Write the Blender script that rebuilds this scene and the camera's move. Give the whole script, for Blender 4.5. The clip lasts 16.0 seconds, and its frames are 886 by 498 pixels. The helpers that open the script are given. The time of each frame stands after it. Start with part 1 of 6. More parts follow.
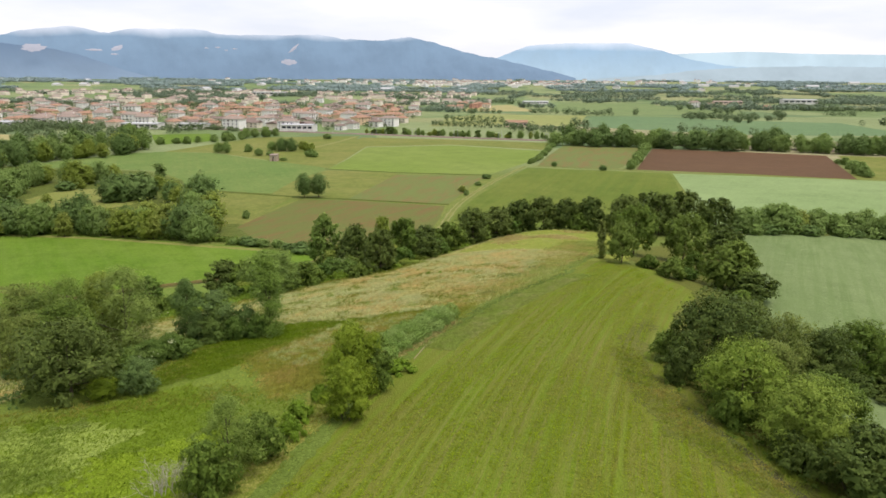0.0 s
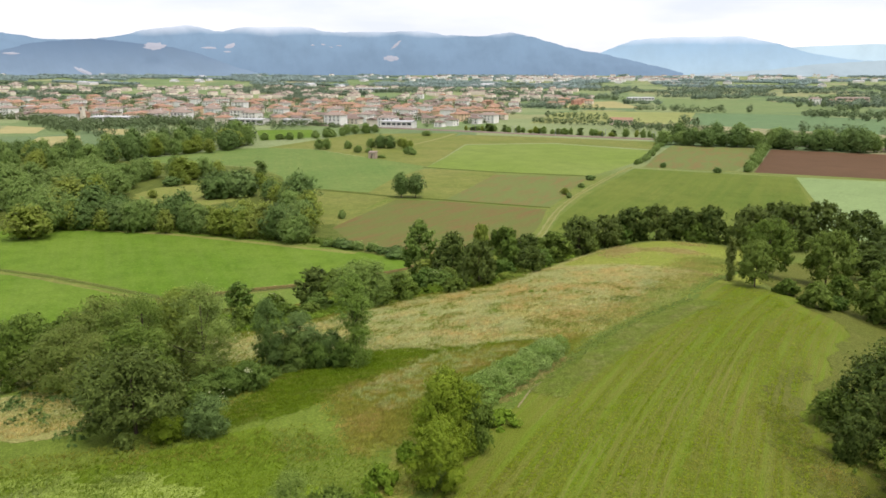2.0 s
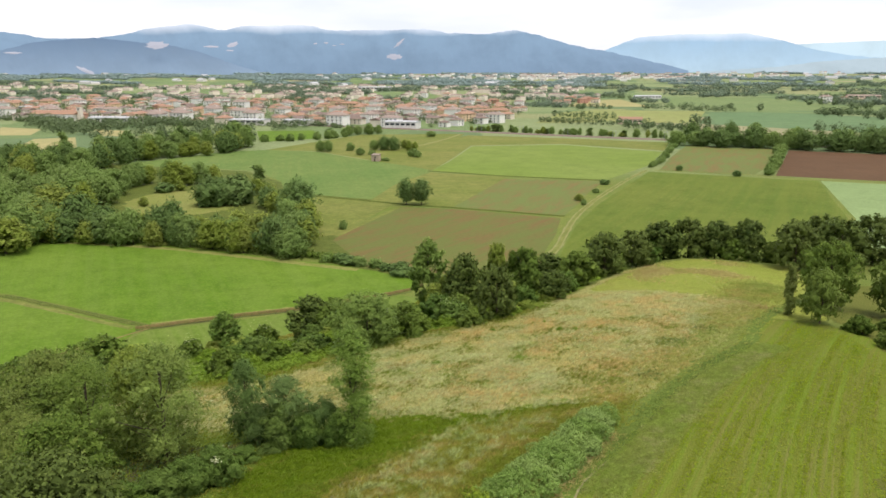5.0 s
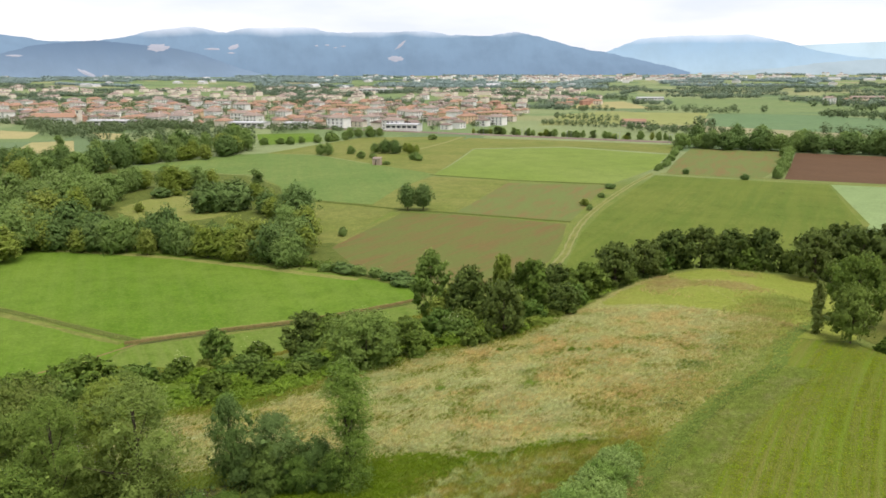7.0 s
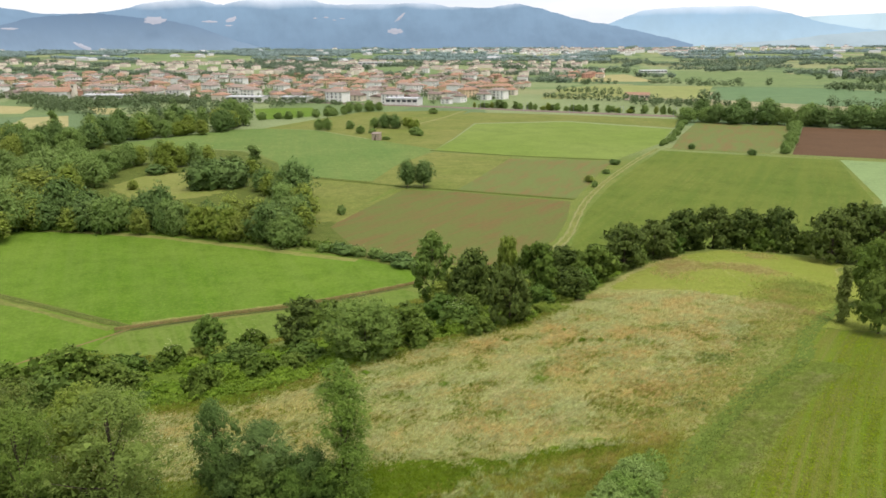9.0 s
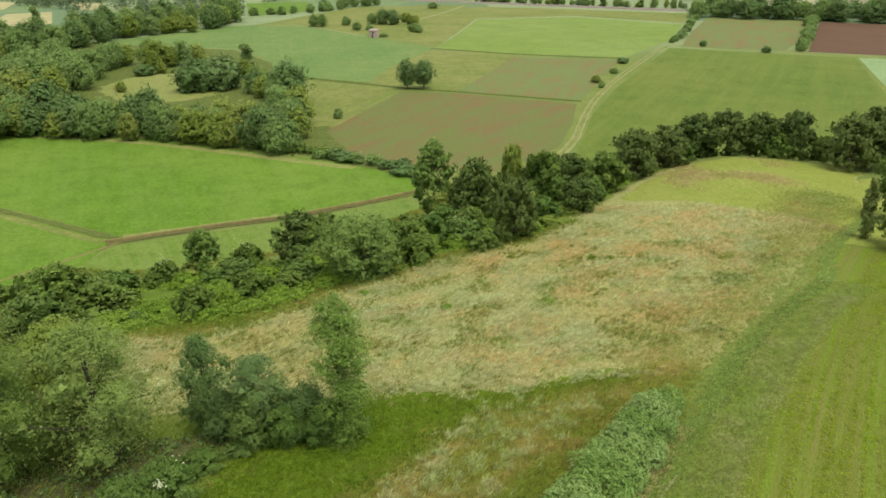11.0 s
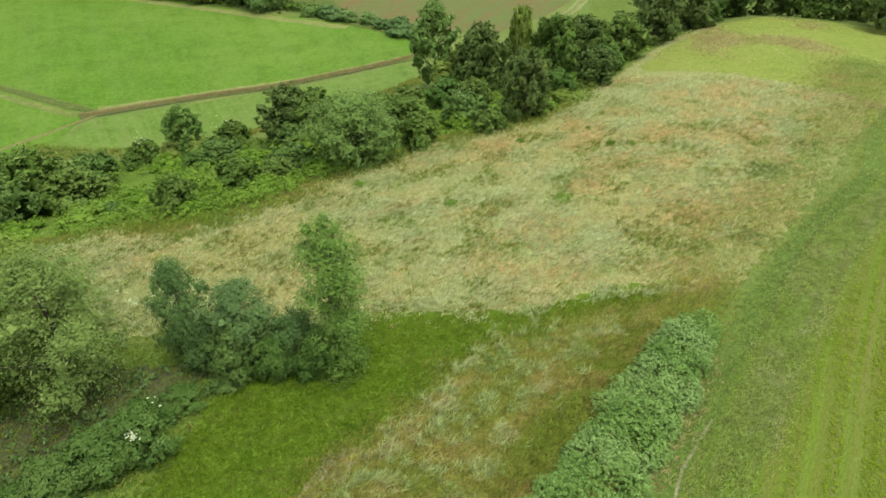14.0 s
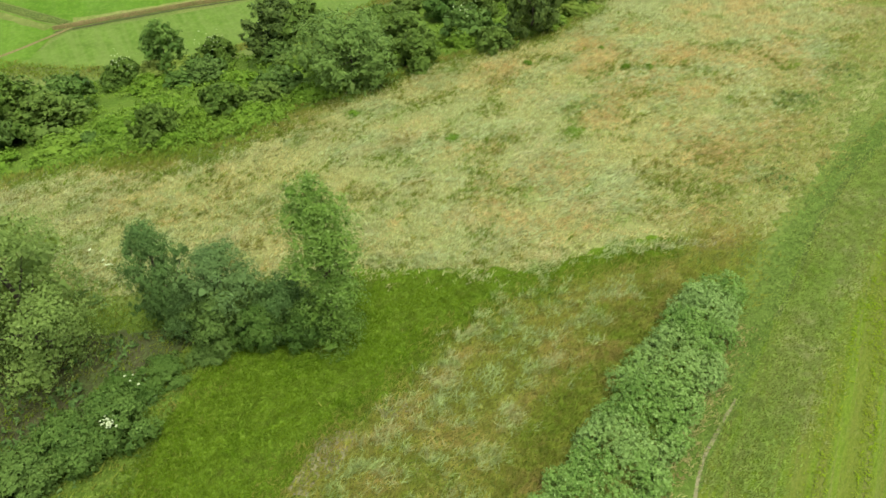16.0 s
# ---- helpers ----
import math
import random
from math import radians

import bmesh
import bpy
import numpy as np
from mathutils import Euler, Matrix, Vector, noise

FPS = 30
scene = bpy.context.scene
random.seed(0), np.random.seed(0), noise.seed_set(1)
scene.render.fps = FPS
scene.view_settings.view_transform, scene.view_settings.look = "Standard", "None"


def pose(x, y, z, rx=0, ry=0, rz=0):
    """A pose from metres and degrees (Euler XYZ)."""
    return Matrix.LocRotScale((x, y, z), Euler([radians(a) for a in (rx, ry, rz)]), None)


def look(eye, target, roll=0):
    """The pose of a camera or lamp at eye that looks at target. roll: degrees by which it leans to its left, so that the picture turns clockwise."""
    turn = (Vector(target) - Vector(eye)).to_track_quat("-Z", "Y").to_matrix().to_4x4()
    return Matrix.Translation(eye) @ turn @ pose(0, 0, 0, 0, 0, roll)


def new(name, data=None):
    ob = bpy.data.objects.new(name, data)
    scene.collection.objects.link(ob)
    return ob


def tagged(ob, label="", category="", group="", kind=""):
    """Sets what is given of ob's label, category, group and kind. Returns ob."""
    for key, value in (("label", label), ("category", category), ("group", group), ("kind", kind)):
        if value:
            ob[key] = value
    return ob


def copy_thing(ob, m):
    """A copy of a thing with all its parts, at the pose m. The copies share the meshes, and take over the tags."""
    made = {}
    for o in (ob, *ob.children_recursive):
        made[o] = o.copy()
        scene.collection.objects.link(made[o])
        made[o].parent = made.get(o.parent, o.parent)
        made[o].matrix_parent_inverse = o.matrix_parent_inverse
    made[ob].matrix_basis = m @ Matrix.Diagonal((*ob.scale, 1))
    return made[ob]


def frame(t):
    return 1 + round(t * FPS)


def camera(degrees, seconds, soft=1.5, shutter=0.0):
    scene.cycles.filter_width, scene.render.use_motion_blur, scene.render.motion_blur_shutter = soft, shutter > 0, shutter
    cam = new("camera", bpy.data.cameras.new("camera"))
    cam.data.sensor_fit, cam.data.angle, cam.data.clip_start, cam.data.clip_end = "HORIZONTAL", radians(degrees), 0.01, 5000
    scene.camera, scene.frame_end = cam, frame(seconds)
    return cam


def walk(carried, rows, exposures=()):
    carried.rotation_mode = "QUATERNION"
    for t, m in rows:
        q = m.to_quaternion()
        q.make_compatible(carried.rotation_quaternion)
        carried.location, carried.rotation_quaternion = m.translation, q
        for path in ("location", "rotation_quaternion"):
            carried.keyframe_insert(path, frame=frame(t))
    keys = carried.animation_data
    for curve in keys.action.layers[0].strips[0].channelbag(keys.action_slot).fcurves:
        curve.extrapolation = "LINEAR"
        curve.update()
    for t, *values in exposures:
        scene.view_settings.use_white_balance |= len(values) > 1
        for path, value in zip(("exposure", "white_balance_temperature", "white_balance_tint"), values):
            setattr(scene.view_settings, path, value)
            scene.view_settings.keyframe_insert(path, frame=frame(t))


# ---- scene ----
cam = camera(62.8, 16.0, soft=1.6)
PATH = [
    (0, (5.245, -3.786, 36.325), (5.388, -1.844, 35.868), 0.3),
    (0.5, (5.281, -0.41, 36.432), (5.348, 1.535, 35.971), 0.2),
    (1, (4.973, 3.098, 36.57), (5.018, 5.043, 36.106), 0.1),
    (1.5, (4.792, 6.555, 36.659), (4.698, 8.498, 36.193), 0.0),
    (2, (4.3, 10.075, 36.754), (4.181, 12.016, 36.285), 0.1),
    (2.5, (3.743, 13.656, 36.857), (3.62, 15.596, 36.386), 0.0),
    (3, (3.208, 17.2, 36.938), (3.084, 19.14, 36.465), 0.0),
    (3.5, (2.68, 20.738, 37.046), (2.556, 22.677, 36.571), -0.0),
    (4, (2.147, 24.16, 37.209), (2.022, 26.099, 36.732), -0.0),
    (6.5, (0.692, 35.709, 37.76), (0.559, 37.649, 37.292), -0.2),
    (7, (0.486, 37.499, 37.694), (0.353, 39.439, 37.225), -0.2),
    (7.5, (0.235, 39.223, 37.734), (0.102, 41.162, 37.263), -0.2),
    (8, (-0.065, 41.091, 37.697), (-0.197, 43.03, 37.224), -0.2),
    (8.5, (-0.238, 42.757, 37.639), (-0.369, 44.695, 37.16), -0.3),
    (9, (-0.384, 44.361, 37.599), (-0.517, 46.283, 37.062), -0.3),
    (11.5, (-1.211, 52.281, 37.599), (-1.339, 54.086, 36.746), -0.5),
    (12, (-1.441, 53.937, 37.541), (-1.567, 55.712, 36.629), -0.5),
    (12.5, (-1.633, 55.518, 37.578), (-1.757, 57.261, 36.606), -0.5),
    (13, (-1.853, 57.142, 37.616), (-1.974, 58.852, 36.585), -0.5),
    (13.5, (-2.048, 58.745, 37.643), (-2.166, 60.419, 36.555), -0.6),
    (14, (-2.238, 60.308, 37.673), (-2.354, 61.944, 36.529), -0.6),
    (14.5, (-2.386, 61.896, 37.713), (-2.5, 63.493, 36.514), -0.7),
    (15, (-2.557, 63.521, 37.725), (-2.668, 65.077, 36.472), -0.7),
    (15.5, (-2.665, 65.134, 37.76), (-2.774, 66.646, 36.455), -0.7),
    (16, (-2.693, 66.835, 37.806), (-2.802, 68.301, 36.45), -0.9),
]
walk(cam, [(t, look(eye, aim, roll)) for t, eye, aim, roll in PATH],
     [(0, 0.54, 6430, 17), (3.5, 0.62, 6420, 16), (7, 0.59, 6400, 16), (9, 0.57, 6380, 14), (11.5, 0.72, 5980, 12), (12.5, 0.75, 5700, 9.5), (14, 0.82, 5820, 7), (16, 0.92, 6120, 0)])

# ---------------------------------------------------------------- light
world = bpy.data.worlds.new("overcast")
scene.world = world
world.use_nodes = True
wn, wl = world.node_tree.nodes, world.node_tree.links
bg = wn["Background"]
sky = wn.new("ShaderNodeTexSky")
sky.sky_type = "NISHITA"
sky.sun_disc = False
sky.sun_elevation, sky.sun_rotation = radians(70), radians(130)
dim = wn.new("ShaderNodeVectorMath")
dim.operation = "SCALE"
dim.inputs[3].default_value = 0.10
wl.new(sky.outputs[0], dim.inputs[0])
wc = wn.new("ShaderNodeTexCoord")
wm = wn.new("ShaderNodeMapping")
wm.inputs["Scale"].default_value = (2.0, 2.0, 9.0)
wl.new(wc.outputs["Generated"], wm.inputs[0])
cn = wn.new("ShaderNodeTexNoise")
cn.inputs["Scale"].default_value, cn.inputs["Detail"].default_value = 1.6, 6
wl.new(wm.outputs[0], cn.inputs["Vector"])
cr = wn.new("ShaderNodeValToRGB")
cr.color_ramp.elements[0].position, cr.color_ramp.elements[0].color = 0.36, (0.74, 0.79, 0.84, 1)
cr.color_ramp.elements[1].position, cr.color_ramp.elements[1].color = 0.62, (0.98, 0.98, 0.96, 1)
wl.new(cn.outputs[0], cr.inputs[0])
wx = wn.new("ShaderNodeMix")
wx.data_type = "RGBA"
wx.inputs[0].default_value = 0.82
wl.new(dim.outputs[0], wx.inputs[6])
wl.new(cr.outputs[0], wx.inputs[7])
wl.new(wx.outputs[2], bg.inputs[0])
bg.inputs[1].default_value = 0.84

sun_data = bpy.data.lights.new("sun", "SUN")
sun_data.energy, sun_data.angle, sun_data.color = 2.3, radians(30), (1.0, 0.95, 0.86)
sun = new("sun", sun_data)
sun.matrix_world = look((26, -22, 94), (0, 0, 0))

# ---------------------------------------------------------------- terrain
PLAIN = -20.1


def smooth(a, b, v):
    u = np.clip((v - a) / (b - a), 0, 1)
    return u * u * (3 - 2 * u)


def ground_z(x, y):
    """A low hill that falls away to the left and ahead, on a plain that rises gently towards the mountains."""
    x, y = np.asarray(x, float), np.asarray(y, float)
    v = y - 100
    hill = -0.15 + 0.0465 * x - 0.0908 * v - 0.00087 * x * x + 0.0016 * x * v - 0.00062 * v * v
    hill = hill - 5 * smooth(46, 85, x) - 6 * smooth(105, 220, x) - 26 * smooth(214, 300, y)
    hill = np.where((y > 420) | (np.abs(x) > 420), -200, hill)
    far = np.hypot(x, y)
    return PLAIN + 2 * np.logaddexp(0, (hill - PLAIN) / 2) + 49 * np.clip((far - 1250) / 3000, 0, 2) ** 1.35


def gz(x, y):
    return float(ground_z(x, y))


# ---------------------------------------------------------------- node helpers
def node_mat(name, rough=0.9):
    m = bpy.data.materials.new(name)
    m.use_nodes = True
    b = m.node_tree.nodes["Principled BSDF"]
    b.inputs["Roughness"].default_value = rough
    b.inputs["Specular IOR Level"].default_value = 0.08
    return m, m.node_tree, b


def col(c):
    return (c[0], c[1], c[2], 1)


def noise_of(nt, vec, scale, detail=4, rough=0.55):
    n = nt.nodes.new("ShaderNodeTexNoise")
    n.inputs["Scale"].default_value, n.inputs["Detail"].default_value, n.inputs["Roughness"].default_value = scale, detail, rough
    if vec:
        nt.links.new(vec, n.inputs["Vector"])
    return n.outputs[0]


def span(nt, fac, a, b, lo=0.0, hi=1.0):
    r = nt.nodes.new("ShaderNodeMapRange")
    r.inputs[1].default_value, r.inputs[2].default_value, r.inputs[3].default_value, r.inputs[4].default_value = a, b, lo, hi
    nt.links.new(fac, r.inputs[0])
    return r.outputs[0]


def mix_col(nt, fac, a, b, how="MIX"):
    x = nt.nodes.new("ShaderNodeMix")
    x.data_type, x.blend_type = "RGBA", how
    for slot, v in ((0, fac), (6, a), (7, b)):
        if isinstance(v, (int, float)):
            x.inputs[slot].default_value = v
        elif isinstance(v, tuple):
            x.inputs[slot].default_value = col(v)
        else:
            nt.links.new(v, x.inputs[slot])
    return x.outputs[2]


def bump(nt, b, height, strength, dist):
    k = nt.nodes.new("ShaderNodeBump")
    k.inputs["Strength"].default_value, k.inputs["Distance"].default_value = strength, dist
    nt.links.new(height, k.inputs["Height"])
    nt.links.new(k.outputs[0], b.inputs["Normal"])


def position(nt):
    return nt.nodes.new("ShaderNodeNewGeometry").outputs["Position"]


def turned(nt, vec, angle, sx=1.0, sy=1.0):
    m = nt.nodes.new("ShaderNodeMapping")
    m.vector_type = "TEXTURE"
    m.inputs["Rotation"].default_value = (0, 0, radians(angle))
    m.inputs["Scale"].default_value = (sx, sy, 1)
    nt.links.new(vec, m.inputs[0])
    return m.outputs[0]


def bent(nt, vec):
    """Across and along rows that curve with the field's left edge."""
    s = nt.nodes.new("ShaderNodeSeparateXYZ")
    nt.links.new(vec, s.inputs[0])

    def calc(how, a, b):
        n = nt.nodes.new("ShaderNodeMath")
        n.operation = how
        for slot, v in ((0, a), (1, b)):
            if isinstance(v, (int, float)):
                n.inputs[slot].default_value = v
            else:
                nt.links.new(v, n.inputs[slot])
        return n.outputs[0]

    v = calc("SUBTRACT", s.outputs[1], 50.0)
    edge = calc("MULTIPLY", v, calc("MULTIPLY_ADD", v, 0.0018))
    edge.node.inputs[1].links[0].from_node.inputs[2].default_value = 0.33
    c = nt.nodes.new("ShaderNodeCombineXYZ")
    nt.links.new(calc("SUBTRACT", s.outputs[0], edge), c.inputs[0])
    nt.links.new(s.outputs[1], c.inputs[1])
    return c.outputs[0]


def field_mat(name, base, light, speck, big=0.035, fine=2.2, rows=None, speck_amount=0.35, relief=0.12, patch=0.5):
    """A sown or grassed field: broad patches, fine mottling, and rows (angle, spacing, strength, colour)."""
    m, nt, b = node_mat(name, 0.95)
    p = position(nt)
    n1 = span(nt, noise_of(nt, p, big, 5), 0.5 - 0.25 * patch, 0.5 + 0.25 * patch)
    c = mix_col(nt, n1, base, light)
    n2 = noise_of(nt, p, fine, 6, 0.7)
    c = mix_col(nt, span(nt, n2, 0.48, 0.66, 0, speck_amount), c, speck)
    n3 = noise_of(nt, p, big * 6, 6, 0.7)
    c = mix_col(nt, span(nt, n3, 0.42, 0.68, 0, 0.5), c, tuple(0.6 * k for k in base))
    near = fine >= 1.4
    n4 = noise_of(nt, p, 3.3 if near else fine * 1.3, 2, 0.5)
    c = mix_col(nt, span(nt, n4, 0.48, 0.58, 0, 0.42 if near else 0.2), c, tuple(0.52 * k for k in base))
    n5 = noise_of(nt, turned(nt, p, 17, 0.8, 1.3), 4.2 if near else fine * 1.7, 2, 0.5)
    c = mix_col(nt, span(nt, n5, 0.52, 0.62, 0, 0.42 if near else 0.2), c, tuple(min(0.6, 1.5 * k + 0.01) for k in light))
    if near:
        grain = noise_of(nt, p, 8.5, 3, 0.65)
        c = mix_col(nt, span(nt, grain, 0.50, 0.66, 0, 0.6), c, tuple(0.45 * k for k in base))
        c = mix_col(nt, span(nt, grain, 0.46, 0.32, 0, 0.5), c, tuple(min(0.6, 1.55 * k + 0.012) for k in light))
    h = n2
    if rows:
        angle, gap, strength, dark = rows
        q = turned(nt, p, angle)
        thin = noise_of(nt, turned(nt, q, 0, gap * 0.55, gap * 22), 1.0, 4, 0.7)
        wide = noise_of(nt, turned(nt, q, 0, gap * 1.7, gap * 30), 1.0, 3, 0.6)
        c = mix_col(nt, span(nt, thin, 0.44, 0.58, 0, strength), c, dark)
        c = mix_col(nt, span(nt, wide, 0.42, 0.60, 0, strength * 0.7), c, light)
    nt.links.new(c, b.inputs["Base Color"])
    bump(nt, b, h, 0.6, relief)
    return m


def sown_mat(name, soil, red, green, angle, cover):
    """Bare soil with young shoots: broad green and reddish drifts stretched along the drill rows, and fine streaks."""
    m, nt, b = node_mat(name, 0.95)
    p = position(nt)
    c = mix_col(nt, span(nt, noise_of(nt, turned(nt, p, angle, 1.0, 3.2), 0.045, 4, 0.6), 0.42, 0.60), soil, red)
    drift = noise_of(nt, turned(nt, p, angle, 1.0, 4.5), 0.15, 6, 0.66)
    c = mix_col(nt, span(nt, drift, cover - 0.07, cover + 0.07, 0.1, 0.8), c, green)
    streak = noise_of(nt, turned(nt, p, angle, 1.5, 45.0), 1.0, 3, 0.6)
    c = mix_col(nt, span(nt, streak, 0.46, 0.60, 0, 0.6), c, tuple(0.5 * (a + g) for a, g in zip(soil, green)))
    fine = noise_of(nt, p, 0.7, 6, 0.7)
    c = mix_col(nt, span(nt, fine, 0.45, 0.68, 0, 0.35), c, tuple(0.62 * v for v in soil))
    nt.links.new(c, b.inputs["Base Color"])
    bump(nt, b, fine, 0.5, 0.1)
    return m


def leaf_mat(name, dark, light, tip, thin=0.28):
    """Foliage: each leaf its own shade between dark and light, a few paler ones, and a part of the light passing through."""
    m, nt, b = node_mat(name, 0.62)
    g = nt.nodes.new("ShaderNodeNewGeometry")
    o = nt.nodes.new("ShaderNodeObjectInfo")
    c = mix_col(nt, g.outputs["Random Per Island"], dark, light)
    c = mix_col(nt, span(nt, g.outputs["Random Per Island"], 0.86, 1.0, 0, 0.8), c, tip)
    c = mix_col(nt, span(nt, noise_of(nt, g.outputs["Position"], 0.45, 3), 0.4, 0.65, 0, 0.55), c, light)
    c = mix_col(nt, span(nt, o.outputs["Random"], 0.45, 0, 0, 0.32), c, dark)
    c = mix_col(nt, span(nt, o.outputs["Random"], 0.5, 1.0, 0, 0.38), c, tuple(0.72 * k for k in tip))
    nt.links.new(c, b.inputs["Base Color"])
    t = nt.nodes.new("ShaderNodeBsdfTranslucent")
    nt.links.new(mix_col(nt, 0.5, c, tip), t.inputs[0])
    mx = nt.nodes.new("ShaderNodeMixShader")
    mx.inputs[0].default_value = thin
    nt.links.new(b.outputs[0], mx.inputs[1])
    nt.links.new(t.outputs[0], mx.inputs[2])
    nt.links.new(mx.outputs[0], nt.nodes["Material Output"].inputs[0])
    return m


def plain_mat(name, c, c2=None, scale=0.6, rough=0.85, relief=0.0, vary=0.0):
    m, nt, b = node_mat(name, rough)
    tc = nt.nodes.new("ShaderNodeTexCoord").outputs["Object"]
    n = noise_of(nt, tc, scale, 5, 0.65)
    k = mix_col(nt, span(nt, n, 0.3, 0.7), c, c2 or tuple(0.75 * v for v in c))
    if vary:
        o = nt.nodes.new("ShaderNodeObjectInfo")
        k = mix_col(nt, span(nt, o.outputs["Random"], 0, 1, 0, vary), k, c2 or tuple(0.6 * v for v in c))
    nt.links.new(k, b.inputs["Base Color"])
    if relief:
        bump(nt, b, n, 0.6, relief)
    return m


# ---------------------------------------------------------------- materials
# land
M_grass = field_mat("rough_grass", (0.085, 0.135, 0.014), (0.13, 0.175, 0.022), (0.20, 0.18, 0.05), 0.05, 2.6)
def crop_mat():
    """Young crop in curving rows: dark and light streaks, thin tan gaps, fine mottling."""
    m, nt, b = node_mat("young_crop", 0.95)
    p = position(nt)
    q = bent(nt, p)
    broad = noise_of(nt, turned(nt, q, 0, 1.0, 2.5), 0.07, 5, 0.65)
    c = mix_col(nt, span(nt, broad, 0.42, 0.60), (0.116, 0.146, 0.014), (0.140, 0.146, 0.024))
    s1 = noise_of(nt, turned(nt, q, 0, 1.0, 30.0), 1.0, 3, 0.6)
    c = mix_col(nt, span(nt, s1, 0.47, 0.58, 0, 0.5), c, (0.122, 0.200, 0.010))
    s2 = noise_of(nt, turned(nt, q, 0, 0.5, 34.0), 1.3, 3, 0.5)
    c = mix_col(nt, span(nt, s2, 0.54, 0.64, 0, 0.45), c, (0.168, 0.150, 0.050))
    s3 = noise_of(nt, turned(nt, q, 0, 0.34, 22.0), 1.0, 2, 0.5)
    c = mix_col(nt, span(nt, s3, 0.50, 0.60, 0, 0.14), c, (0.080, 0.130, 0.010))
    bare = noise_of(nt, turned(nt, q, 0, 4.0, 14.0), 1.0, 6, 0.75)
    c = mix_col(nt, span(nt, bare, 0.50, 0.66, 0, 0.35), c, (0.155, 0.138, 0.042))
    fine = noise_of(nt, turned(nt, q, 0, 0.75, 1.6), 3.6, 3, 0.6)
    c = mix_col(nt, span(nt, fine, 0.49, 0.60, 0, 0.25), c, (0.072, 0.118, 0.010))
    grain = noise_of(nt, turned(nt, q, 0, 0.85, 1.2), 8.5, 3, 0.65)
    c = mix_col(nt, span(nt, grain, 0.50, 0.66, 0, 0.35), c, (0.060, 0.092, 0.010))
    c = mix_col(nt, span(nt, grain, 0.46, 0.32, 0, 0.4), c, (0.185, 0.225, 0.025))
    pale = noise_of(nt, turned(nt, q, 0, 0.8, 1.5), 4.6, 2, 0.5)
    c = mix_col(nt, span(nt, pale, 0.58, 0.67, 0, 0.2), c, (0.22, 0.23, 0.07))
    nt.links.new(c, b.inputs["Base Color"])
    bump(nt, b, fine, 1.0, 0.25)
    return m


M_crop = crop_mat()
M_meadow = field_mat("dry_meadow", (0.26, 0.245, 0.078), (0.22, 0.240, 0.072), (0.35, 0.29, 0.115), 0.12, 1.6, speck_amount=0.6, relief=0.35)
M_mown = field_mat("mown_path", (0.090, 0.145, 0.006), (0.114, 0.168, 0.010), (0.14, 0.16, 0.03), 0.12, 3.0)
M_slope = field_mat("fresh_slope_grass", (0.122, 0.190, 0.006), (0.150, 0.215, 0.010), (0.19, 0.21, 0.045), 0.10, 3.0)
M_strip = field_mat("grass_strip", (0.094, 0.153, 0.017), (0.120, 0.171, 0.028), (0.147, 0.175, 0.046), 0.05, 0.9, rows=(32, 2.4, 0.3, (0.16, 0.19, 0.05)))
M_brow = field_mat("brow_grass", (0.162, 0.205, 0.022), (0.202, 0.222, 0.038), (0.30, 0.26, 0.10), 0.08, 1.4, speck_amount=0.5)
M_weeds = field_mat("weedy_strip", (0.140, 0.180, 0.022), (0.195, 0.195, 0.042), (0.31, 0.25, 0.09), 0.22, 1.8, speck_amount=0.6, relief=0.25)
M_bare = field_mat("bare_earth", (0.25, 0.215, 0.115), (0.20, 0.185, 0.08), (0.14, 0.16, 0.04), 0.5, 2.4, speck_amount=0.85)
M_rut = field_mat("rut_grass", (0.090, 0.136, 0.018), (0.108, 0.150, 0.024), (0.14, 0.15, 0.04), 0.2, 2.4)
M_margin = field_mat("field_margin_grass", (0.150, 0.180, 0.036), (0.19, 0.20, 0.055), (0.25, 0.21, 0.08), 0.12, 1.0, speck_amount=0.6)
M_pale = field_mat("pale_grass", (0.135, 0.200, 0.012), (0.205, 0.262, 0.052), (0.30, 0.35, 0.13), 0.10, 1.4, speck_amount=0.3, relief=0.2)
M_emerald = field_mat("emerald_field", (0.079, 0.151, 0.009), (0.109, 0.175, 0.018), (0.143, 0.179, 0.037), 0.028, 0.9, rows=(28, 6.0, 0.12, (0.15, 0.20, 0.05)))
M_tilled = sown_mat("sprouting_soil", (0.140, 0.105, 0.037), (0.155, 0.095, 0.039), (0.095, 0.137, 0.031), -28, 0.485)
M_tilled_b = sown_mat("sprouting_soil_green", (0.151, 0.126, 0.043), (0.173, 0.110, 0.045), (0.106, 0.158, 0.041), -20, 0.47)
# Crops of the plain: some aerial haze is mixed into these base colours.
M_olive = field_mat("olive_grass", (0.121, 0.151, 0.028), (0.167, 0.175, 0.045), (0.195, 0.171, 0.055), 0.03, 0.6)
M_bright = field_mat("bright_crop", (0.142, 0.197, 0.035), (0.162, 0.209, 0.046), (0.118, 0.177, 0.035), 0.012, 0.5)
M_pasture = field_mat("hazed_green_pasture", (0.137, 0.191, 0.070), (0.158, 0.203, 0.078), (0.116, 0.170, 0.067), 0.01, 0.4)
M_beet = field_mat("dark_green_crop", (0.102, 0.163, 0.038), (0.138, 0.186, 0.048), (0.147, 0.173, 0.052), 0.03, 0.35, rows=(15, 9.0, 0.3, (0.080, 0.146, 0.033)))
M_stripe = field_mat("striped_green_field", (0.083, 0.125, 0.015), (0.125, 0.150, 0.025), (0.150, 0.125, 0.044), 0.014, 0.6, rows=(-24, 3.4, 0.55, (0.079, 0.120, 0.017)))
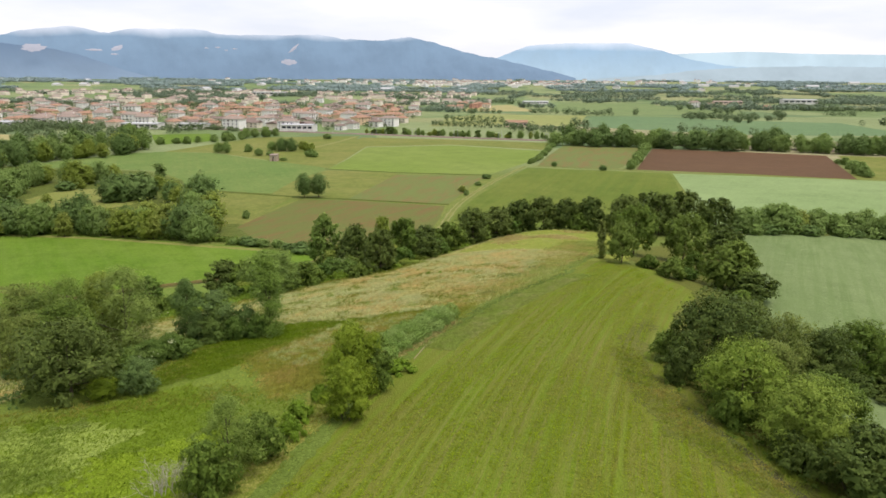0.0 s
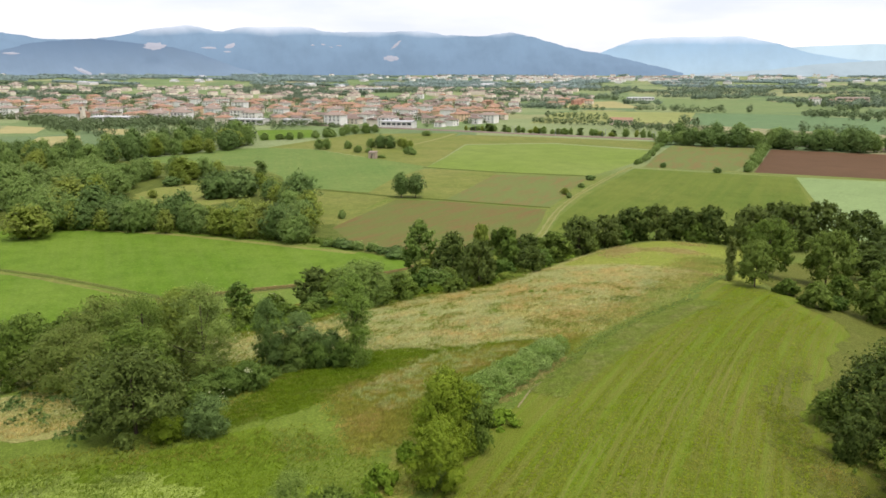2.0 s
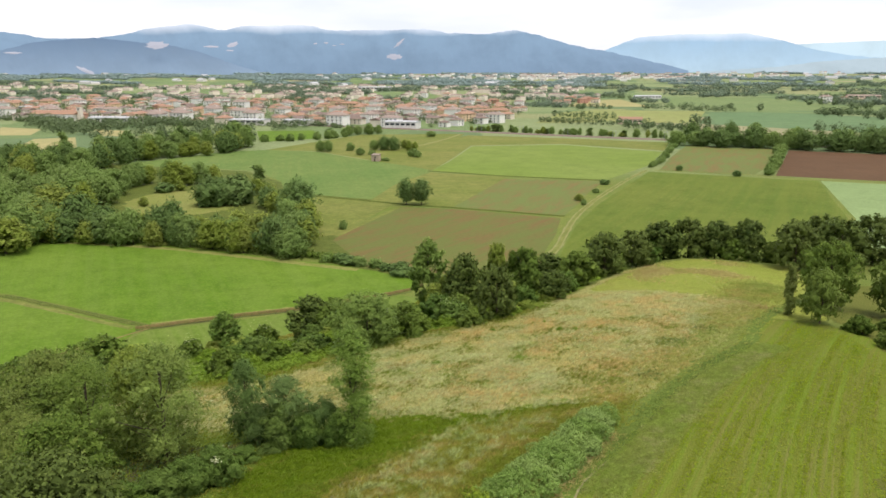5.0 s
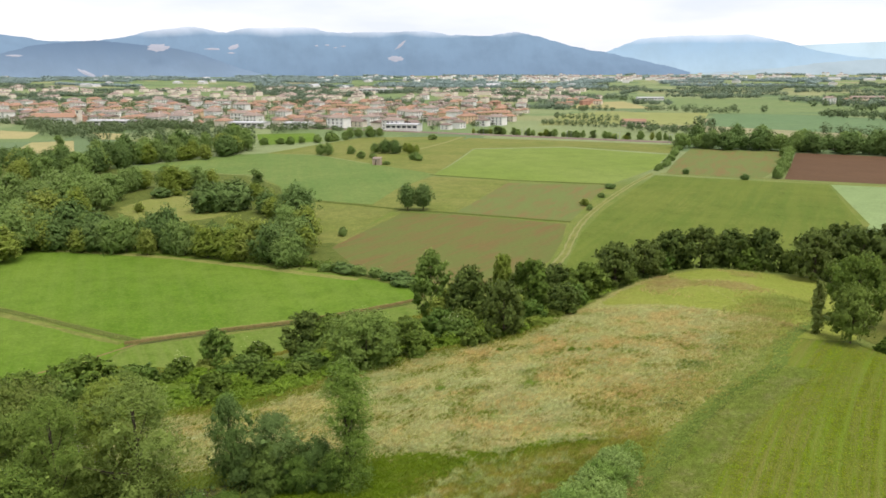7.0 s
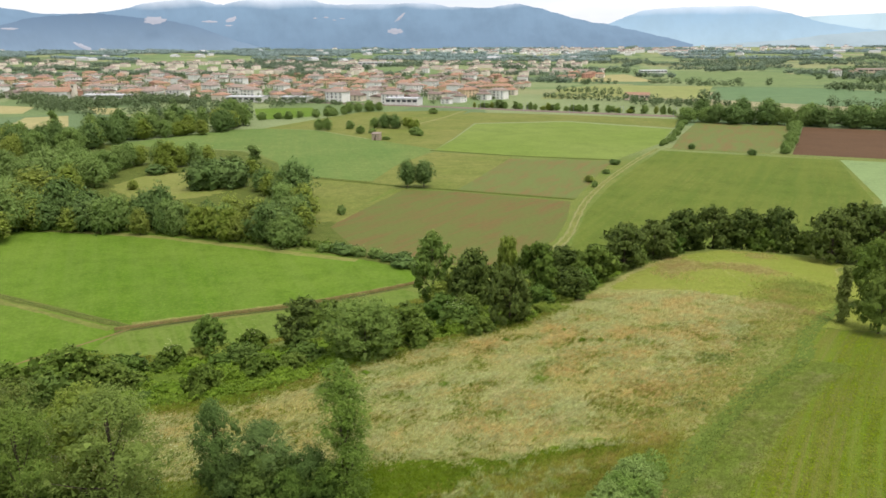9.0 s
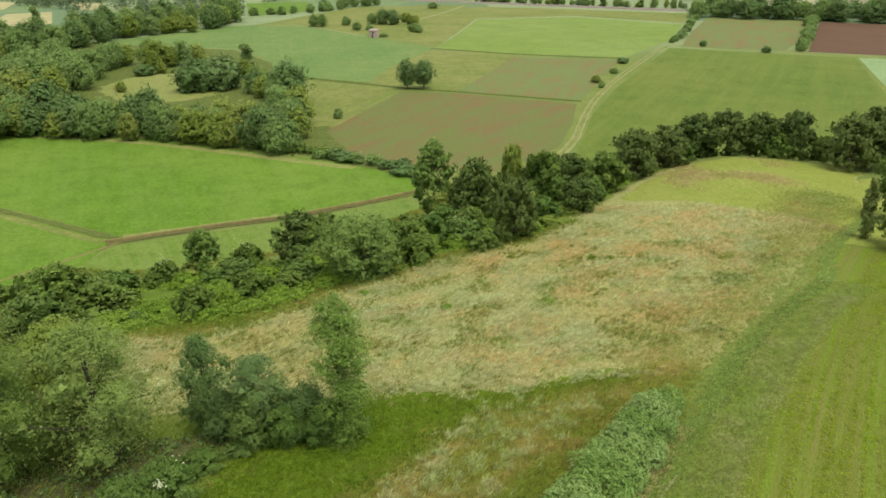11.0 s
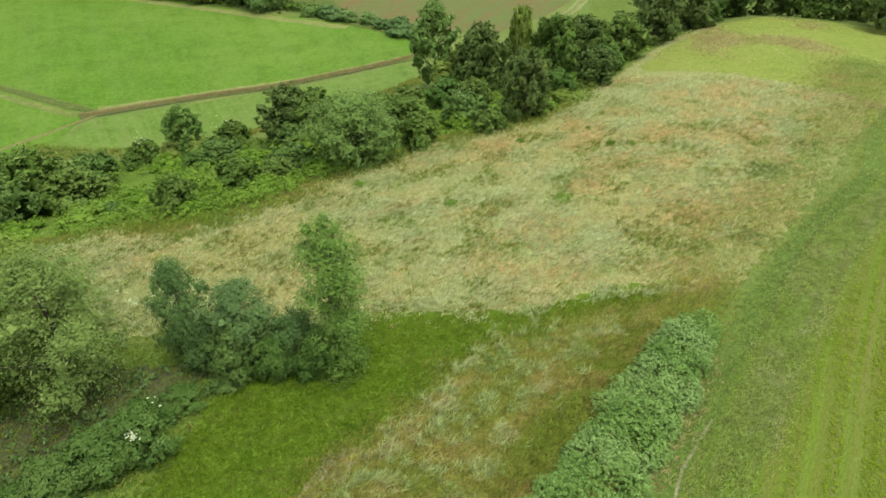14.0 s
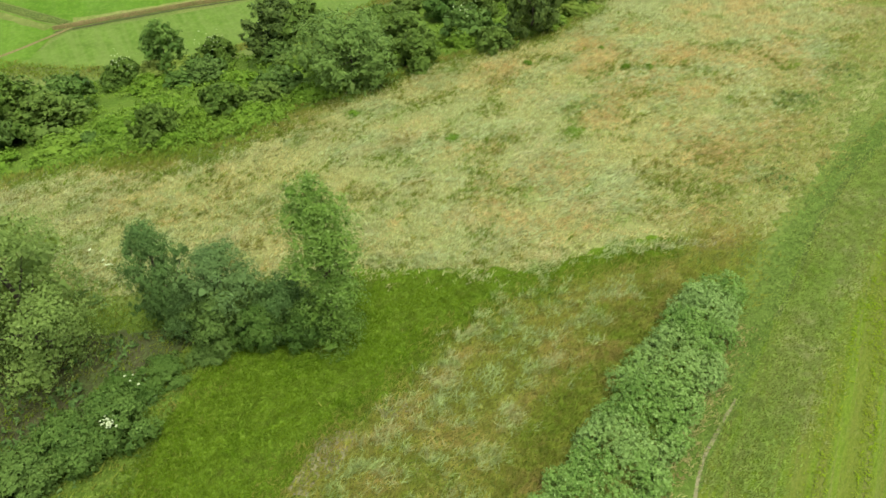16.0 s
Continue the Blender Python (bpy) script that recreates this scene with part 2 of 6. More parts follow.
M_red = field_mat("bare_red_soil", (0.112, 0.066, 0.034), (0.094, 0.056, 0.029), (0.14, 0.08, 0.05), 0.012, 0.6, rows=(70, 5.0, 0.3, (0.09, 0.048, 0.028)))
M_mint = field_mat("grey_green_cereal", (0.175, 0.245, 0.095), (0.20, 0.27, 0.11), (0.14, 0.21, 0.07), 0.012, 0.5, rows=(-38, 2.6, 0.2, (0.15, 0.21, 0.08)))
M_barley = field_mat("blue_green_cereal", (0.130, 0.180, 0.066), (0.150, 0.198, 0.078), (0.12, 0.165, 0.05), 0.03, 1.2, rows=(-30, 2.6, 0.5, (0.092, 0.140, 0.042)))
M_straw = field_mat("straw_field", (0.33, 0.29, 0.13), (0.28, 0.26, 0.11), (0.22, 0.22, 0.09), 0.01, 0.4)
M_yellow = field_mat("yellowing_crop", (0.235, 0.245, 0.085), (0.205, 0.235, 0.075), (0.18, 0.21, 0.07), 0.008, 0.3)
# Maize green, greyed for distance haze as well.
M_teal = field_mat("deep_green_maize", (0.105, 0.172, 0.075), (0.12, 0.185, 0.08), (0.12, 0.17, 0.08), 0.008, 0.3)
M_dirt = field_mat("earth_track", (0.24, 0.225, 0.095), (0.18, 0.20, 0.06), (0.13, 0.17, 0.03), 0.3, 1.6, speck_amount=0.8)
M_bank = field_mat("earth_bank", (0.225, 0.160, 0.070), (0.150, 0.140, 0.040), (0.10, 0.135, 0.025), 0.6, 2.0, speck_amount=0.8)
# Soil with the grove's shade darkened into its colour.
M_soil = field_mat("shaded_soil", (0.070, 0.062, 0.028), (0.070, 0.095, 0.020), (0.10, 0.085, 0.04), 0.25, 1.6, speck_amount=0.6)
# Weeds by the hedge, their colour darkened further for its shade.
M_head_shaded = field_mat("headland_weeds", (0.088, 0.108, 0.016), (0.116, 0.124, 0.024), (0.14, 0.125, 0.04), 0.15, 2.0, speck_amount=0.5)
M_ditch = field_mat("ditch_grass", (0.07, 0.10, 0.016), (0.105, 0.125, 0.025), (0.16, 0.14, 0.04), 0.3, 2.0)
M_under = field_mat("nettle_ground", (0.085, 0.140, 0.012), (0.125, 0.180, 0.02), (0.15, 0.17, 0.035), 0.25, 1.5)
M_rail = field_mat("ballast", (0.19, 0.145, 0.115), (0.22, 0.17, 0.14), (0.14, 0.11, 0.09), 0.05, 1.0)
# foliage
L_oak = leaf_mat("oak_leaves", (0.028, 0.050, 0.010), (0.106, 0.150, 0.028), (0.19, 0.235, 0.056), 0.22)
L_fresh = leaf_mat("fresh_maple_leaves", (0.070, 0.125, 0.012), (0.205, 0.285, 0.036), (0.33, 0.40, 0.09), 0.3)
L_elm = leaf_mat("elm_leaves", (0.040, 0.078, 0.018), (0.130, 0.206, 0.048), (0.22, 0.31, 0.10), 0.22)
L_mid = leaf_mat("field_maple_leaves", (0.044, 0.082, 0.011), (0.136, 0.204, 0.029), (0.242, 0.306, 0.068), 0.26)
L_light = leaf_mat("robinia_leaves", (0.117, 0.175, 0.023), (0.259, 0.321, 0.050), (0.395, 0.431, 0.115), 0.36)
L_elder = leaf_mat("elder_leaves", (0.040, 0.086, 0.013), (0.126, 0.200, 0.033), (0.215, 0.290, 0.072), 0.25)
L_airy = leaf_mat("grove_robinia_leaves", (0.085, 0.145, 0.022), (0.205, 0.285, 0.048), (0.33, 0.40, 0.12), 0.34)
L_ash = leaf_mat("ash_leaves", (0.062, 0.122, 0.020), (0.168, 0.258, 0.044), (0.27, 0.35, 0.09), 0.3)
L_acacia = leaf_mat("acacia_leaves", (0.095, 0.157, 0.010), (0.225, 0.294, 0.024), (0.330, 0.389, 0.060), 0.34)
L_poplar = leaf_mat("poplar_leaves", (0.092, 0.162, 0.021), (0.208, 0.306, 0.050), (0.35, 0.44, 0.16), 0.3)
L_grey = leaf_mat("willow_leaves", (0.088, 0.131, 0.022), (0.187, 0.235, 0.049), (0.297, 0.326, 0.102), 0.3)
L_bramble = leaf_mat("bramble_leaves", (0.086, 0.166, 0.022), (0.250, 0.365, 0.078), (0.43, 0.53, 0.20), 0.22)
L_nettle = leaf_mat("nettle_leaves", (0.086, 0.161, 0.013), (0.190, 0.293, 0.025), (0.276, 0.368, 0.057), 0.28)
L_plain_dark = leaf_mat("plain_oak_leaves", (0.082, 0.140, 0.036), (0.134, 0.206, 0.054), (0.185, 0.26, 0.08), 0.26)
L_plain = leaf_mat("plain_tree_leaves", (0.140, 0.220, 0.052), (0.204, 0.290, 0.074), (0.265, 0.355, 0.11), 0.34)
# Far foliage: aerial haze mixed into leaf colours, paler and bluer with distance.
L_far = leaf_mat("hazed_distant_leaves", (0.082, 0.122, 0.056), (0.130, 0.178, 0.078), (0.16, 0.205, 0.09))
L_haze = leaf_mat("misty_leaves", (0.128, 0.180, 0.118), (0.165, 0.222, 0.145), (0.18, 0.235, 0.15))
L_dist = leaf_mat("hazed_remote_leaves", (0.215, 0.285, 0.265), (0.245, 0.32, 0.295), (0.25, 0.33, 0.30))
M_bark = plain_mat("bark", (0.12, 0.09, 0.065), (0.06, 0.048, 0.036), 6, 0.95, 0.02)
M_deadwood = plain_mat("bleached_wood", (0.42, 0.38, 0.33), (0.25, 0.22, 0.19), 5, 0.9, 0.01)
M_flower = plain_mat("elder_blossom", (0.52, 0.53, 0.30), (0.36, 0.42, 0.20), 8, 0.9)
# buildings
M_walls = [plain_mat(n, a, b, 0.25, 0.9, 0, 0.3) for n, a, b in (
    ("cream_render", (0.76, 0.69, 0.57), (0.66, 0.58, 0.48)), ("white_render", (0.84, 0.82, 0.78), (0.74, 0.71, 0.66)),
    ("pink_render", (0.68, 0.54, 0.44), (0.62, 0.48, 0.40)), ("ochre_render", (0.70, 0.52, 0.33), (0.62, 0.47, 0.31)),
    ("brick_red_render", (0.48, 0.26, 0.19), (0.42, 0.24, 0.18)))]
M_roofs = [plain_mat(n, a, b, 0.7, 0.9, 0.05, 0.4) for n, a, b in (
    ("terracotta_tiles", (0.36, 0.205, 0.125), (0.27, 0.175, 0.125)), ("weathered_tiles", (0.30, 0.235, 0.19), (0.24, 0.19, 0.16)),
    ("brown_tiles", (0.215, 0.16, 0.13), (0.175, 0.135, 0.115)))]
M_concrete = plain_mat("pale_concrete", (0.70, 0.68, 0.64), (0.58, 0.56, 0.52), 0.3)
M_metal_roof = plain_mat("grey_roof_sheet", (0.45, 0.45, 0.45), (0.36, 0.36, 0.37), 0.2, 0.6)
M_window = plain_mat("dark_glass", (0.03, 0.035, 0.04), (0.05, 0.055, 0.06), 0.5, 0.2)
M_shutter = plain_mat("brown_shutter", (0.12, 0.07, 0.045), (0.09, 0.055, 0.04), 2)
M_steel = plain_mat("galvanised_steel", (0.36, 0.36, 0.35), (0.28, 0.28, 0.27), 1.0, 0.5)


# ---------------------------------------------------------------- mesh helpers
def mesh_of(name, verts, quads=(), tris=(), material=None, soft=None):
    """A mesh from arrays of corners, four-sided and three-sided faces; soft gives loose leaves the rounded normals of their tuft."""
    me = bpy.data.meshes.new(name)
    verts = np.asarray(verts, np.float32).reshape(-1, 3)
    quads, tris = np.asarray(quads, np.int32).reshape(-1, 4), np.asarray(tris, np.int32).reshape(-1, 3)
    me.vertices.add(len(verts))
    me.vertices.foreach_set("co", verts.ravel())
    loops = np.concatenate([quads.ravel(), tris.ravel()])
    me.loops.add(len(loops))
    me.loops.foreach_set("vertex_index", loops)
    sizes = np.concatenate([np.full(len(quads), 4), np.full(len(tris), 3)]).astype(np.int32)
    me.polygons.add(len(sizes))
    me.polygons.foreach_set("loop_start", (np.cumsum(sizes) - sizes).astype(np.int32))
    me.update(calc_edges=True)
    if soft is None:
        me.shade_flat()
    else:
        me.shade_smooth()
        me.normals_split_custom_set(np.repeat(np.asarray(soft, np.float32), 3, 0))
    if material:
        me.materials.append(material)
    return me


def part(name, me, parent, label=""):
    ob = new(name, me)
    ob.parent = parent
    return tagged(ob, label)


def empty_thing(name, label, category, group=""):
    ob = new(name)
    ob.empty_display_size = 0.3
    return tagged(ob, label, category, group)


class Bits:
    """Collects boxes, prisms and tubes into one mesh."""

    def __init__(self):
        self.v, self.q, self.t, self.n = [], [], [], 0

    def add(self, v, q=(), t=()):
        self.v.append(np.asarray(v, float).reshape(-1, 3))
        if len(q):
            self.q.append(np.asarray(q).reshape(-1, 4) + self.n)
        if len(t):
            self.t.append(np.asarray(t).reshape(-1, 3) + self.n)
        self.n += len(self.v[-1])
        return self

    def box(self, x0, x1, y0, y1, z0, z1):
        v = [(x, y, z) for z in (z0, z1) for y in (y0, y1) for x in (x0, x1)]
        return self.add(v, [(0, 2, 3, 1), (4, 5, 7, 6), (0, 1, 5, 4), (1, 3, 7, 5), (3, 2, 6, 7), (2, 0, 4, 6)])

    def tube(self, points, radii, seg=7):
        points, rings = [np.array(p, float) for p in points], []
        for i, p in enumerate(points):
            a = points[min(i + 1, len(points) - 1)] - points[max(i - 1, 0)]
            a = a / (np.linalg.norm(a) + 1e-9)
            s = np.cross(a, (0.3, 0.9, 0.1) if abs(a[2]) > 0.9 else (0, 0, 1))
            s /= np.linalg.norm(s) + 1e-9
            w = np.cross(a, s)
            ang = np.linspace(0, 2 * np.pi, seg, endpoint=False)
            rings.append(p + radii[i] * (np.cos(ang)[:, None] * s + np.sin(ang)[:, None] * w))
        q = []
        for i in range(len(points) - 1):
            for k in range(seg):
                a, b = i * seg + k, i * seg + (k + 1) % seg
                q.append((a, b, b + seg, a + seg))
        return self.add(np.concatenate(rings), q)

    def mesh(self, name, material):
        return mesh_of(name, np.concatenate(self.v), np.concatenate(self.q) if self.q else (), np.concatenate(self.t) if self.t else (), material)


def inside(poly, x, y):
    """Which points lie in a polygon."""
    x, y, hit = np.asarray(x), np.asarray(y), np.zeros(np.shape(x), bool)
    for (ax, ay), (bx, by) in zip(poly, poly[1:] + poly[:1]):
        if ay != by:
            hit ^= ((ay > y) != (by > y)) & (x < (bx - ax) * (y - ay) / (by - ay) + ax)
    return hit


def rounded(points, times=2, closed=True):
    """Corner-cut smoothing of a line or outline."""
    p = [np.array(q, float) for q in points]
    for _ in range(times):
        pairs = list(zip(p, p[1:] + (p[:1] if closed else [])))
        out = [q for a, b in pairs for q in (0.75 * a + 0.25 * b, 0.25 * a + 0.75 * b)]
        p = out if closed else [p[0]] + out[1:-1] + [p[-1]]
    return [(float(a), float(b)) for a, b in p]


from mathutils import geometry


def patch(name, outline, material, lift, step, label, category, wobble=0.0, soften=0):
    """A piece of land that follows the terrain a little above it."""
    poly = rounded(outline, soften) if soften else [(float(a), float(b)) for a, b in outline]
    line = []
    for (ax, ay), (bx, by) in zip(poly, poly[1:] + poly[:1]):
        n = max(1, int(math.hypot(bx - ax, by - ay) / (min(step, 0.45) if wobble else step)))
        for i in range(n):
            x, y = ax + (bx - ax) * i / n, ay + (by - ay) * i / n
            if wobble:
                x, y = (x + wobble * (noise.noise((x * 0.2, y * 0.2, 1.0)) * 1.6 + noise.noise((x, y, 3.0)) * 0.9 + noise.noise((x * 2.7, y * 2.7, 5.0)) * 0.7),
                        y + wobble * (noise.noise((x * 0.2, y * 0.2, 7.0)) * 1.6 + noise.noise((x, y, 9.0)) * 0.9 + noise.noise((x * 2.7, y * 2.7, 8.0)) * 0.7))
            line.append((x, y))
    xs, ys = np.array(line).T
    gx, gy = np.meshgrid(np.arange(xs.min() + step / 2, xs.max(), step), np.arange(ys.min() + step / 2, ys.max(), step))
    ok = inside(line, gx, gy)
    pts = line + list(zip(gx[ok].tolist(), gy[ok].tolist()))
    edges = [(i, (i + 1) % len(line)) for i in range(len(line))]
    v, _, faces, *_ = geometry.delaunay_2d_cdt([Vector(p) for p in pts], edges, [], 1, 1e-4)
    v = np.array([(p.x, p.y) for p in v])
    z = ground_z(v[:, 0], v[:, 1]) + 0.4 * lift
    tris = [tuple(f) for f in faces if len(f) == 3]
    ob = new(name, mesh_of(name, np.c_[v, z], (), tris, material))
    return tagged(ob, label, category, kind="structure")


def ribbon(name, line, width, material, lift, label, category, step=2.0, raise_mid=0.0, soften=2):
    """A strip of land along a line: a track, a bank (raised) or a ditch (sunk)."""
    p = np.array(rounded(line, soften, closed=False))
    d = np.r_[0, np.cumsum(np.hypot(*np.diff(p, axis=0).T))]
    s = np.linspace(0, d[-1], max(2, int(d[-1] / step)))
    x, y = np.interp(s, d, p[:, 0]), np.interp(s, d, p[:, 1])
    tx, ty = np.gradient(x), np.gradient(y)
    k = np.hypot(tx, ty)
    nx, ny = -ty / k, tx / k
    cols = np.array([-0.5, -0.25, 0, 0.25, 0.5])
    w = width * (1 + 0.25 * np.array([noise.noise((float(a) * 0.15, 3.3, width)) for a in s]))
    rag = [np.array([noise.noise((float(a) * 0.9, k, width)) + 0.6 * noise.noise((float(a) * 0.3, k + 5.0, width)) for a in s]) for k in (1.0, 11.0)]
    shift = np.where(cols < 0, rag[0][:, None], rag[1][:, None]) * np.abs(cols) * min(width, 1.2) * (0.9 if width > 1 else 0.5)
    reach = cols * w[:, None] + shift
    px, py = x[:, None] + nx[:, None] * reach, y[:, None] + ny[:, None] * reach
    pz = ground_z(px, py) + 0.4 * lift + raise_mid * (1 - (2 * cols) ** 2)[None]
    n, c = px.shape
    i = np.arange(n - 1)[:, None] * c + np.arange(c - 1)[None]
    q = np.stack([i, i + 1, i + c + 1, i + c], -1).reshape(-1, 4)
    ob = new(name, mesh_of(name, np.stack([px, py, pz], -1), q, (), material))
    return tagged(ob, label, category, kind="structure")


# ---------------------------------------------------------------- the land
def graded(lo, hi, a, b, fine, growth=1.13):
    """Grid lines: fine between a and b, wider and wider outside."""
    mid, out = list(np.arange(a, b + fine, fine)), []
    for edge, sign, end in ((a, -1, lo), (mid[-1], 1, hi)):
        p, s, side = edge, fine, []
        while (p - end) * sign < 0:
            s = min(s * growth, 160)
            p += sign * s
            side.append(p)
        out.append(side)
    return np.array(out[0][::-1] + mid + out[1])


def build_ground():
    x, y = graded(-4600, 4600, -110, 130, 2.5), graded(-300, 4700, 30, 260, 2.5)
    gx, gy = np.meshgrid(x, y)
    n, c = gx.shape
    i = np.arange(n - 1)[:, None] * c + np.arange(c - 1)[None]
    q = np.stack([i, i + 1, i + c + 1, i + c], -1).reshape(-1, 4)
    m, nt, b = node_mat("farmland", 0.95)
    p = position(nt)
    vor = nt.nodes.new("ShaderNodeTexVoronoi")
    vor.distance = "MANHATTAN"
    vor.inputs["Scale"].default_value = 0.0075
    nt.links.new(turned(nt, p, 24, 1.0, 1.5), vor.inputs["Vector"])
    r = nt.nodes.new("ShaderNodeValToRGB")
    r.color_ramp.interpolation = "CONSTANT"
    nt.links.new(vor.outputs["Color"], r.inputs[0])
    # Random field tones, paled and greyed to carry aerial haze in the colour.
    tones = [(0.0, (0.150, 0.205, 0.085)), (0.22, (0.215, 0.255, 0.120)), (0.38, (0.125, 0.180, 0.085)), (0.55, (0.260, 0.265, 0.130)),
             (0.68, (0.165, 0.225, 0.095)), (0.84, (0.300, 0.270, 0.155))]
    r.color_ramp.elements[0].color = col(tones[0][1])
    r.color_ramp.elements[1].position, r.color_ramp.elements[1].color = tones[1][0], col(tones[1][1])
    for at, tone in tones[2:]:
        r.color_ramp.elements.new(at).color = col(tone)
    grass = mix_col(nt, span(nt, noise_of(nt, p, 0.06, 5), 0.35, 0.65), (0.115, 0.160, 0.024), (0.165, 0.185, 0.040))
    fine = noise_of(nt, p, 1.8, 6, 0.7)
    grass = mix_col(nt, span(nt, fine, 0.45, 0.75, 0, 0.4), grass, (0.19, 0.16, 0.06))
    z = nt.nodes.new("ShaderNodeSeparateXYZ")
    nt.links.new(p, z.inputs[0])
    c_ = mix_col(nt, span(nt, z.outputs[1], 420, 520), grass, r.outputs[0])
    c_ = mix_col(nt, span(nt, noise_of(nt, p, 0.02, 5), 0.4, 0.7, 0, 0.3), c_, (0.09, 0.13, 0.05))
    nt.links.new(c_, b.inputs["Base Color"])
    spots = noise_of(nt, p, 3.0, 2, 0.5)
    c_ = mix_col(nt, span(nt, spots, 0.46, 0.6, 0, 0.5), c_, (0.06, 0.09, 0.016))
    nt.links.new(c_, b.inputs["Base Color"])
    bump(nt, b, spots, 0.8, 0.2)
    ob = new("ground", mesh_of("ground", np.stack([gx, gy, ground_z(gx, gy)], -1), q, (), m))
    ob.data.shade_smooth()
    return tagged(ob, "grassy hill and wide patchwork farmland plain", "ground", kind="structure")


build_ground()

# the hill
patch("crop_field", [(52, 146), (44, 144), (35, 130), (28, 119), (21.5, 109), (16.5, 101), (11.5, 93), (5, 81), (-1, 66), (-6.5, 52), (-12, 36), (-15, 20),
                     (54, 20), (51, 40), (47.5, 53), (44, 62), (42, 75), (43, 87), (51, 100), (63, 121), (64, 132), (60, 143)],
      M_crop, 0.10, 3.0, "young green crop field with faint drill rows", "field", 0.7, 1)
MEADOW = [(-84, 104), (-70, 122), (-58, 127), (-46, 129), (-38, 129), (-31, 127), (-22, 139), (-10, 149.5), (4, 155), (14, 167), (20, 180), (33, 203), (49, 213), (61, 213), (78, 211),
          (74, 196), (60, 176), (48, 153), (41, 142), (28, 122), (20, 112), (15, 110.5), (10, 110), (4, 107.5), (-2, 106), (-8, 107), (-14, 107), (-26, 104.5), (-44, 105), (-66, 98)]
patch("meadow", MEADOW, M_meadow, 0.09, 3.0, "unmown dry meadow with tall straw-coloured grass", "meadow", 0.8, 1)
patch("grass_field", [(25.7, 186.6), (33, 198), (42, 208), (51, 213.5), (61, 213.5), (78, 211), (76, 202), (66, 184), (59, 170), (51, 153), (46.5, 158.5), (38, 170), (29, 176), (22, 180)],
      M_brow, 0.13, 3.0, "short yellow-green grass at the meadow's far brow", "meadow", 0.8, 1)
patch("rough_slope", [(-72, 58), (-40, 50), (-16, 50), (-4, 62), (4, 78), (12, 92), (18, 106), (10, 109), (-12, 105), (-30, 103), (-60, 100), (-78, 84)], M_grass, 0.05, 3.0, "rough mixed grass on the slope", "meadow", 0.6, 1)
patch("mown_path", [(-21, 97), (-14, 100.5), (-14, 106), (-9, 107), (-2, 106), (4, 108), (10, 110.6), (13.4, 110.6), (12, 107.4), (6, 106), (-1, 102.3), (-6, 98), (-8, 94), (-11, 91), (-14, 85),
                    (-20, 77), (-32, 68), (-44, 62), (-40, 54), (-26, 58), (-16, 60), (-12, 66), (-17, 76), (-22, 84), (-22.5, 92)],
      M_mown, 0.13, 2.0, "mown green grass path across the slope", "path", 0.6, 1)
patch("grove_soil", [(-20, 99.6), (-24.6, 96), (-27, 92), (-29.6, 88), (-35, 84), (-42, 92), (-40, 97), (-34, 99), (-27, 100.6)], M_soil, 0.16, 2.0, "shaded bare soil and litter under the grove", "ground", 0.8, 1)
patch("weedy_strip", [(-13, 86), (-10.5, 91), (-7.5, 94), (-5.5, 98), (-0.5, 102), (6, 105.7), (12, 107), (14.5, 106), (13, 103), (9, 97), (6, 92), (3.5, 87), (1, 80), (-2, 76), (-5, 72.5), (-7.5, 70), (-8.4, 72), (-9.4, 77), (-11.8, 82)],
      M_weeds, 0.135, 2.0, "rank weeds and dry grass beside the brambles", "weeds", 0.5, 1)
patch("pale_grass", [(-60, 42), (-30, 46), (-22.5, 53), (-22, 60), (-21, 64), (-24, 67), (-33, 67), (-44, 65), (-66, 62), (-70, 52)], M_pale, 0.16, 3.0,
      "pale windblown seeding grass on the slope", "meadow", 2.0, 2)
patch("dry_slope", [(-76, 84), (-64, 94), (-54, 96), (-46, 90), (-40, 84), (-37.5, 79), (-42, 75), (-60, 76)], M_meadow, 0.14, 3.0, "dry straw-coloured slope beside the grove", "meadow", 0.9, 1)
patch("green_slope", [(-40, 53), (-26, 57), (-16, 60), (-10, 66), (-7, 62), (-13, 50), (-16, 38), (-44, 34)], M_slope, 0.14, 3.0, "fresh green mown slope", "meadow", 1.6, 2)
TRACK = [(60, 163), (52, 154), (44, 143), (40.1, 133.1), (34.2, 127.0), (27.8, 119.3), (22.3, 111.5), (18.0, 104.6), (14.0, 97.3), (11.0, 92.4), (8.5, 88.2), (4.6, 80), (0.5, 68), (-3, 58), (-8, 42)]
ribbon("field_track", TRACK, 2.0, M_rut, 0.17,
       "smooth trodden green tractor track along the field", "track", 0.6)
ribbon("wheel_rut", [(17.8, 101.8), (20.4, 106.1), (23.9, 112.8), (27.5, 117.7), (32.4, 123.9)], 0.3, M_ditch, 0.22, "narrow dark rut at the track's edge", "track", 0.4)
ribbon("bare_rut", [(13.1, 94.3), (11.2, 91.5), (9.8, 89.2), (8.0, 83.4)], 0.2, M_bare, 0.23, "bare pale earth in a wheel rut", "track", 0.3)
ribbon("bare_rut_faint", [(8.6, 91.6), (7.4, 89.6), (6.1, 87.3), (4.4, 84)], 0.3, M_bare, 0.23, "faint bare earth rut beside brambles", "track", 0.4)
patch("headland", [(38.6, 87), (37.6, 76), (39.6, 63), (43, 53), (46.5, 40), (41, 40), (37, 52), (33.5, 64), (32.5, 76), (35, 88), (41, 97), (46, 101)], M_head_shaded, 0.15, 2.0, "weedy unsown headland beside the hedge", "verge", 1.2, 1)
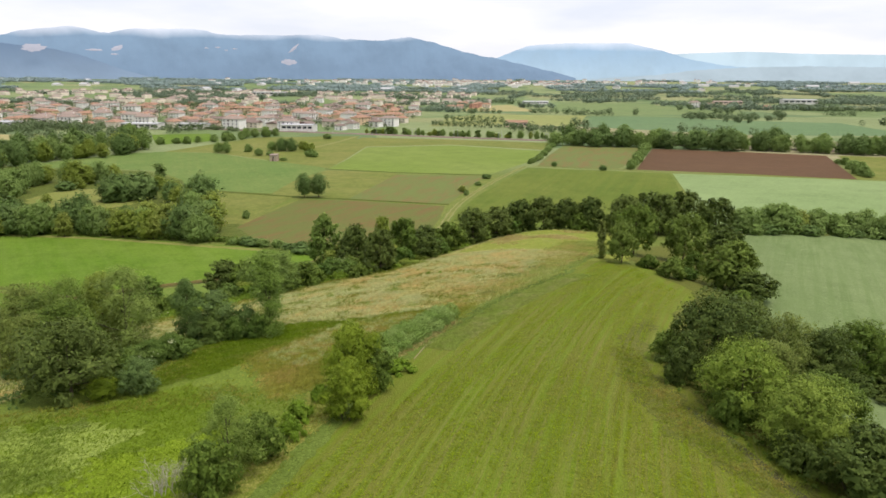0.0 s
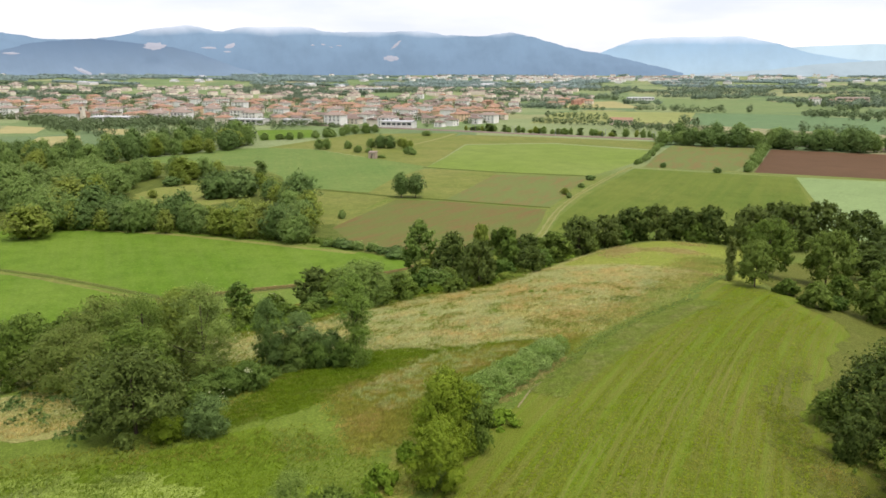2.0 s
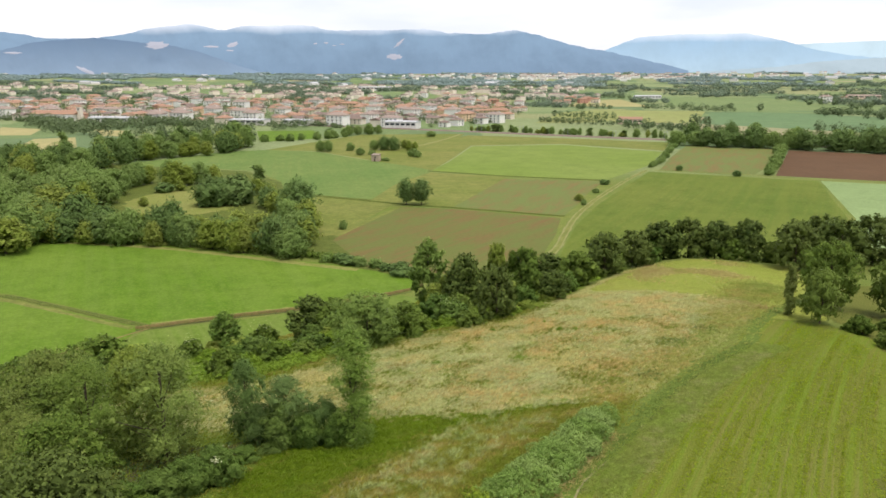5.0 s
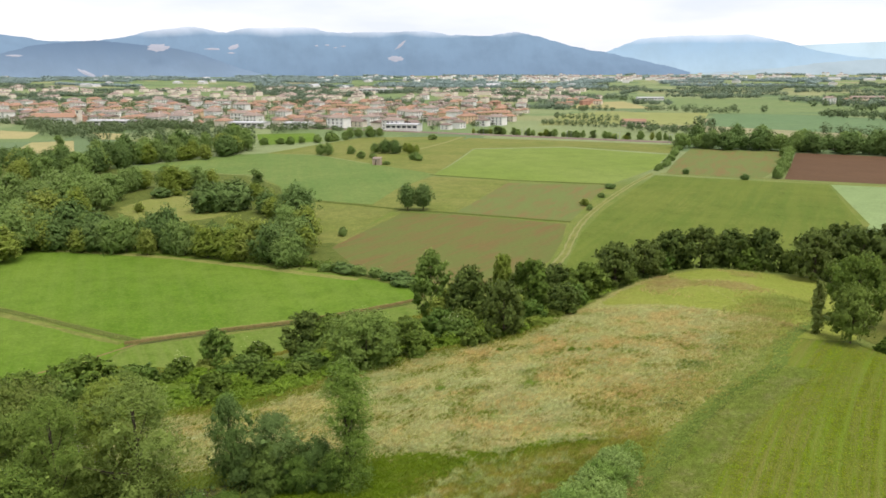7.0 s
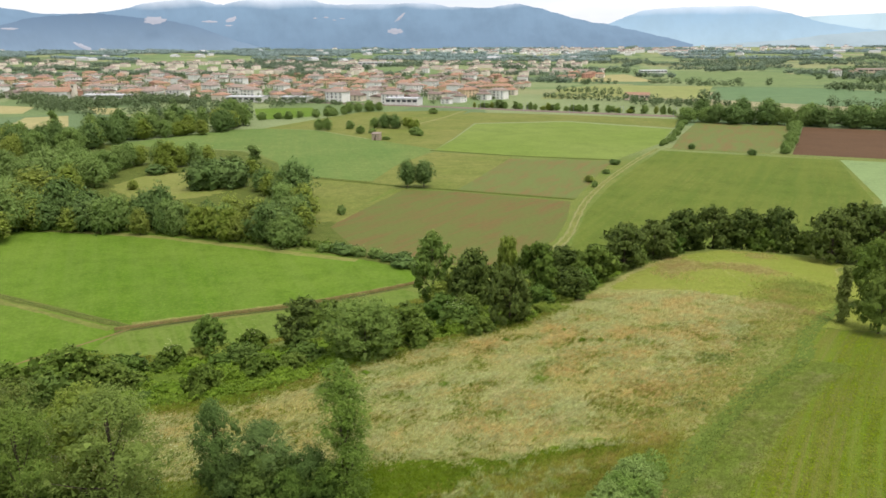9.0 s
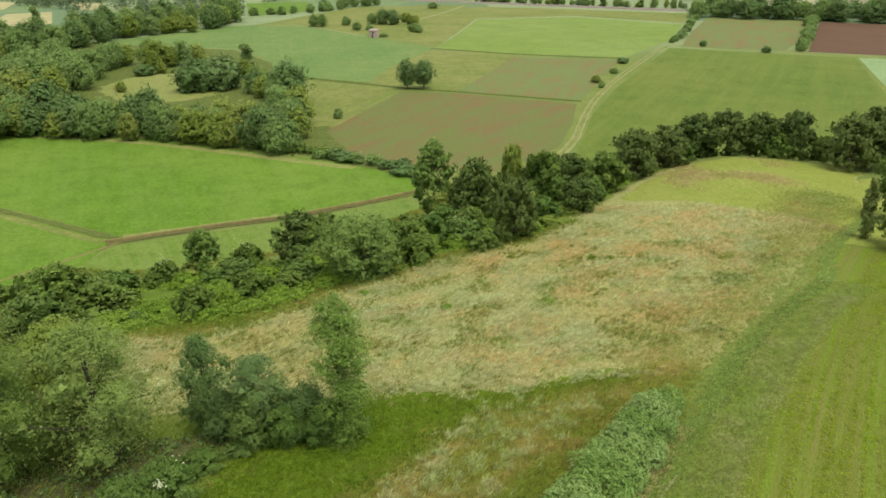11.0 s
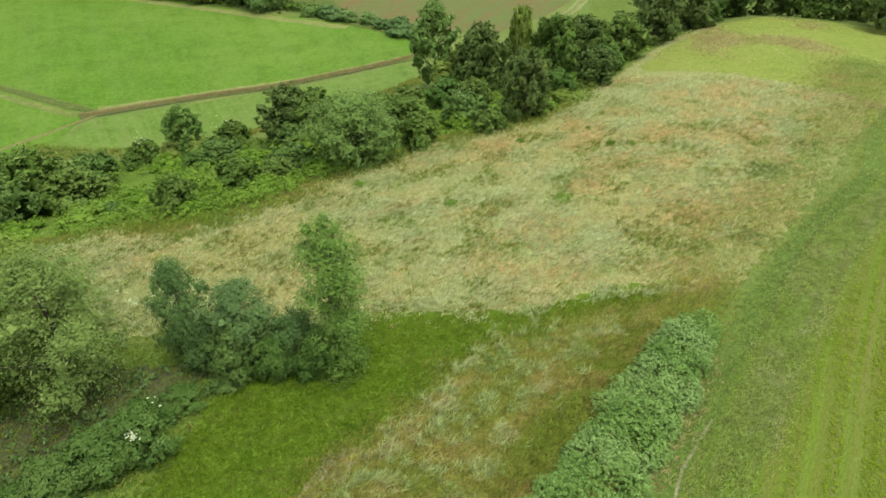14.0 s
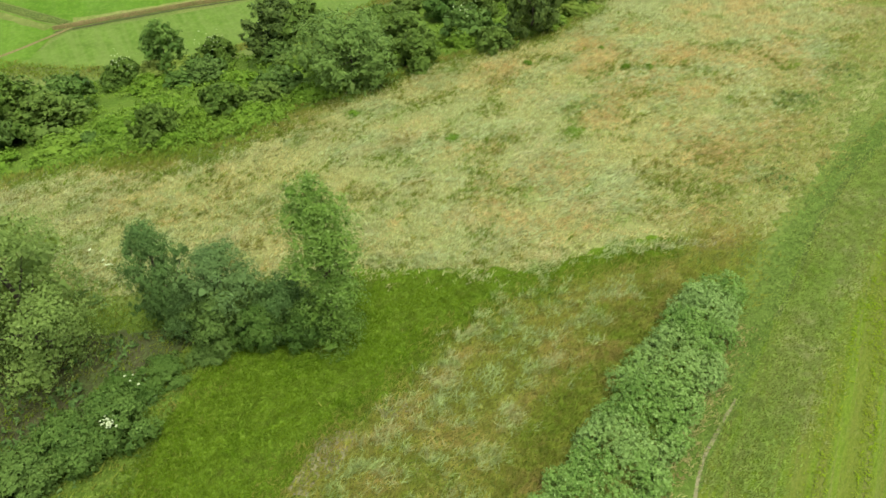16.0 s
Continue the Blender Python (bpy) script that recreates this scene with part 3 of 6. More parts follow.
ribbon("headland_rut", [(38.0, 69), (39.3, 63), (40.6, 57), (41.8, 51), (43, 44)], 0.9, M_soil, 0.22, "brown wheel rut along the hedge foot", "track", 0.8)
for spot in ([(-13.6, 86.4), (-12.8, 89.2), (-11.2, 90.9), (-9.6, 91.4), (-10.1, 89.3), (-11.7, 87)], [(-8.8, 92.4), (-7.4, 94), (-6.6, 93.4), (-7.8, 92)], [(12.6, 109.2), (13.2, 110.2), (16.6, 110.8), (16.8, 109.2)]):
    patch("bare_spot", spot, M_bare, 0.20, 1.0, "bare dusty earth showing through weeds", "ground", 0.5, 1)
patch("brow_lawn", [(44, 145), (52, 158), (62, 178), (76, 200), (82, 196), (70, 178), (62, 160), (59, 150), (54, 146)], M_brow, 0.11, 3.0, "short light-green grass at the field's end", "meadow", 0.8, 1)
patch("verge", [(-3, 80), (0, 88), (3, 91), (8.5, 90), (6, 84), (2, 74), (-1.5, 64), (-6, 52), (-11, 38), (-14, 38), (-9, 55), (-5, 66)], M_weeds, 0.13, 2.0, "dry weedy verge beside the field", "verge", 0.5, 1)
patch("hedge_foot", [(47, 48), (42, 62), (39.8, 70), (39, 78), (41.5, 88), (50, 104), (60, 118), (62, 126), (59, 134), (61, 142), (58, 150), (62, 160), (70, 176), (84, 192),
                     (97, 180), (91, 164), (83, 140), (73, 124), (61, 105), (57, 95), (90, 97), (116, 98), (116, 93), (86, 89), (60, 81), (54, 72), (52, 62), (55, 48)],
      M_head_shaded, 0.20, 3.0, "shaded rough grass under the hedge", "verge", 0.8, 1)
patch("cereal_field", [(56, 96), (70, 122), (80, 138), (88, 164), (94, 180), (104, 199), (134, 202), (170, 212), (330, 240), (330, 60), (150, 86), (110, 95), (82, 94)], M_barley, 0.12, 4.0,
      "blue-green cereal field behind the hedge", "field")
patch("cereal_field_near", [(50, 50), (50, 66), (56, 80), (86, 92), (110, 93), (150, 80), (200, -20), (60, -20)], M_barley, 0.12, 4.0, "blue-green cereal field below the hedge", "field")

# the plain
patch("green_field", [(-260, 222), (-200, 256), (-157, 266), (-152, 275), (-117, 267), (-84, 257), (-63, 248), (-52, 245), (-36, 240), (-27, 235), (-20, 227), (-19, 217), (-41, 202), (-60, 193), (-77, 186),
                      (-104, 198), (-125, 207), (-200, 226)], M_emerald, 0.10, 5.0, "lush emerald green field", "field")
patch("lower_green_field", [(-126, 203), (-102, 194), (-79, 184), (-79, 172), (-92, 158), (-120, 140), (-200, 150), (-200, 222)], M_emerald, 0.12, 5.0, "green field below the ditch", "field")
patch("grass_strip", [(-77, 182), (-60, 190), (-41, 199), (-22, 212), (-14, 205), (-28, 186), (-45, 174), (-60, 168), (-80, 170)], M_strip, 0.12, 3.0, "light green grass strip by the bank", "field")
patch("sown_field", [(-54, 276), (-53, 284), (-47, 308), (-38, 342), (-16, 339), (30, 321), (25, 288), (19, 262), (11, 248), (-2, 234), (-27, 236), (-36, 241)], M_tilled, 0.10, 6.0,
      "sprouting brown field with faint rows", "field")
patch("sown_field_far", [(-15, 344), (8, 431), (62, 425), (49, 385), (40, 352), (32, 327)], M_tilled_b, 0.10, 9.0, "brown-green sprouting field", "field")
patch("grass_plot", [(-54, 359), (-49, 407), (-34, 456), (9, 440), (-17, 344), (-36, 349)], M_olive, 0.10, 9.0, "yellow-green grass plot", "field")
patch("light_field", [(-34, 463), (-26, 511), (-14, 612), (58, 629), (128, 578), (102, 498), (65, 431), (10, 443)], M_bright, 0.10, 20.0, "bright light-green crop field", "field")
patch("rail_field", [(-21, 716), (64, 690), (150, 652), (131, 586), (59, 636), (-14, 618), (-49, 616)], M_olive, 0.10, 20.0, "olive-green field before the railway", "field")
patch("dark_crop_field", [(-238, 480), (-218, 517), (-196, 563), (-170, 576), (-129, 565), (-82, 515), (-55, 507), (-35, 462), (-49, 407), (-54, 361), (-87, 372), (-100, 378), (-112, 414), (-140, 458)],
      M_beet, 0.10, 15.0, "dark green leafy crop field", "field")
patch("pasture", [(-170, 576), (-150, 638), (-121, 716), (-59, 730), (-24, 730), (-30, 660), (-15, 616), (-26, 520), (-34, 466), (-82, 517), (-128, 567)], M_olive, 0.11, 20.0, "yellowish pasture round the hut", "field")
patch("corner_grass", [(-87, 369), (-42, 349), (-54, 285), (-64, 280), (-78, 310), (-92, 349)], M_olive, 0.10, 9.0, "olive grass at the wood's edge", "field")
patch("striped_field", [(26, 268), (34, 305), (49, 352), (73, 412), (95, 466), (135, 449), (178, 432), (145, 326), (112, 276), (80, 240), (40, 234), (20, 240)], M_stripe, 0.10, 8.0, "green field with pale drill stripes", "field")
patch("brown_plot", [(103, 474), (124, 538), (158, 628), (186, 611), (221, 604), (175, 495), (153, 457)], M_tilled_b, 0.10, 20.0, "brownish sprouting plot", "field")
patch("bare_field", [(163, 452), (225, 594), (284, 568), (341, 535), (279, 402), (218, 432)], M_red, 0.10, 20.0, "bare reddish-brown ploughed field", "field")
patch("mint_field", [(180, 434), (214, 424), (280, 398), (420, 340), (360, 220), (219, 245), (140, 262), (116, 276), (148, 326)], M_mint, 0.12, 10.0, "pale grey-green cereal field", "field")
patch("side_pasture", [(289, 402), (350, 535), (480, 480), (430, 345)], M_olive, 0.11, 20.0, "yellow-green pasture past the ploughed field", "field")
patch("yellow_crop", [(51, 886), (106, 1127), (164, 1191), (320, 1156), (235, 888), (150, 906)], M_yellow, 0.14, 40.0, "yellowing crop behind the railway", "field")
patch("maize_field", [(237, 886), (319, 1123), (420, 1110), (502, 1016), (620, 960), (560, 720), (368, 751)], M_teal, 0.14, 40.0, "deep green maize field", "field")
patch("far_green_field", [(276, 1243), (387, 1640), (574, 1640), (583, 1337), (643, 1294), (528, 1067), (426, 1120), (322, 1165)], M_pasture, 0.16, 40.0, "large light green field far off", "field")
patch("far_brown_field", [(115, 1227), (173, 1494), (263, 1560), (270, 1243), (200, 1200)], M_straw, 0.16, 40.0, "brown and straw field far off", "field")
patch("straw_plot", [(-528, 793), (-470, 771), (-435, 697), (-475, 690)], M_straw, 0.12, 30.0, "straw-coloured field by the village", "field")
patch("straw_plot_near", [(-375, 586), (-407, 658), (-378, 675), (-327, 588), (-321, 556)], M_straw, 0.12, 30.0, "straw-coloured field beside the wood", "field")
patch("straw_corner", [(-416, 772), (-369, 751), (-339, 688), (-360, 690)], M_straw, 0.12, 30.0, "small straw-coloured field", "field")
patch("village_green", [(-234, 753), (-180, 768), (-150, 680), (-194, 637)], M_emerald, 0.12, 30.0, "green field before the village", "field")
patch("scrub_clearing", [(-168, 345), (-159, 386), (-128, 371), (-108, 336), (-120, 320), (-138, 312)], M_margin, 0.12, 9.0, "dry grassy clearing inside the wood", "clearing", 2.0, 1)
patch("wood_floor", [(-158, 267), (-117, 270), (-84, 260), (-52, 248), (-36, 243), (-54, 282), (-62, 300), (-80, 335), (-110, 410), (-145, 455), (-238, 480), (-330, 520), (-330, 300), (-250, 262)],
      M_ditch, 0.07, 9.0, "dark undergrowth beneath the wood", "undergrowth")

# lines on the land
ribbon("bank_margin", [(-78, 186.6), (-60, 194.6), (-45, 201), (-32, 209.2), (-22, 216.5)], 2.6, M_margin, 0.13, "yellowish grass margin above the bank", "margin", 1.2)
ribbon("wood_margin", [(-156, 268), (-117, 263.5), (-84, 253.5), (-52, 242), (-38, 237.6)], 3.2, M_margin, 0.13, "rough brownish grass margin along the wood", "margin", 1.5)
ribbon("earth_bank", [(-80, 183), (-61, 193), (-46, 199), (-33, 207.5), (-20, 216), (-17, 222)], 0.6, M_bank, 0.14, "bare earth bank along a ditch", "bank", 1.5, 0.7)
ribbon("ditch", [(-79, 185.5), (-104, 196.5), (-126, 206), (-200, 226)], 1.8, M_ditch, 0.16, "grassed ditch between two fields", "ditch", 2, 0.1)
ribbon("ditch_margin", [(-81, 183.4), (-105, 194), (-127, 203.6), (-200, 223.6)], 1.6, M_olive, 0.15, "pale dry grass beside the ditch", "margin", 2)
ribbon("ditch_path", [(-77, 184), (-82, 176), (-92, 163)], 0.7, M_bank, 0.18, "trodden earth path by the ditch", "path", 1.5)
ribbon("earth_ditch", [(-79.5, 182.0), (-60.6, 192.1), (-45.6, 198.1), (-32.5, 206.6), (-19.5, 215.1)], 0.6, M_soil, 0.17, "narrow grassed ditch at the bank's foot", "ditch", 1.5)
ribbon("farm_track", [(10, 240), (18, 251), (24, 268), (28, 288), (33, 312), (41, 341), (57, 385), (76, 432), (95, 473)], 2.8, M_dirt, 0.17, "pale earth farm track with a grass crown", "track", 3)
ribbon("track_crown", [(12, 243), (18.4, 252), (24, 268), (28, 288), (33, 312), (41, 341), (57, 385), (76, 432), (95, 473)], 1.2, M_olive, 0.21, "grass crown of the farm track", "track", 3)
ribbon("pasture_path", [(-62, 600), (-43, 656), (-28, 728)], 3.5, M_dirt, 0.15, "straight pale path through the pasture", "path", 5)
ribbon("corner_ditch", [(-40, 241), (-30, 236), (-20, 229), (-12, 226)], 1.8, M_ditch, 0.2, "dark overgrown ditch at the field's corner", "ditch", 1.5)
for line in ([(-36, 462), (10, 442), (64, 428)], [(-88, 371), (-40, 350), (-16, 342), (32, 325)], [(-54, 358), (-90, 374), (-112, 384)]):
    ribbon("field_ditch", line, 2.2, M_ditch, 0.16, "dark grassed ditch between fields", "ditch", 4, 0.25, 0)
for line in ([(-16, 344), (9, 436)], [(100, 473), (152, 455), (180, 434), (280, 400)], [(-38, 345), (-54, 283)]):
    ribbon("field_margin", line, 2.4, M_olive, 0.15, "grass margin between fields", "margin", 4, 0.1, 0)
RAIL = [(-230, 848), (-131, 804), (-23, 757), (66, 712), (156, 671), (260, 622), (400, 553), (560, 470)]
ribbon("railway", RAIL, 7.5, M_rail, 0.15, "brown ballast railway embankment", "railway", 6, 1.1, 0)

# ---------------------------------------------------------------- trees
def blobs_for(rng, form, h, w, lump=1.0):
    """Lumps of foliage: centres and radii."""
    out = []
    if form == "column":
        for k in np.linspace(0.05, 0.95, 44):
            r = w * 0.5 * (1.0 - 0.45 * max(0, (k - 0.7) / 0.3) ** 1.6) * rng.uniform(0.35, 0.62)
            off = rng.normal(0, 0.15 * w * (1 - 0.35 * k), 2)
            out.append(((off[0], off[1], k * h), (r * 0.8, r * 0.8, r * 1.1)))
        return out
    low, n, power = {"round": (0.10, 40, 0.6), "tall": (0.08, 40, 0.8), "shrub": (0.08, 26, 0.55), "mound": (0.05, 14, 0.5), "willow": (0.08, 32, 0.5), "lawn": (0.20, 40, 0.5)}[form]
    for i in range(n):
        u = (i + rng.uniform(0, 1)) / n
        r = lump * rng.uniform(0.08, 0.19) * w
        e = math.sin(math.pi * (0.17 + 0.76 * u)) ** power * (1 if form != "mound" else 1.0 - 0.5 * u)
        rad = max(0.0, 0.56 * w * e * rng.uniform(0.7, 1.15) - 0.7 * r) * math.sqrt(rng.uniform(0.3, 1))
        a = i * 2.4 + rng.uniform(-0.8, 0.8)
        k = low + (0.93 - low) * u
        flat = rng.uniform(0.75, 1.0)
        out.append(((rad * math.cos(a), rad * math.sin(a), max(k * h - 0.3 * r * u, r * 0.5)), (r, r, min(r * flat, 0.35 * h))))
    out.append(((0, 0, h * 0.85), (w * 0.17, w * 0.17, h * 0.14)))
    out.append(((0, 0, h * (0.58 if form == "lawn" else 0.45)), (w * 0.26, w * 0.26, h * (0.24 if form == "lawn" else 0.26))))
    return out


def unit(v):
    return v / (np.linalg.norm(v, axis=1)[:, None] + 1e-9)


def leaf_arrays(rng, blobs, n, size, per=26, floor=0.15, clump=0.42, dome=0.4, lump=0.45, own=0.8):
    """Leaves in tufts over the lumps of a crown: corners, faces and the soft normal of each leaf."""
    c, r = np.array([b[0] for b in blobs]), np.array([b[1] for b in blobs])
    share = r[:, 0] * r[:, 2]
    m = max(1, n // per)
    k = rng.choice(len(c), m, p=share / share.sum())
    d = unit(rng.normal(size=(m, 3)))
    d[:, 2] = np.where(d[:, 2] < -0.45, -d[:, 2], d[:, 2])
    tuft = c[k] + r[k] * d * (1.02 - 0.3 * rng.uniform(0, 1, (m, 1)) ** 1.8)
    wide = np.maximum(r[k].mean(1) * clump * rng.uniform(0.55, 1.35, m), size * 1.4)
    tuft, wide, d = np.repeat(tuft, per, 0), np.repeat(wide, per)[:, None], np.repeat(d, per, 0)
    t = len(d)
    e = unit(rng.normal(size=(t, 3)) + 0.75 * d)
    loose = np.where(rng.uniform(0, 1, (t, 1)) < 0.16, 1.7, 1.0)
    p = tuft + wide * e * rng.uniform(0, 1, (t, 1)) ** 0.45 * loose * (1, 1, 0.8)
    p[:, 2] = np.maximum(p[:, 2], floor)
    heart = np.average(c, 0, share) * (1, 1, 0.75)
    whole = unit(p - heart) if dome else d
    soft = unit(lump * (d + e) + dome * whole + (0, 0, 0.3))
    nrm = unit(soft + rng.normal(0, 0.55, (t, 3)))
    a = unit(np.cross(nrm, rng.normal(size=(t, 3))))
    b = np.cross(nrm, a)
    s = (size * rng.uniform(0.6, 1.35, t))[:, None]
    v = np.stack([p - a * s * 0.7 + b * s * 0.5 + nrm * s * 0.1, p - a * s * 0.6 - b * s * 0.5 + nrm * s * 0.1, p + a * s * 0.9 - nrm * s * 0.12], 1)
    return v.reshape(-1, 3), np.arange(3 * t).reshape(-1, 3), unit(soft + own * nrm)


def inner_leaves(rng, blobs, size, per):
    """Larger leaves that fill the heart of each lump."""
    c = np.repeat(np.array([b[0] for b in blobs]), per, 0)
    r = np.repeat(np.array([b[1] for b in blobs]), per, 0)
    t = len(c)
    d = unit(rng.normal(size=(t, 3)))
    p = c + r * d * (0.72 * rng.uniform(0, 1, (t, 1)) ** 0.6)
    p[:, 2] = np.maximum(p[:, 2], 0.2)
    a = unit(np.cross(d, rng.normal(size=(t, 3))))
    b = np.cross(d, a)
    s = np.minimum(size, 0.8 * r[:, :1]) * rng.uniform(0.7, 1.3, (t, 1))
    v = np.stack([p - a * s + b * s * 0.6, p - a * s - b * s * 0.6, p + a * s * 1.2], 1)
    return v.reshape(-1, 3), np.arange(3 * t).reshape(-1, 3), d


def wood_mesh(rng, form, h, w, blobs):
    """Trunk, or several stems, and limbs that grow out of it into the lumps."""
    bits = Bits()
    r0 = max(0.05, h * 0.019)

    def graft(at, onto):
        """Joins the foot of the newest limb to the nearest corner of the wood before it."""
        have = np.concatenate(bits.v)[:onto]
        k = int(np.argmin(np.linalg.norm(have - at, axis=1)))
        bits.t.append(np.array([(k, onto, onto + 1), (k, onto + 2, onto + 3)]))

    if form in ("shrub", "mound"):
        for i, b in enumerate(blobs[:7]):
            tip = np.array(b[0])
            root, before = np.array([tip[0] * 0.25, tip[1] * 0.25, -0.3]), bits.n
            bits.tube([root, root * 0.5 + tip * 0.5 + (0, 0, 0.1 * h), tip], [r0 * 0.6, r0 * 0.4, r0 * 0.12], 5)
            if i:
                graft(root, before)
        return bits.mesh("trunk", M_bark)
    lean = rng.normal(0, 0.02 * h, 2)
    spine = [np.array([lean[0] * k * k, lean[1] * k * k, -0.4 + k * h * 0.86]) for k in (0, 0.08, 0.25, 0.45, 0.7, 1)]
    bits.tube(spine, [r0 * 1.5, r0 * 1.05, r0 * 0.9, r0 * 0.65, r0 * 0.4, r0 * 0.1], 8)
    for b in blobs[::4]:
        tip = np.array(b[0])
        k = min(0.75, max(0.18, tip[2] / h - 0.22))
        root, before = np.array([lean[0] * k * k, lean[1] * k * k, k * h * 0.9]), bits.n
        bits.tube([root, root * 0.5 + tip * 0.5 + (0, 0, -0.02 * h), tip], [r0 * 0.42, r0 * 0.28, r0 * 0.06], 5)
        graft(root, before)
    return bits.mesh("trunk", M_bark)


KINDS = {}


class Kind:
    """One kind of tree or shrub: built once with its trunk and crown, then copied."""

    def __init__(self, key, name, label, category, seed, form, h, w, n, leaf, material, group):
        rng = np.random.default_rng(seed)
        self.h, self.w, self.used = h, w, 0
        blobs = blobs_for(rng, form, h, w, 1.0 if leaf < 0.3 else 1.65)
        wide = np.percentile([math.hypot(b[0][0], b[0][1]) + 0.95 * b[1][0] for b in blobs], 92)
        high = max(b[0][2] + 1.0 * b[1][2] for b in blobs)
        kx, kz = 0.55 * w / wide, h / high
        blobs = [((b[0][0] * kx, b[0][1] * kx, b[0][2] * kz), (b[1][0] * kx, b[1][1] * kx, b[1][2] * kz)) for b in blobs]
        per, clump, dome = (14, 0.38, 0.6) if leaf < 0.2 else (12, 0.26, 0.9) if leaf < 0.3 else (6, 0.24, 1.2)
        v, q, soft = leaf_arrays(rng, blobs, n, leaf, per, 0.15, clump, dome, 0.36 if leaf < 0.3 else 0.22, 0.8 if leaf < 0.2 else 0.55 if leaf < 0.3 else 0.3)
        iv, iq, inner = inner_leaves(rng, blobs, min(leaf * 2.4, 0.6), 18)
        self.root = empty_thing(name, label, category, group)
        part("trunk", wood_mesh(rng, form, h, w, blobs), self.root)
        part("crown", mesh_of("crown", np.r_[v, iv], (), np.r_[q, iq + len(v)], material, np.r_[soft, inner]), self.root)
        KINDS[key] = self

    def put(self, x, y, h, w, turn, label="", lean=(0, 0)):
        m = pose(x, y, gz(x, y) - 0.05, lean[0], lean[1], turn)
        size = Matrix.Diagonal((w / self.w, w / self.w, h / self.h, 1))
        if self.used == 0:
            self.root.matrix_basis = m @ size
            ob, self.first = self.root, size
        else:
            ob = copy_thing(self.root, m @ size @ self.first.inverted())
        self.used += 1
        return tagged(ob, label)


# near kinds
Kind("oak", "oak_tree", "dark green broad-crowned oak in the hedge", "tree", 11, "round", 10, 11, 13000, 0.18, L_oak, "trees on the hill")
Kind("oak2", "oak_tree", "dark green rounded oak by the field", "tree", 12, "round", 9, 9, 10500, 0.175, L_oak, "trees on the hill")
Kind("maple", "field_maple", "mid-green bushy field maple in the hedge", "tree", 13, "round", 9, 9, 10500, 0.175, L_mid, "trees on the hill")
Kind("robinia", "robinia_tree", "tall airy light-green robinia among shrubs", "tree", 14, "tall", 13, 9, 13000, 0.165, L_light, "trees on the hill")
Kind("ash", "ash_tree", "tall mid-green ash with loose crown", "tree", 15, "tall", 13, 9, 12500, 0.165, L_mid, "trees on the hill")
Kind("poplar", "poplar_tree", "slender young light-green poplar beside the path", "tree", 16, "column", 13, 4.6, 24000, 0.10, L_poplar, "trees on the hill")
Kind("willow", "willow_tree", "wide grey-green willow beside the meadow", "tree", 17, "willow", 9.6, 11, 13000, 0.18, L_ash, "trees on the hill")
Kind("darkshrub", "hawthorn_shrub", "dense dark green hawthorn shrub", "shrub", 18, "shrub", 5, 6.5, 7500, 0.165, L_oak, "shrubs on the hill")
Kind("shrub", "hazel_shrub", "bushy mid-green hazel shrub on grass", "shrub", 19, "shrub", 5, 6.5, 7500, 0.165, L_mid, "shrubs on the hill")
Kind("lightshrub", "acacia_shrub", "fresh light-green acacia shrub by the verge", "shrub", 20, "shrub", 5.5, 6, 14000, 0.12, L_acacia, "shrubs on the hill")
Kind("low", "bramble_shrub", "low tangled green bramble shrub", "shrub", 21, "mound", 2.2, 5, 2600, 0.18, L_nettle, "low shrubs on the hill")
Kind("elder", "elder_shrub", "leafy green elder shrub beside the mown path", "shrub", 22, "shrub", 3.4, 4.6, 10000, 0.10, L_elder, "shrubs on the hill")
# the grove beside the path, passed nearest: finer leaves
Kind("g_robinia", "robinia_tree", "tall airy light-green robinia in the grove", "tree", 61, "tall", 13, 9.5, 21000, 0.105, L_airy, "trees on the hill")
Kind("g_dark", "elm_tree", "dark blue-green elm in the grove", "tree", 62, "tall", 9, 6, 17000, 0.10, L_elm, "trees on the hill")
Kind("g_shrub", "hawthorn_shrub", "dense dark green hawthorn shrub in the grove", "shrub", 63, "shrub", 5, 6, 13000, 0.10, L_elm, "shrubs on the hill")
Kind("g_light", "field_maple", "young light-green maple at the grove's edge", "shrub", 64, "shrub", 5, 5, 13000, 0.10, L_elder, "shrubs on the hill")
Kind("h_round", "field_maple", "broad mid-green maple with a lit top in the hedge", "tree", 66, "round", 8, 10, 13000, 0.15, L_grey, "trees on the hill")
Kind("h_fresh", "field_maple", "broad fresh-green maple in the hedge", "tree", 67, "round", 8, 10, 13000, 0.15, L_fresh, "trees on the hill")
Kind("g_grey", "willow_tree", "olive grey-green willow in the grove", "tree", 65, "round", 9.6, 11, 17000, 0.13, L_grey, "trees on the hill")
# kinds behind the meadow and at the field's end
Kind("v_oak", "oak_tree", "dark green oak at the meadow's end", "tree", 41, "round", 10, 11, 5200, 0.28, L_oak, "trees round the meadow")
Kind("v_oak2", "oak_tree", "dark rounded oak in the tree row", "tree", 42, "round", 9, 9, 5000, 0.28, L_oak, "trees round the meadow")
Kind("v_maple", "field_maple", "mid-green maple behind the meadow", "tree", 43, "round", 9, 9, 5000, 0.28, L_mid, "trees round the meadow")
Kind("v_ash", "ash_tree", "tall pale-green ash above the ditch", "tree", 45, "tall", 13, 9, 5000, 0.28, L_ash, "trees round the meadow")
Kind("v_darkshrub", "hawthorn_shrub", "dark green hawthorn in the overgrown ditch", "shrub", 46, "shrub", 5, 6.5, 3200, 0.25, L_mid, "shrubs round the meadow")
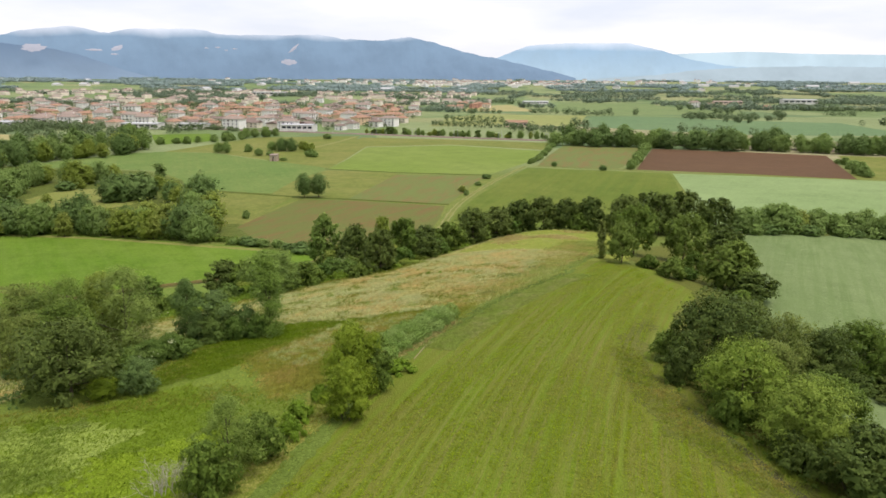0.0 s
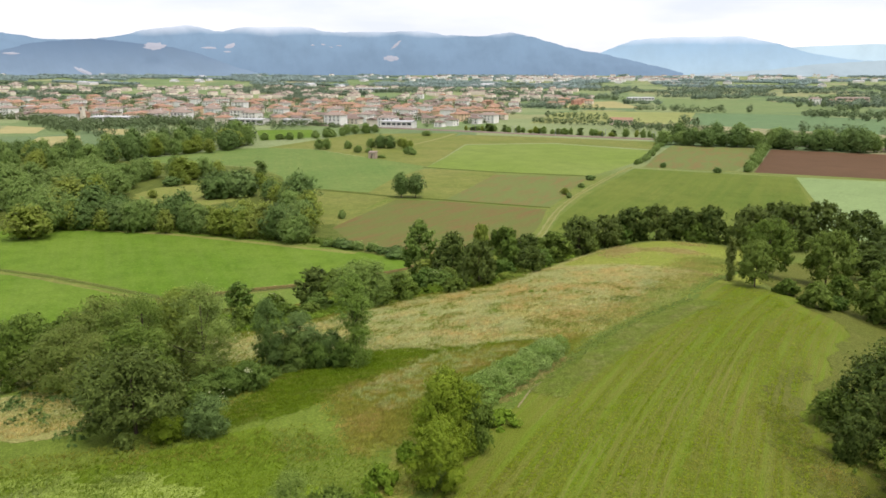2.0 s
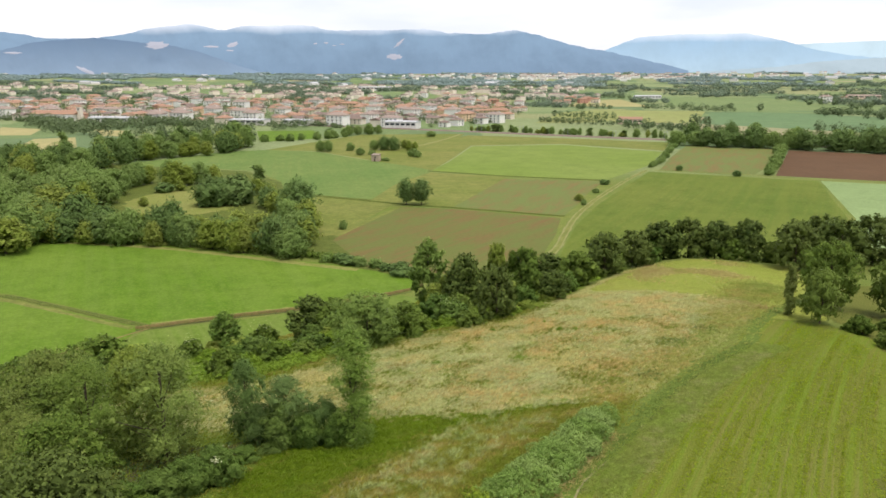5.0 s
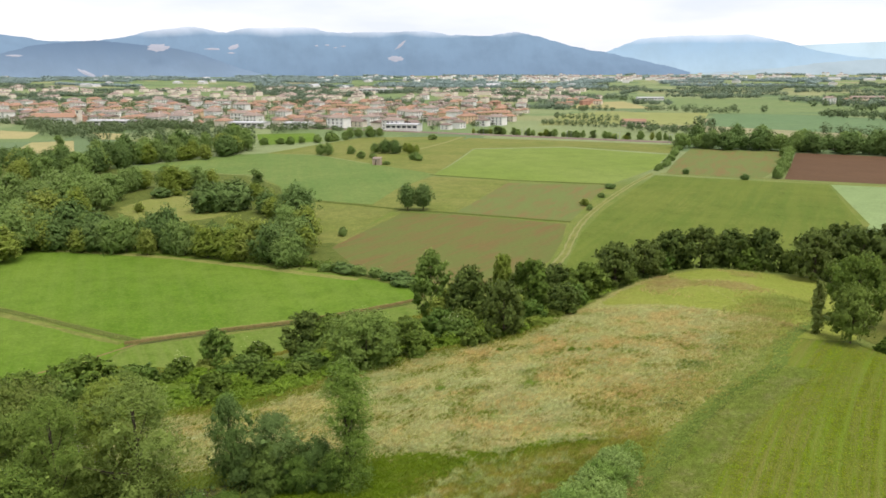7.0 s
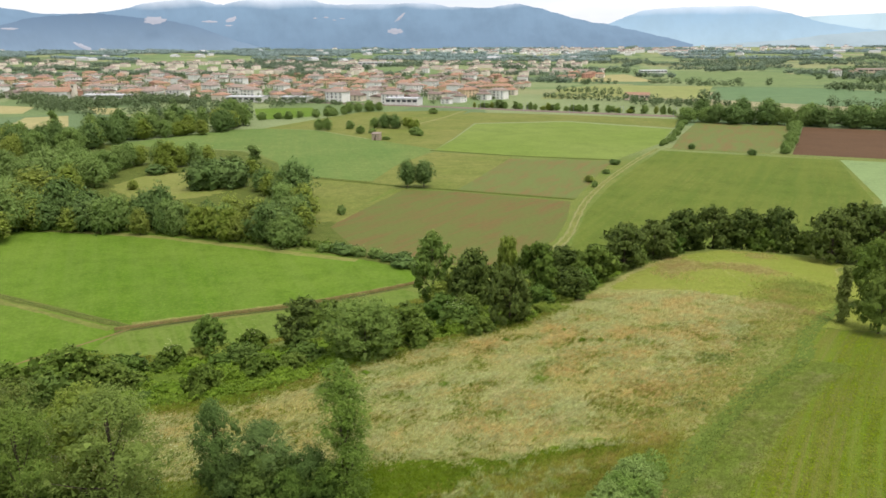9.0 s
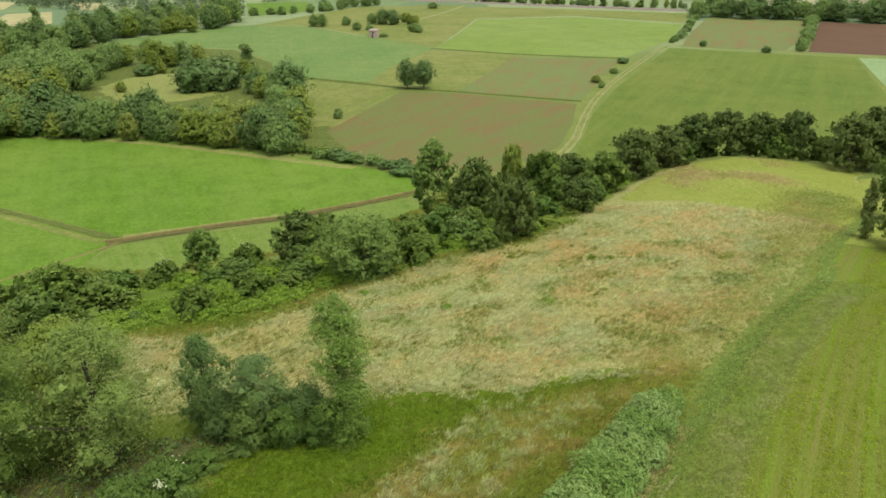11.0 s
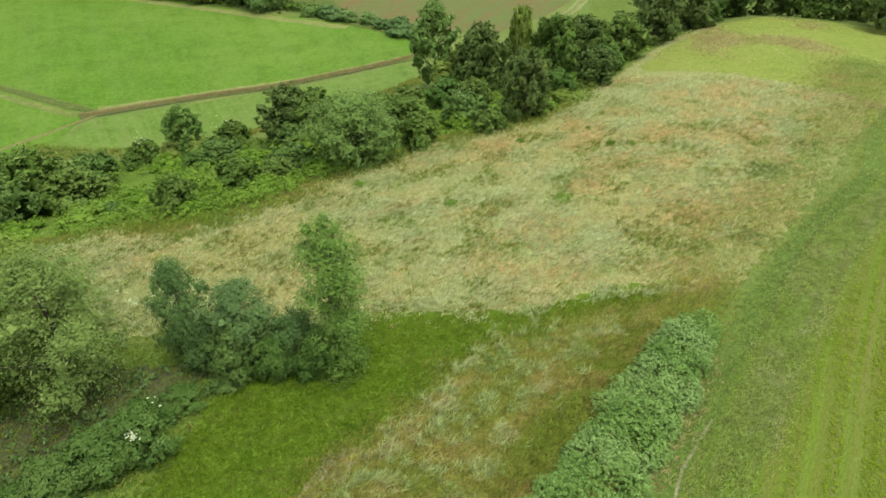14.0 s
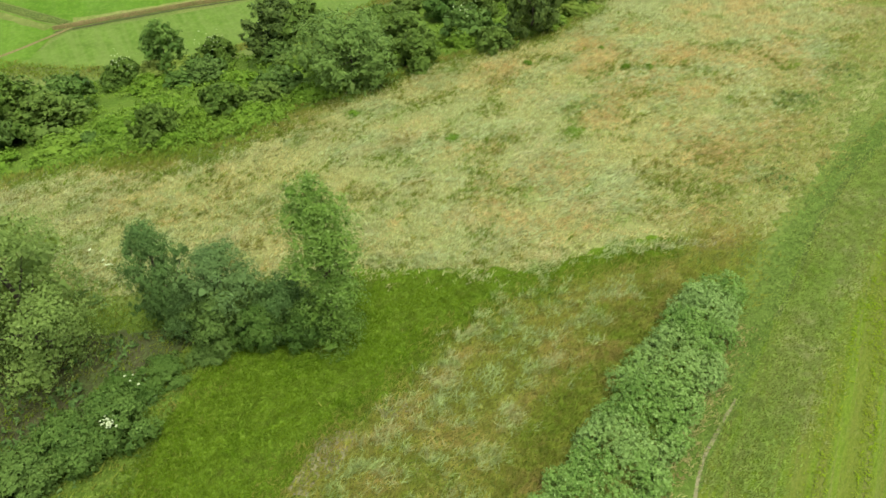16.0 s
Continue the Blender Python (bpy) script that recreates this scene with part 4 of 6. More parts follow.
Kind("v_shrub", "hazel_shrub", "bushy mid-green hazel behind the meadow", "shrub", 47, "shrub", 5, 6.5, 3200, 0.25, L_elder, "shrubs round the meadow")
Kind("v_lightshrub", "acacia_shrub", "fresh light-green shrub in the ditch", "shrub", 48, "shrub", 5.5, 6, 3200, 0.25, L_light, "shrubs round the meadow")
Kind("v_lawn_oak", "oak_tree", "green oak with a clear trunk on grass", "tree", 50, "lawn", 11, 12, 5600, 0.28, L_mid, "trees round the meadow")
Kind("v_poplar", "poplar_tree", "narrow young poplar at the field's end", "tree", 49, "column", 13, 4.6, 4200, 0.22, L_grey, "trees round the meadow")
# kinds on the plain
Kind("m_oak", "oak_tree", "dark green oak on the plain", "tree", 31, "round", 11, 11, 3200, 0.36, L_plain_dark, "trees on the plain")
Kind("m_lawn", "oak_tree", "dark round-crowned oak with a clear trunk", "tree", 38, "lawn", 12, 10, 4200, 0.36, L_plain_dark, "trees on the plain")
Kind("m_maple", "maple_tree", "mid-green maple in a hedgerow", "tree", 32, "round", 11, 11, 3200, 0.36, L_plain, "trees on the plain")
Kind("m_light", "robinia_tree", "light green robinia in the wood", "tree", 33, "tall", 13, 10, 3200, 0.36, L_light, "trees on the plain")
Kind("m_willow", "willow_tree", "pale green willow in the wood", "tree", 34, "willow", 11, 11, 3200, 0.36, L_plain, "trees on the plain")
Kind("m_poplar", "poplar_tree", "tall narrow poplar on the plain", "tree", 35, "column", 16, 5, 2400, 0.36, L_plain, "trees on the plain")
Kind("m_bush", "hedge_shrub", "rounded green shrub between fields", "shrub", 36, "shrub", 4, 5, 900, 0.34, L_plain, "shrubs on the plain")
Kind("m_dark", "hedge_shrub", "dark rounded shrub between fields", "shrub", 37, "shrub", 4, 5, 900, 0.34, L_plain_dark, "shrubs on the plain")

# usual size of the plain's trees against the kinds built above
for key, wide, high in (("m_oak", 1.1, 0.98), ("m_maple", 0.9, 0.86), ("m_light", 1.0, 0.75), ("m_willow", 0.96, 0.95), ("m_poplar", 1.1, 0.9), ("m_bush", 0.94, 0.88), ("m_dark", 1.15, 0.8)):
    KINDS[key].w, KINDS[key].h = KINDS[key].w / wide, KINDS[key].h / high

rng = np.random.default_rng(5)


def grow(rows):
    """Rows of kind, x, y, height, width."""
    for key, x, y, h, w, *more in rows:
        KINDS[key].put(x, y, h, w, rng.uniform(0, 360), *more)


def along(line, gap, keys, h, w, off=1.0):
    """Trees along a line, unevenly spaced."""
    p = np.array(line, float)
    d = np.r_[0, np.cumsum(np.hypot(*np.diff(p, axis=0).T))]
    s = 0.0
    while s <= d[-1]:
        x, y = np.interp(s, d, p[:, 0]) + rng.normal(0, off), np.interp(s, d, p[:, 1]) + rng.normal(0, off)
        k = rng.uniform(0.75, 1.25)
        KINDS[keys[rng.integers(len(keys))]].put(x, y, rng.uniform(*h) * k ** 0.5, rng.uniform(*w) * k, rng.uniform(0, 360))
        s += gap * rng.uniform(0.7, 1.3)


# the group beside the mown path
grow([("poplar", -12.8, 99.2, 12.6, 4.9, "", (0, -7)), ("g_shrub", -16.3, 100.2, 4.8, 5.0), ("g_light", -20.2, 98.9, 5.2, 4.6), ("g_dark", -20.6, 100.4, 7.6, 5.8), ("g_dark", -24.9, 100.8, 9.8, 4.4), ("g_shrub", -23.2, 100.2, 4.8, 4.4),
      ("g_light", -14.4, 98.6, 3.4, 3.2), ("g_robinia", -32.4, 97.0, 12.8, 11.4), ("g_robinia", -39.0, 94.6, 12.4, 9.0), ("robinia", -37, 101, 12.0, 9), ("g_grey", -50.5, 106.5, 11.6, 13.5), ("g_grey", -50.5, 96.0, 8.6, 12.0),
      ("oak", -31.6, 76.6, 9.4, 11.5), ("ash", -33.5, 81.5, 11.0, 8.5), ("g_grey", -41.5, 88.5, 8.6, 8.0), ("ash", -43.5, 97, 10.5, 8), ("maple", -60, 102.5, 10.5, 10), ("oak", -68, 106, 10, 12),
      ("lightshrub", -27.2, 74.2, 2.7, 3.4), ("g_shrub", -23.6, 75.6, 4.4, 5.0), ("shrub", -26.2, 78.2, 4.2, 5.0), ("elder", -24.4, 90.6, 3.6, 5.0), ("elder", -26.4, 88.8, 3.4, 5.2),
      ("elder", -28.2, 86.4, 3.2, 5.2), ("elder", -30.2, 84.2, 3.0, 5.0), ("elder", -25.2, 93.2, 2.0, 4.0), ("elder", -23.4, 95.4, 1.5, 3.4), ("elder", -21.0, 97.2, 1.2, 3.0), ("elder", -17.8, 98.6, 3.6, 4.0), ("darkshrub", -72, 105, 7, 9), ("maple", -78, 112, 9, 11)])
# foreground
grow([("lightshrub", 0.5, 65.4, 6.2, 5.4), ("lightshrub", 0.9, 72.4, 8.2, 6.6), ("shrub", 2.6, 73.2, 6.4, 5.4), ("g_robinia", -8.8, 53.8, 7.4, 6.2, "loose grey-green sapling at the field's edge"), ("shrub", -9.6, 50, 5.2, 4.6), ("shrub", -6.6, 57.0, 4.4, 4.4), ("low", -4.6, 61.2, 1.8, 2.8),
      ("low", -4.4, 65.5, 2.0, 3.4), ("low", -2.4, 70.5, 1.8, 3), ("low", 6.0, 79, 1.6, 4)])
# the hedge on the field's right and the clump at its end
grow([("oak", 46.5, 80.5, 10.2, 12.4), ("oak", 52.5, 85, 8.6, 9.6), ("darkshrub", 39.8, 75.6, 4.6, 5.0), ("shrub", 42, 83, 4.2, 5.6), ("h_fresh", 43.8, 68.2, 8.4, 10.2), ("h_round", 49, 72, 7.4, 8.6), ("shrub", 41.2, 65.0, 4.0, 4.4),
      ("h_fresh", 46.0, 59.4, 8.2, 9.8), ("maple", 51, 64, 7.0, 8.0), ("darkshrub", 43.6, 57.2, 3.6, 5.0), ("darkshrub", 47.5, 52.0, 7.0, 9.2), ("maple", 53.5, 54, 6.0, 7.5), ("shrub", 52.5, 47, 4.8, 6.6),
      ("g_grey", 57.4, 83.0, 8.2, 8.0), ("oak2", 62.5, 82.6, 7.6, 8.0), ("maple", 68.6, 84.6, 9.6, 8.8), ("oak2", 74, 86.5, 8.7, 9.4), ("maple", 80, 89, 8.9, 10.2), ("maple", 87, 91.6, 8.5, 10.4), ("oak2", 95, 93.5, 8.5, 10.4), ("maple", 105, 94.5, 8.5, 10.8),
      ("darkshrub", 59, 80.4, 3.4, 6), ("darkshrub", 64.5, 79.6, 3.4, 6.4), ("darkshrub", 70.5, 82, 3.4, 6.4), ("darkshrub", 76, 84.6, 3.2, 6.4), ("shrub", 84, 88, 3.2, 6.4), ("v_darkshrub", 57, 97, 3.4, 5.6), ("v_darkshrub", 62.5, 107, 3.4, 5.4),
      ("v_darkshrub", 68, 117, 3.6, 5.4), ("v_maple", 74, 133.5, 10.4, 11.0), ("v_oak2", 75.4, 126.4, 5.9, 9.2), ("v_maple", 81, 143, 7.2, 8.0),
      ("v_lawn_oak", 55, 145.2, 9.4, 7.2), ("v_poplar", 51.6, 149.4, 9.0, 2.4), ("v_lawn_oak", 63, 161, 12.6, 9.8), ("v_lawn_oak", 74.2, 158.5, 12.4, 9.8), ("v_oak", 86.5, 207, 13.0, 14.5), ("v_oak", 76, 207, 12.6, 12.5),
      ("v_oak", 103.5, 205.5, 10.8, 11.6), ("v_oak2", 95, 181.5, 6.6, 9.6), ("v_oak2", 88, 168, 7.6, 9.0), ("v_maple", 87, 157, 6.6, 8.0), ("v_darkshrub", 59.9, 142.6, 3.0, 4.6), ("v_darkshrub", 62, 134.5, 4.2, 5.8), ("v_darkshrub", 73.5, 150.5, 4.4, 5.6),
      ("v_shrub", 66.4, 137, 2.6, 4.0), ("v_darkshrub", 67.5, 147, 3.0, 4.5)])
# the overgrown ditch behind the meadow
grow([("willow", -19.3, 145.5, 9.8, 13.4), ("v_oak2", -34, 164, 9.2, 9.7), ("v_maple", -29, 163, 8, 8.2), ("v_ash", -51.2, 163.5, 9.0, 6.6), ("v_darkshrub", -43.6, 165, 4.8, 6.1), ("v_darkshrub", -58, 163, 4.2, 6.6),
      ("v_ash", -12.4, 187.4, 16.4, 9.2), ("v_oak2", -4, 178, 12, 9.7), ("v_oak", 2.8, 158.5, 10.4, 8.7), ("v_maple", 9, 178.5, 11.4, 9.2), ("v_lightshrub", 3.0, 188, 12.5, 5.0), ("v_lightshrub", -7.4, 183, 8.2, 4.4), ("v_oak", 29, 201, 10.8, 11.2), ("v_darkshrub", -40.6, 135, 4.6, 5.6),
      ("v_darkshrub", -34.6, 142, 3.8, 6.6), ("v_maple", -66, 143, 9.6, 13.2), ("v_shrub", -61, 151.5, 5.6, 9.2), ("v_maple", -75, 140, 9, 12.2), ("v_shrub", -29, 146, 3.6, 6.1), ("v_lightshrub", -22, 152, 4.6, 7.1),
      ("v_darkshrub", -12, 150, 4.4, 6.6), ("v_maple", -14, 158, 5.4, 8.2), ("v_shrub", -6, 160, 4.6, 7.1), ("v_darkshrub", -2, 153.5, 3.2, 5.1), ("v_shrub", 8, 168, 4.5, 6.1), ("v_oak2", 14.5, 173, 6.4, 7.1), ("v_lightshrub", -9, 181, 6, 7.1),
      ("v_maple", 21, 189, 8, 9.2), ("v_shrub", 17.5, 182, 4.6, 6.6), ("v_darkshrub", -20, 170, 4.2, 7.1), ("v_shrub", -44, 159, 3.2, 7.1), ("low", -52, 158, 2, 7), ("low", -36, 152, 2, 7), ("low", -27, 156, 2.2, 8),
      ("low", -45, 146, 1.6, 7), ("low", -38, 133.5, 1.2, 5), ("low", -30, 139, 1.4, 6), ("low", -24, 143.5, 1.6, 6), ("low", -53, 136, 1.5, 8), ("low", -61, 132, 1.5, 8), ("low", -48, 140, 1.4, 7),
      ("low", -14, 153, 1.6, 6), ("v_shrub", -84, 148, 6, 10.2), ("low", -70, 134, 1.6, 8), ("v_oak2", 15, 196, 8, 9.2), ("v_shrub", 24, 206, 6, 8.2)])
along([(-60, 158), (-50, 160), (-40, 157), (-30, 158), (-20, 160)], 5.5, ["v_darkshrub", "v_shrub", "v_lightshrub"], (2.2, 3.8), (4.5, 6.5), 2.0)
along([(-48, 138), (-36, 140), (-26, 147), (-14, 153), (-4, 158), (6, 162), (12, 172)], 5.6, ["v_darkshrub", "v_shrub", "low", "v_lightshrub"], (1.5, 2.8), (4, 5.5), 1.2)
along([(-18, 176), (-8, 172), (2, 172), (12, 186), (20, 196)], 6, ["v_darkshrub", "v_maple", "v_shrub", "v_lightshrub"], (3.5, 6), (5, 7), 2.0)
along([(-80, 146), (-72, 150), (-66, 138), (-58, 146)], 5, ["v_shrub", "v_maple"], (4, 7), (7, 10), 2.0)
# the row beyond the brow
grow([("v_oak", 37.5, 211, 9.6, 11.2), ("v_oak2", 46, 219, 10.6, 11.2), ("v_oak", 54, 221, 11, 11.2), ("v_oak2", 61, 221, 10.4, 10.2), ("v_oak", 69, 220.5, 11.6, 11.7), ("v_oak", 88, 219, 12.6, 13.2), ("v_oak", 98, 214, 12.4, 13.2),
      ("v_darkshrub", 32, 208, 6, 8.2), ("v_shrub", 42, 216, 6, 8.2), ("v_darkshrub", 76, 219, 6, 7.1), ("v_darkshrub", 65, 219, 6, 8.2)])
along([(108, 203), (128, 205), (150, 209), (172, 215), (230, 226), (300, 238)], 5.5, ["m_maple", "m_willow", "m_light", "m_maple"], (7, 10), (8, 11), 1.2)
along([(106, 200), (128, 202), (150, 206), (200, 218)], 6, ["m_bush", "m_dark"], (3, 4.5), (5, 7), 0.8)

# the wood on the plain
along([(-156, 268), (-105, 266), (-78, 256), (-54, 250)], 4.6, ["m_maple", "m_oak", "m_light", "m_maple", "m_light"], (10, 14), (8, 10.5), 1.8)
along([(-154, 276), (-105, 274), (-72, 266), (-58, 270)], 6.5, ["m_maple", "m_oak", "m_light"], (12, 16), (10, 13), 2.5)
along([(-50, 247), (-36, 241.5), (-27, 236), (-17, 228)], 4.0, ["m_dark", "m_bush"], (2.5, 4), (5, 6), 0.8)
along([(-62, 275), (-72, 300), (-84, 325), (-100, 345)], 6, ["m_maple", "m_oak", "m_light"], (11, 16), (9, 13), 3)
along([(-110, 345), (-124, 342), (-116, 360)], 6, ["m_oak", "m_dark"], (12, 15), (12, 14), 2)
grow([("m_poplar", -118, 395, 13, 7), ("m_light", -112, 372, 11, 9), ("m_light", -152, 338, 6, 6), ("m_dark", -160, 376, 6, 9), ("m_light", -154, 381, 7, 6)])
along([(-160, 262), (-168, 285), (-180, 310), (-178, 335), (-205, 330), (-215, 300), (-200, 280), (-240, 300), (-260, 330)], 7, ["m_willow", "m_light", "m_willow", "m_maple"], (13, 19), (13, 18), 5)
along([(-175, 345), (-190, 370), (-170, 395), (-150, 405), (-215, 372), (-235, 350), (-255, 380)], 8.5, ["m_maple", "m_willow", "m_light"], (11, 17), (11, 14), 5)
along([(-263, 408), (-245, 430), (-238, 480), (-222, 522), (-196, 562), (-188, 600)], 7, ["m_maple", "m_light", "m_oak"], (13, 20), (11, 16), 4)
along([(-280, 430), (-262, 470), (-250, 505), (-228, 545), (-212, 580), (-205, 610)], 8, ["m_maple", "m_light", "m_oak"], (16, 23), (12, 17), 5)
along([(-330, 490), (-300, 488), (-283, 493)], 6, ["m_oak"], (10, 13), (9, 12), 2)
grow([("m_poplar", -296, 520, 20, 6)])

# single trees on the plain
grow([("m_lawn", -36.2, 347.6, 12.0, 8.6), ("m_lawn", -29.4, 347.8, 11.9, 9.2), ("m_maple", -120, 566, 10.5, 9), ("m_maple", -126, 567, 10, 9), ("m_bush", -105, 574, 7, 7), ("m_maple", -92, 546, 6.5, 8), ("m_maple", -88, 582, 9, 9),
      ("m_oak", -80, 580, 11.5, 11), ("m_oak", -72, 579, 11, 10), ("m_light", -66, 592, 10, 6), ("m_light", -61, 579, 11, 7), ("m_light", -56, 575, 10, 7), ("m_bush", -53, 540, 6, 9), ("m_bush", -50, 534, 5, 7), ("m_bush", -84, 548, 4, 6),
      ("m_bush", -69, 511, 2.6, 6), ("m_maple", -54, 700, 6, 11), ("m_bush", -54, 295, 3.9, 3.6), ("m_dark", 114, 472, 4.2, 3.6), ("m_dark", 140.6, 450, 4.2, 4.6), ("m_dark", 61, 414, 3.4, 5), ("m_light", 42, 363, 4.6, 5), ("m_bush", 43, 352, 3, 3),
      ("m_bush", 53, 386, 2.6, 4)])
along([(230, 616), (200, 548), (178, 495), (158, 449)], 7, ["m_bush", "m_bush", "m_maple"], (5, 7.5), (5, 7), 1.2)
along([(158, 661), (134, 580), (114, 522), (100, 482)], 8, ["m_bush", "m_willow"], (3, 4.5), (4, 5.5), 1.2)
along([(156, 632), (186, 617), (217, 608), (260, 590), (310, 568), (400, 530)], 9, ["m_oak", "m_maple", "m_oak"], (13, 19), (13, 18), 3)
along([(170, 655), (230, 628), (330, 580), (440, 525)], 11, ["m_oak", "m_maple"], (14, 20), (13, 18), 4)
along([(322, 479), (303, 438), (287, 405)], 8, ["m_bush", "m_maple"], (5, 8), (7, 9), 2)
along([(-20, 770), (5, 757), (68, 730), (157, 692), (200, 668)], 5.5, ["m_bush", "m_light", "m_poplar", "m_maple"], (5, 10), (5, 8), 2)
along([(-150, 690), (-120, 722), (-100, 735)], 9, ["m_maple", "m_oak"], (8, 12), (10, 12), 3)
along([(-190, 640), (-150, 668), (-128, 700)], 10, ["m_bush", "m_maple"], (5, 8), (7, 9), 3)


# ---------------------------------------------------------------- brambles, undergrowth and grasses
def bramble_hedge():
    g = np.random.default_rng(71)
    blobs = []
    for s in np.linspace(0, 1, 34):
        half = 2.0 - 0.4 * s + 0.25 * noise.noise((s * 6, 1.5, 0))
        for k in (-1, -0.35, 0.35, 1):
            x = 2.65 + 11.2 * s + k * half * 0.86 + g.normal(0, 0.25)
            y = 84.55 + 18.8 * s - k * half * 0.51 + g.normal(0, 0.3)
            r = g.uniform(0.6, 1.05)
            high = (1.35 if abs(k) < 0.5 else 0.75) + 0.35 * noise.noise((s * 9, k, 3.0)) + g.normal(0, 0.15)
            blobs.append(((x, y, gz(x, y) + high), (r, r, r * 0.95)))
            if abs(k) == 1:
                blobs.append(((x, y, gz(x, y) + 0.2), (r * 0.85, r * 0.85, r * 0.6)))
    root = empty_thing("bramble_hedge", "dense grey-green bramble hedge beside the tractor track", "hedge")
    root.matrix_basis = pose(6.9, 93.4, gz(6.9, 93.4))
    back = np.array((6.9, 93.4, gz(6.9, 93.4)))
    for k in range(0, len(blobs), 24):
        v, q, soft = leaf_arrays(g, blobs[k:k + 24], 110000 * len(blobs[k:k + 24]) // len(blobs), 0.082, 10, -99, 0.15, 0.0, 0.5, 1.2)
        part("bush", mesh_of("bush", v - back, (), q, L_bramble, soft), root)


bramble_hedge()


def scatter(g, poly, count):
    xs, ys = np.array(poly).T
    x, y = g.uniform(xs.min(), xs.max(), count * 4), g.uniform(ys.min(), ys.max(), count * 4)
    ok = inside(poly, x, y)
    return x[ok][:count], y[ok][:count]


def undergrowth(name, poly, mounds, leaves, size, height, material, label, seed):
    """Nettles and tangle: leaves over many low mounds, in one mass."""
    g = np.random.default_rng(seed)
    x, y = scatter(g, poly, mounds)
    r = g.uniform(0.7, 1.7, len(x))
    z = ground_z(x, y)
    blobs = [((a, b, c + 0.1), (d, d, height * g.uniform(0.4, 1.2))) for a, b, c, d in zip(x, y, z, r)]
    v, q, soft = leaf_arrays(g, blobs, leaves, size, 12, -99, 0.3, 0.0)
    tagged(new(name, mesh_of(name, v, (), q, material, soft)), label, "undergrowth", kind="stuff")


VALLEY = [(-84, 128), (-62, 128), (-48, 131), (-38, 131), (-30, 136), (-22, 142), (-10, 151), (4, 156.5), (13, 168), (20, 182), (30, 202), (22, 208), (10, 196), (-6, 196), (-16, 190), (-22, 178), (-32, 170), (-48, 167), (-62, 166), (-84, 156)]
patch("ditch_ground", VALLEY, M_under, 0.12, 3.0, "overgrown green ditch bottom behind the meadow", "ground", 0.8, 1)
undergrowth("nettles", VALLEY, 1000, 70000, 0.2, 0.75, L_nettle, "nettles and brambles filling the ditch", 81)
undergrowth("nettle_bank", [(-50, 133), (-38, 130), (-30, 132), (-22, 141), (-16, 146), (-20, 149), (-30, 141), (-40, 137)], 160, 14000, 0.19, 0.9, L_nettle, "bright green nettle bank beside the meadow", 86)
for k, (x, y, a, b) in enumerate(((28.4, 133.0, 3.0, 1.9), (22.2, 118.8, 2.0, 1.8), (35, 140, 2.6, 1.4))):
    undergrowth("meadow_weeds", [(x + a * math.cos(q), y + b * math.sin(q)) for q in np.linspace(0, 6.28, 13)[:-1]], int(4 * a * b), int(230 * a * b), 0.10, 0.26, L_elder, "dark green weed patch in the meadow", 87 + k)
undergrowth("hedge_undergrowth", [(43, 54), (40, 63), (38.5, 72), (39, 82), (46, 92), (66, 118), (74, 136), (60, 140), (66, 150), (84, 150), (80, 130), (60, 100), (56, 80), (56, 54)], 300, 20000, 0.18, 0.6, L_mid,
            "tangled undergrowth beneath the hedge trees", 82)
undergrowth("grove_undergrowth", [(-16, 98.5), (-20, 98), (-24, 92), (-26, 86), (-30, 84), (-36, 74), (-46, 78), (-64, 96), (-52, 106), (-36, 104), (-16, 103)], 170, 12000, 0.18, 0.5, L_elm,
            "weeds and undergrowth beneath the grove", 83)
undergrowth("brow_undergrowth", [(24, 204), (34, 208), (48, 216.5), (62, 217.5), (80, 216), (100, 210), (104, 217), (84, 226), (40, 224)], 220, 9000, 0.26, 0.9, L_oak, "dark undergrowth beneath the tree row", 84)
undergrowth("wood_undergrowth", [(-158, 265), (-117, 268), (-84, 258.5), (-54, 247), (-36, 241), (-40, 247), (-56, 256), (-84, 268), (-150, 276)], 320, 6000, 0.55, 1.6, L_mid, "bushy undergrowth along the wood's edge", 85)


def blade_mat(name, a, b, c, d, drift=0.16):
    """Grass blades: colour drifts in broad and small patches, each blade a little different."""
    m, nt, bs = node_mat(name, 0.85)
    g = nt.nodes.new("ShaderNodeNewGeometry")
    at = g.outputs["Position"]
    k = mix_col(nt, span(nt, noise_of(nt, at, 0.045, 4, 0.6), 0.45, 0.55), a, b)
    k = mix_col(nt, span(nt, noise_of(nt, turned(nt, at, 35, 1.0, 0.6), drift, 5, 0.7), 0.49, 0.60, 0, 0.8), k, c)
    k = mix_col(nt, span(nt, noise_of(nt, at, 0.21, 5, 0.75), 0.55, 0.62, 0, 0.85), k, d)
    k = mix_col(nt, span(nt, noise_of(nt, at, 1.1, 3, 0.6), 0.44, 0.60, 0, 0.5), k, tuple(0.5 * v for v in b))
    k = mix_col(nt, span(nt, noise_of(nt, at, 2.4, 2, 0.5), 0.52, 0.62, 0, 0.5), k, tuple(min(0.75, 1.35 * v) for v in a))
    k = mix_col(nt, span(nt, g.outputs["Random Per Island"], 0, 1, 0, 0.4), k, tuple(0.6 * v for v in b))
    nt.links.new(k, bs.inputs["Base Color"])
    t = nt.nodes.new("ShaderNodeBsdfTranslucent")
    nt.links.new(k, t.inputs[0])
    mx = nt.nodes.new("ShaderNodeMixShader")
    mx.inputs[0].default_value = 0.35
    nt.links.new(bs.outputs[0], mx.inputs[1])
    nt.links.new(t.outputs[0], mx.inputs[2])
    nt.links.new(mx.outputs[0], nt.nodes["Material Output"].inputs[0])
    return m


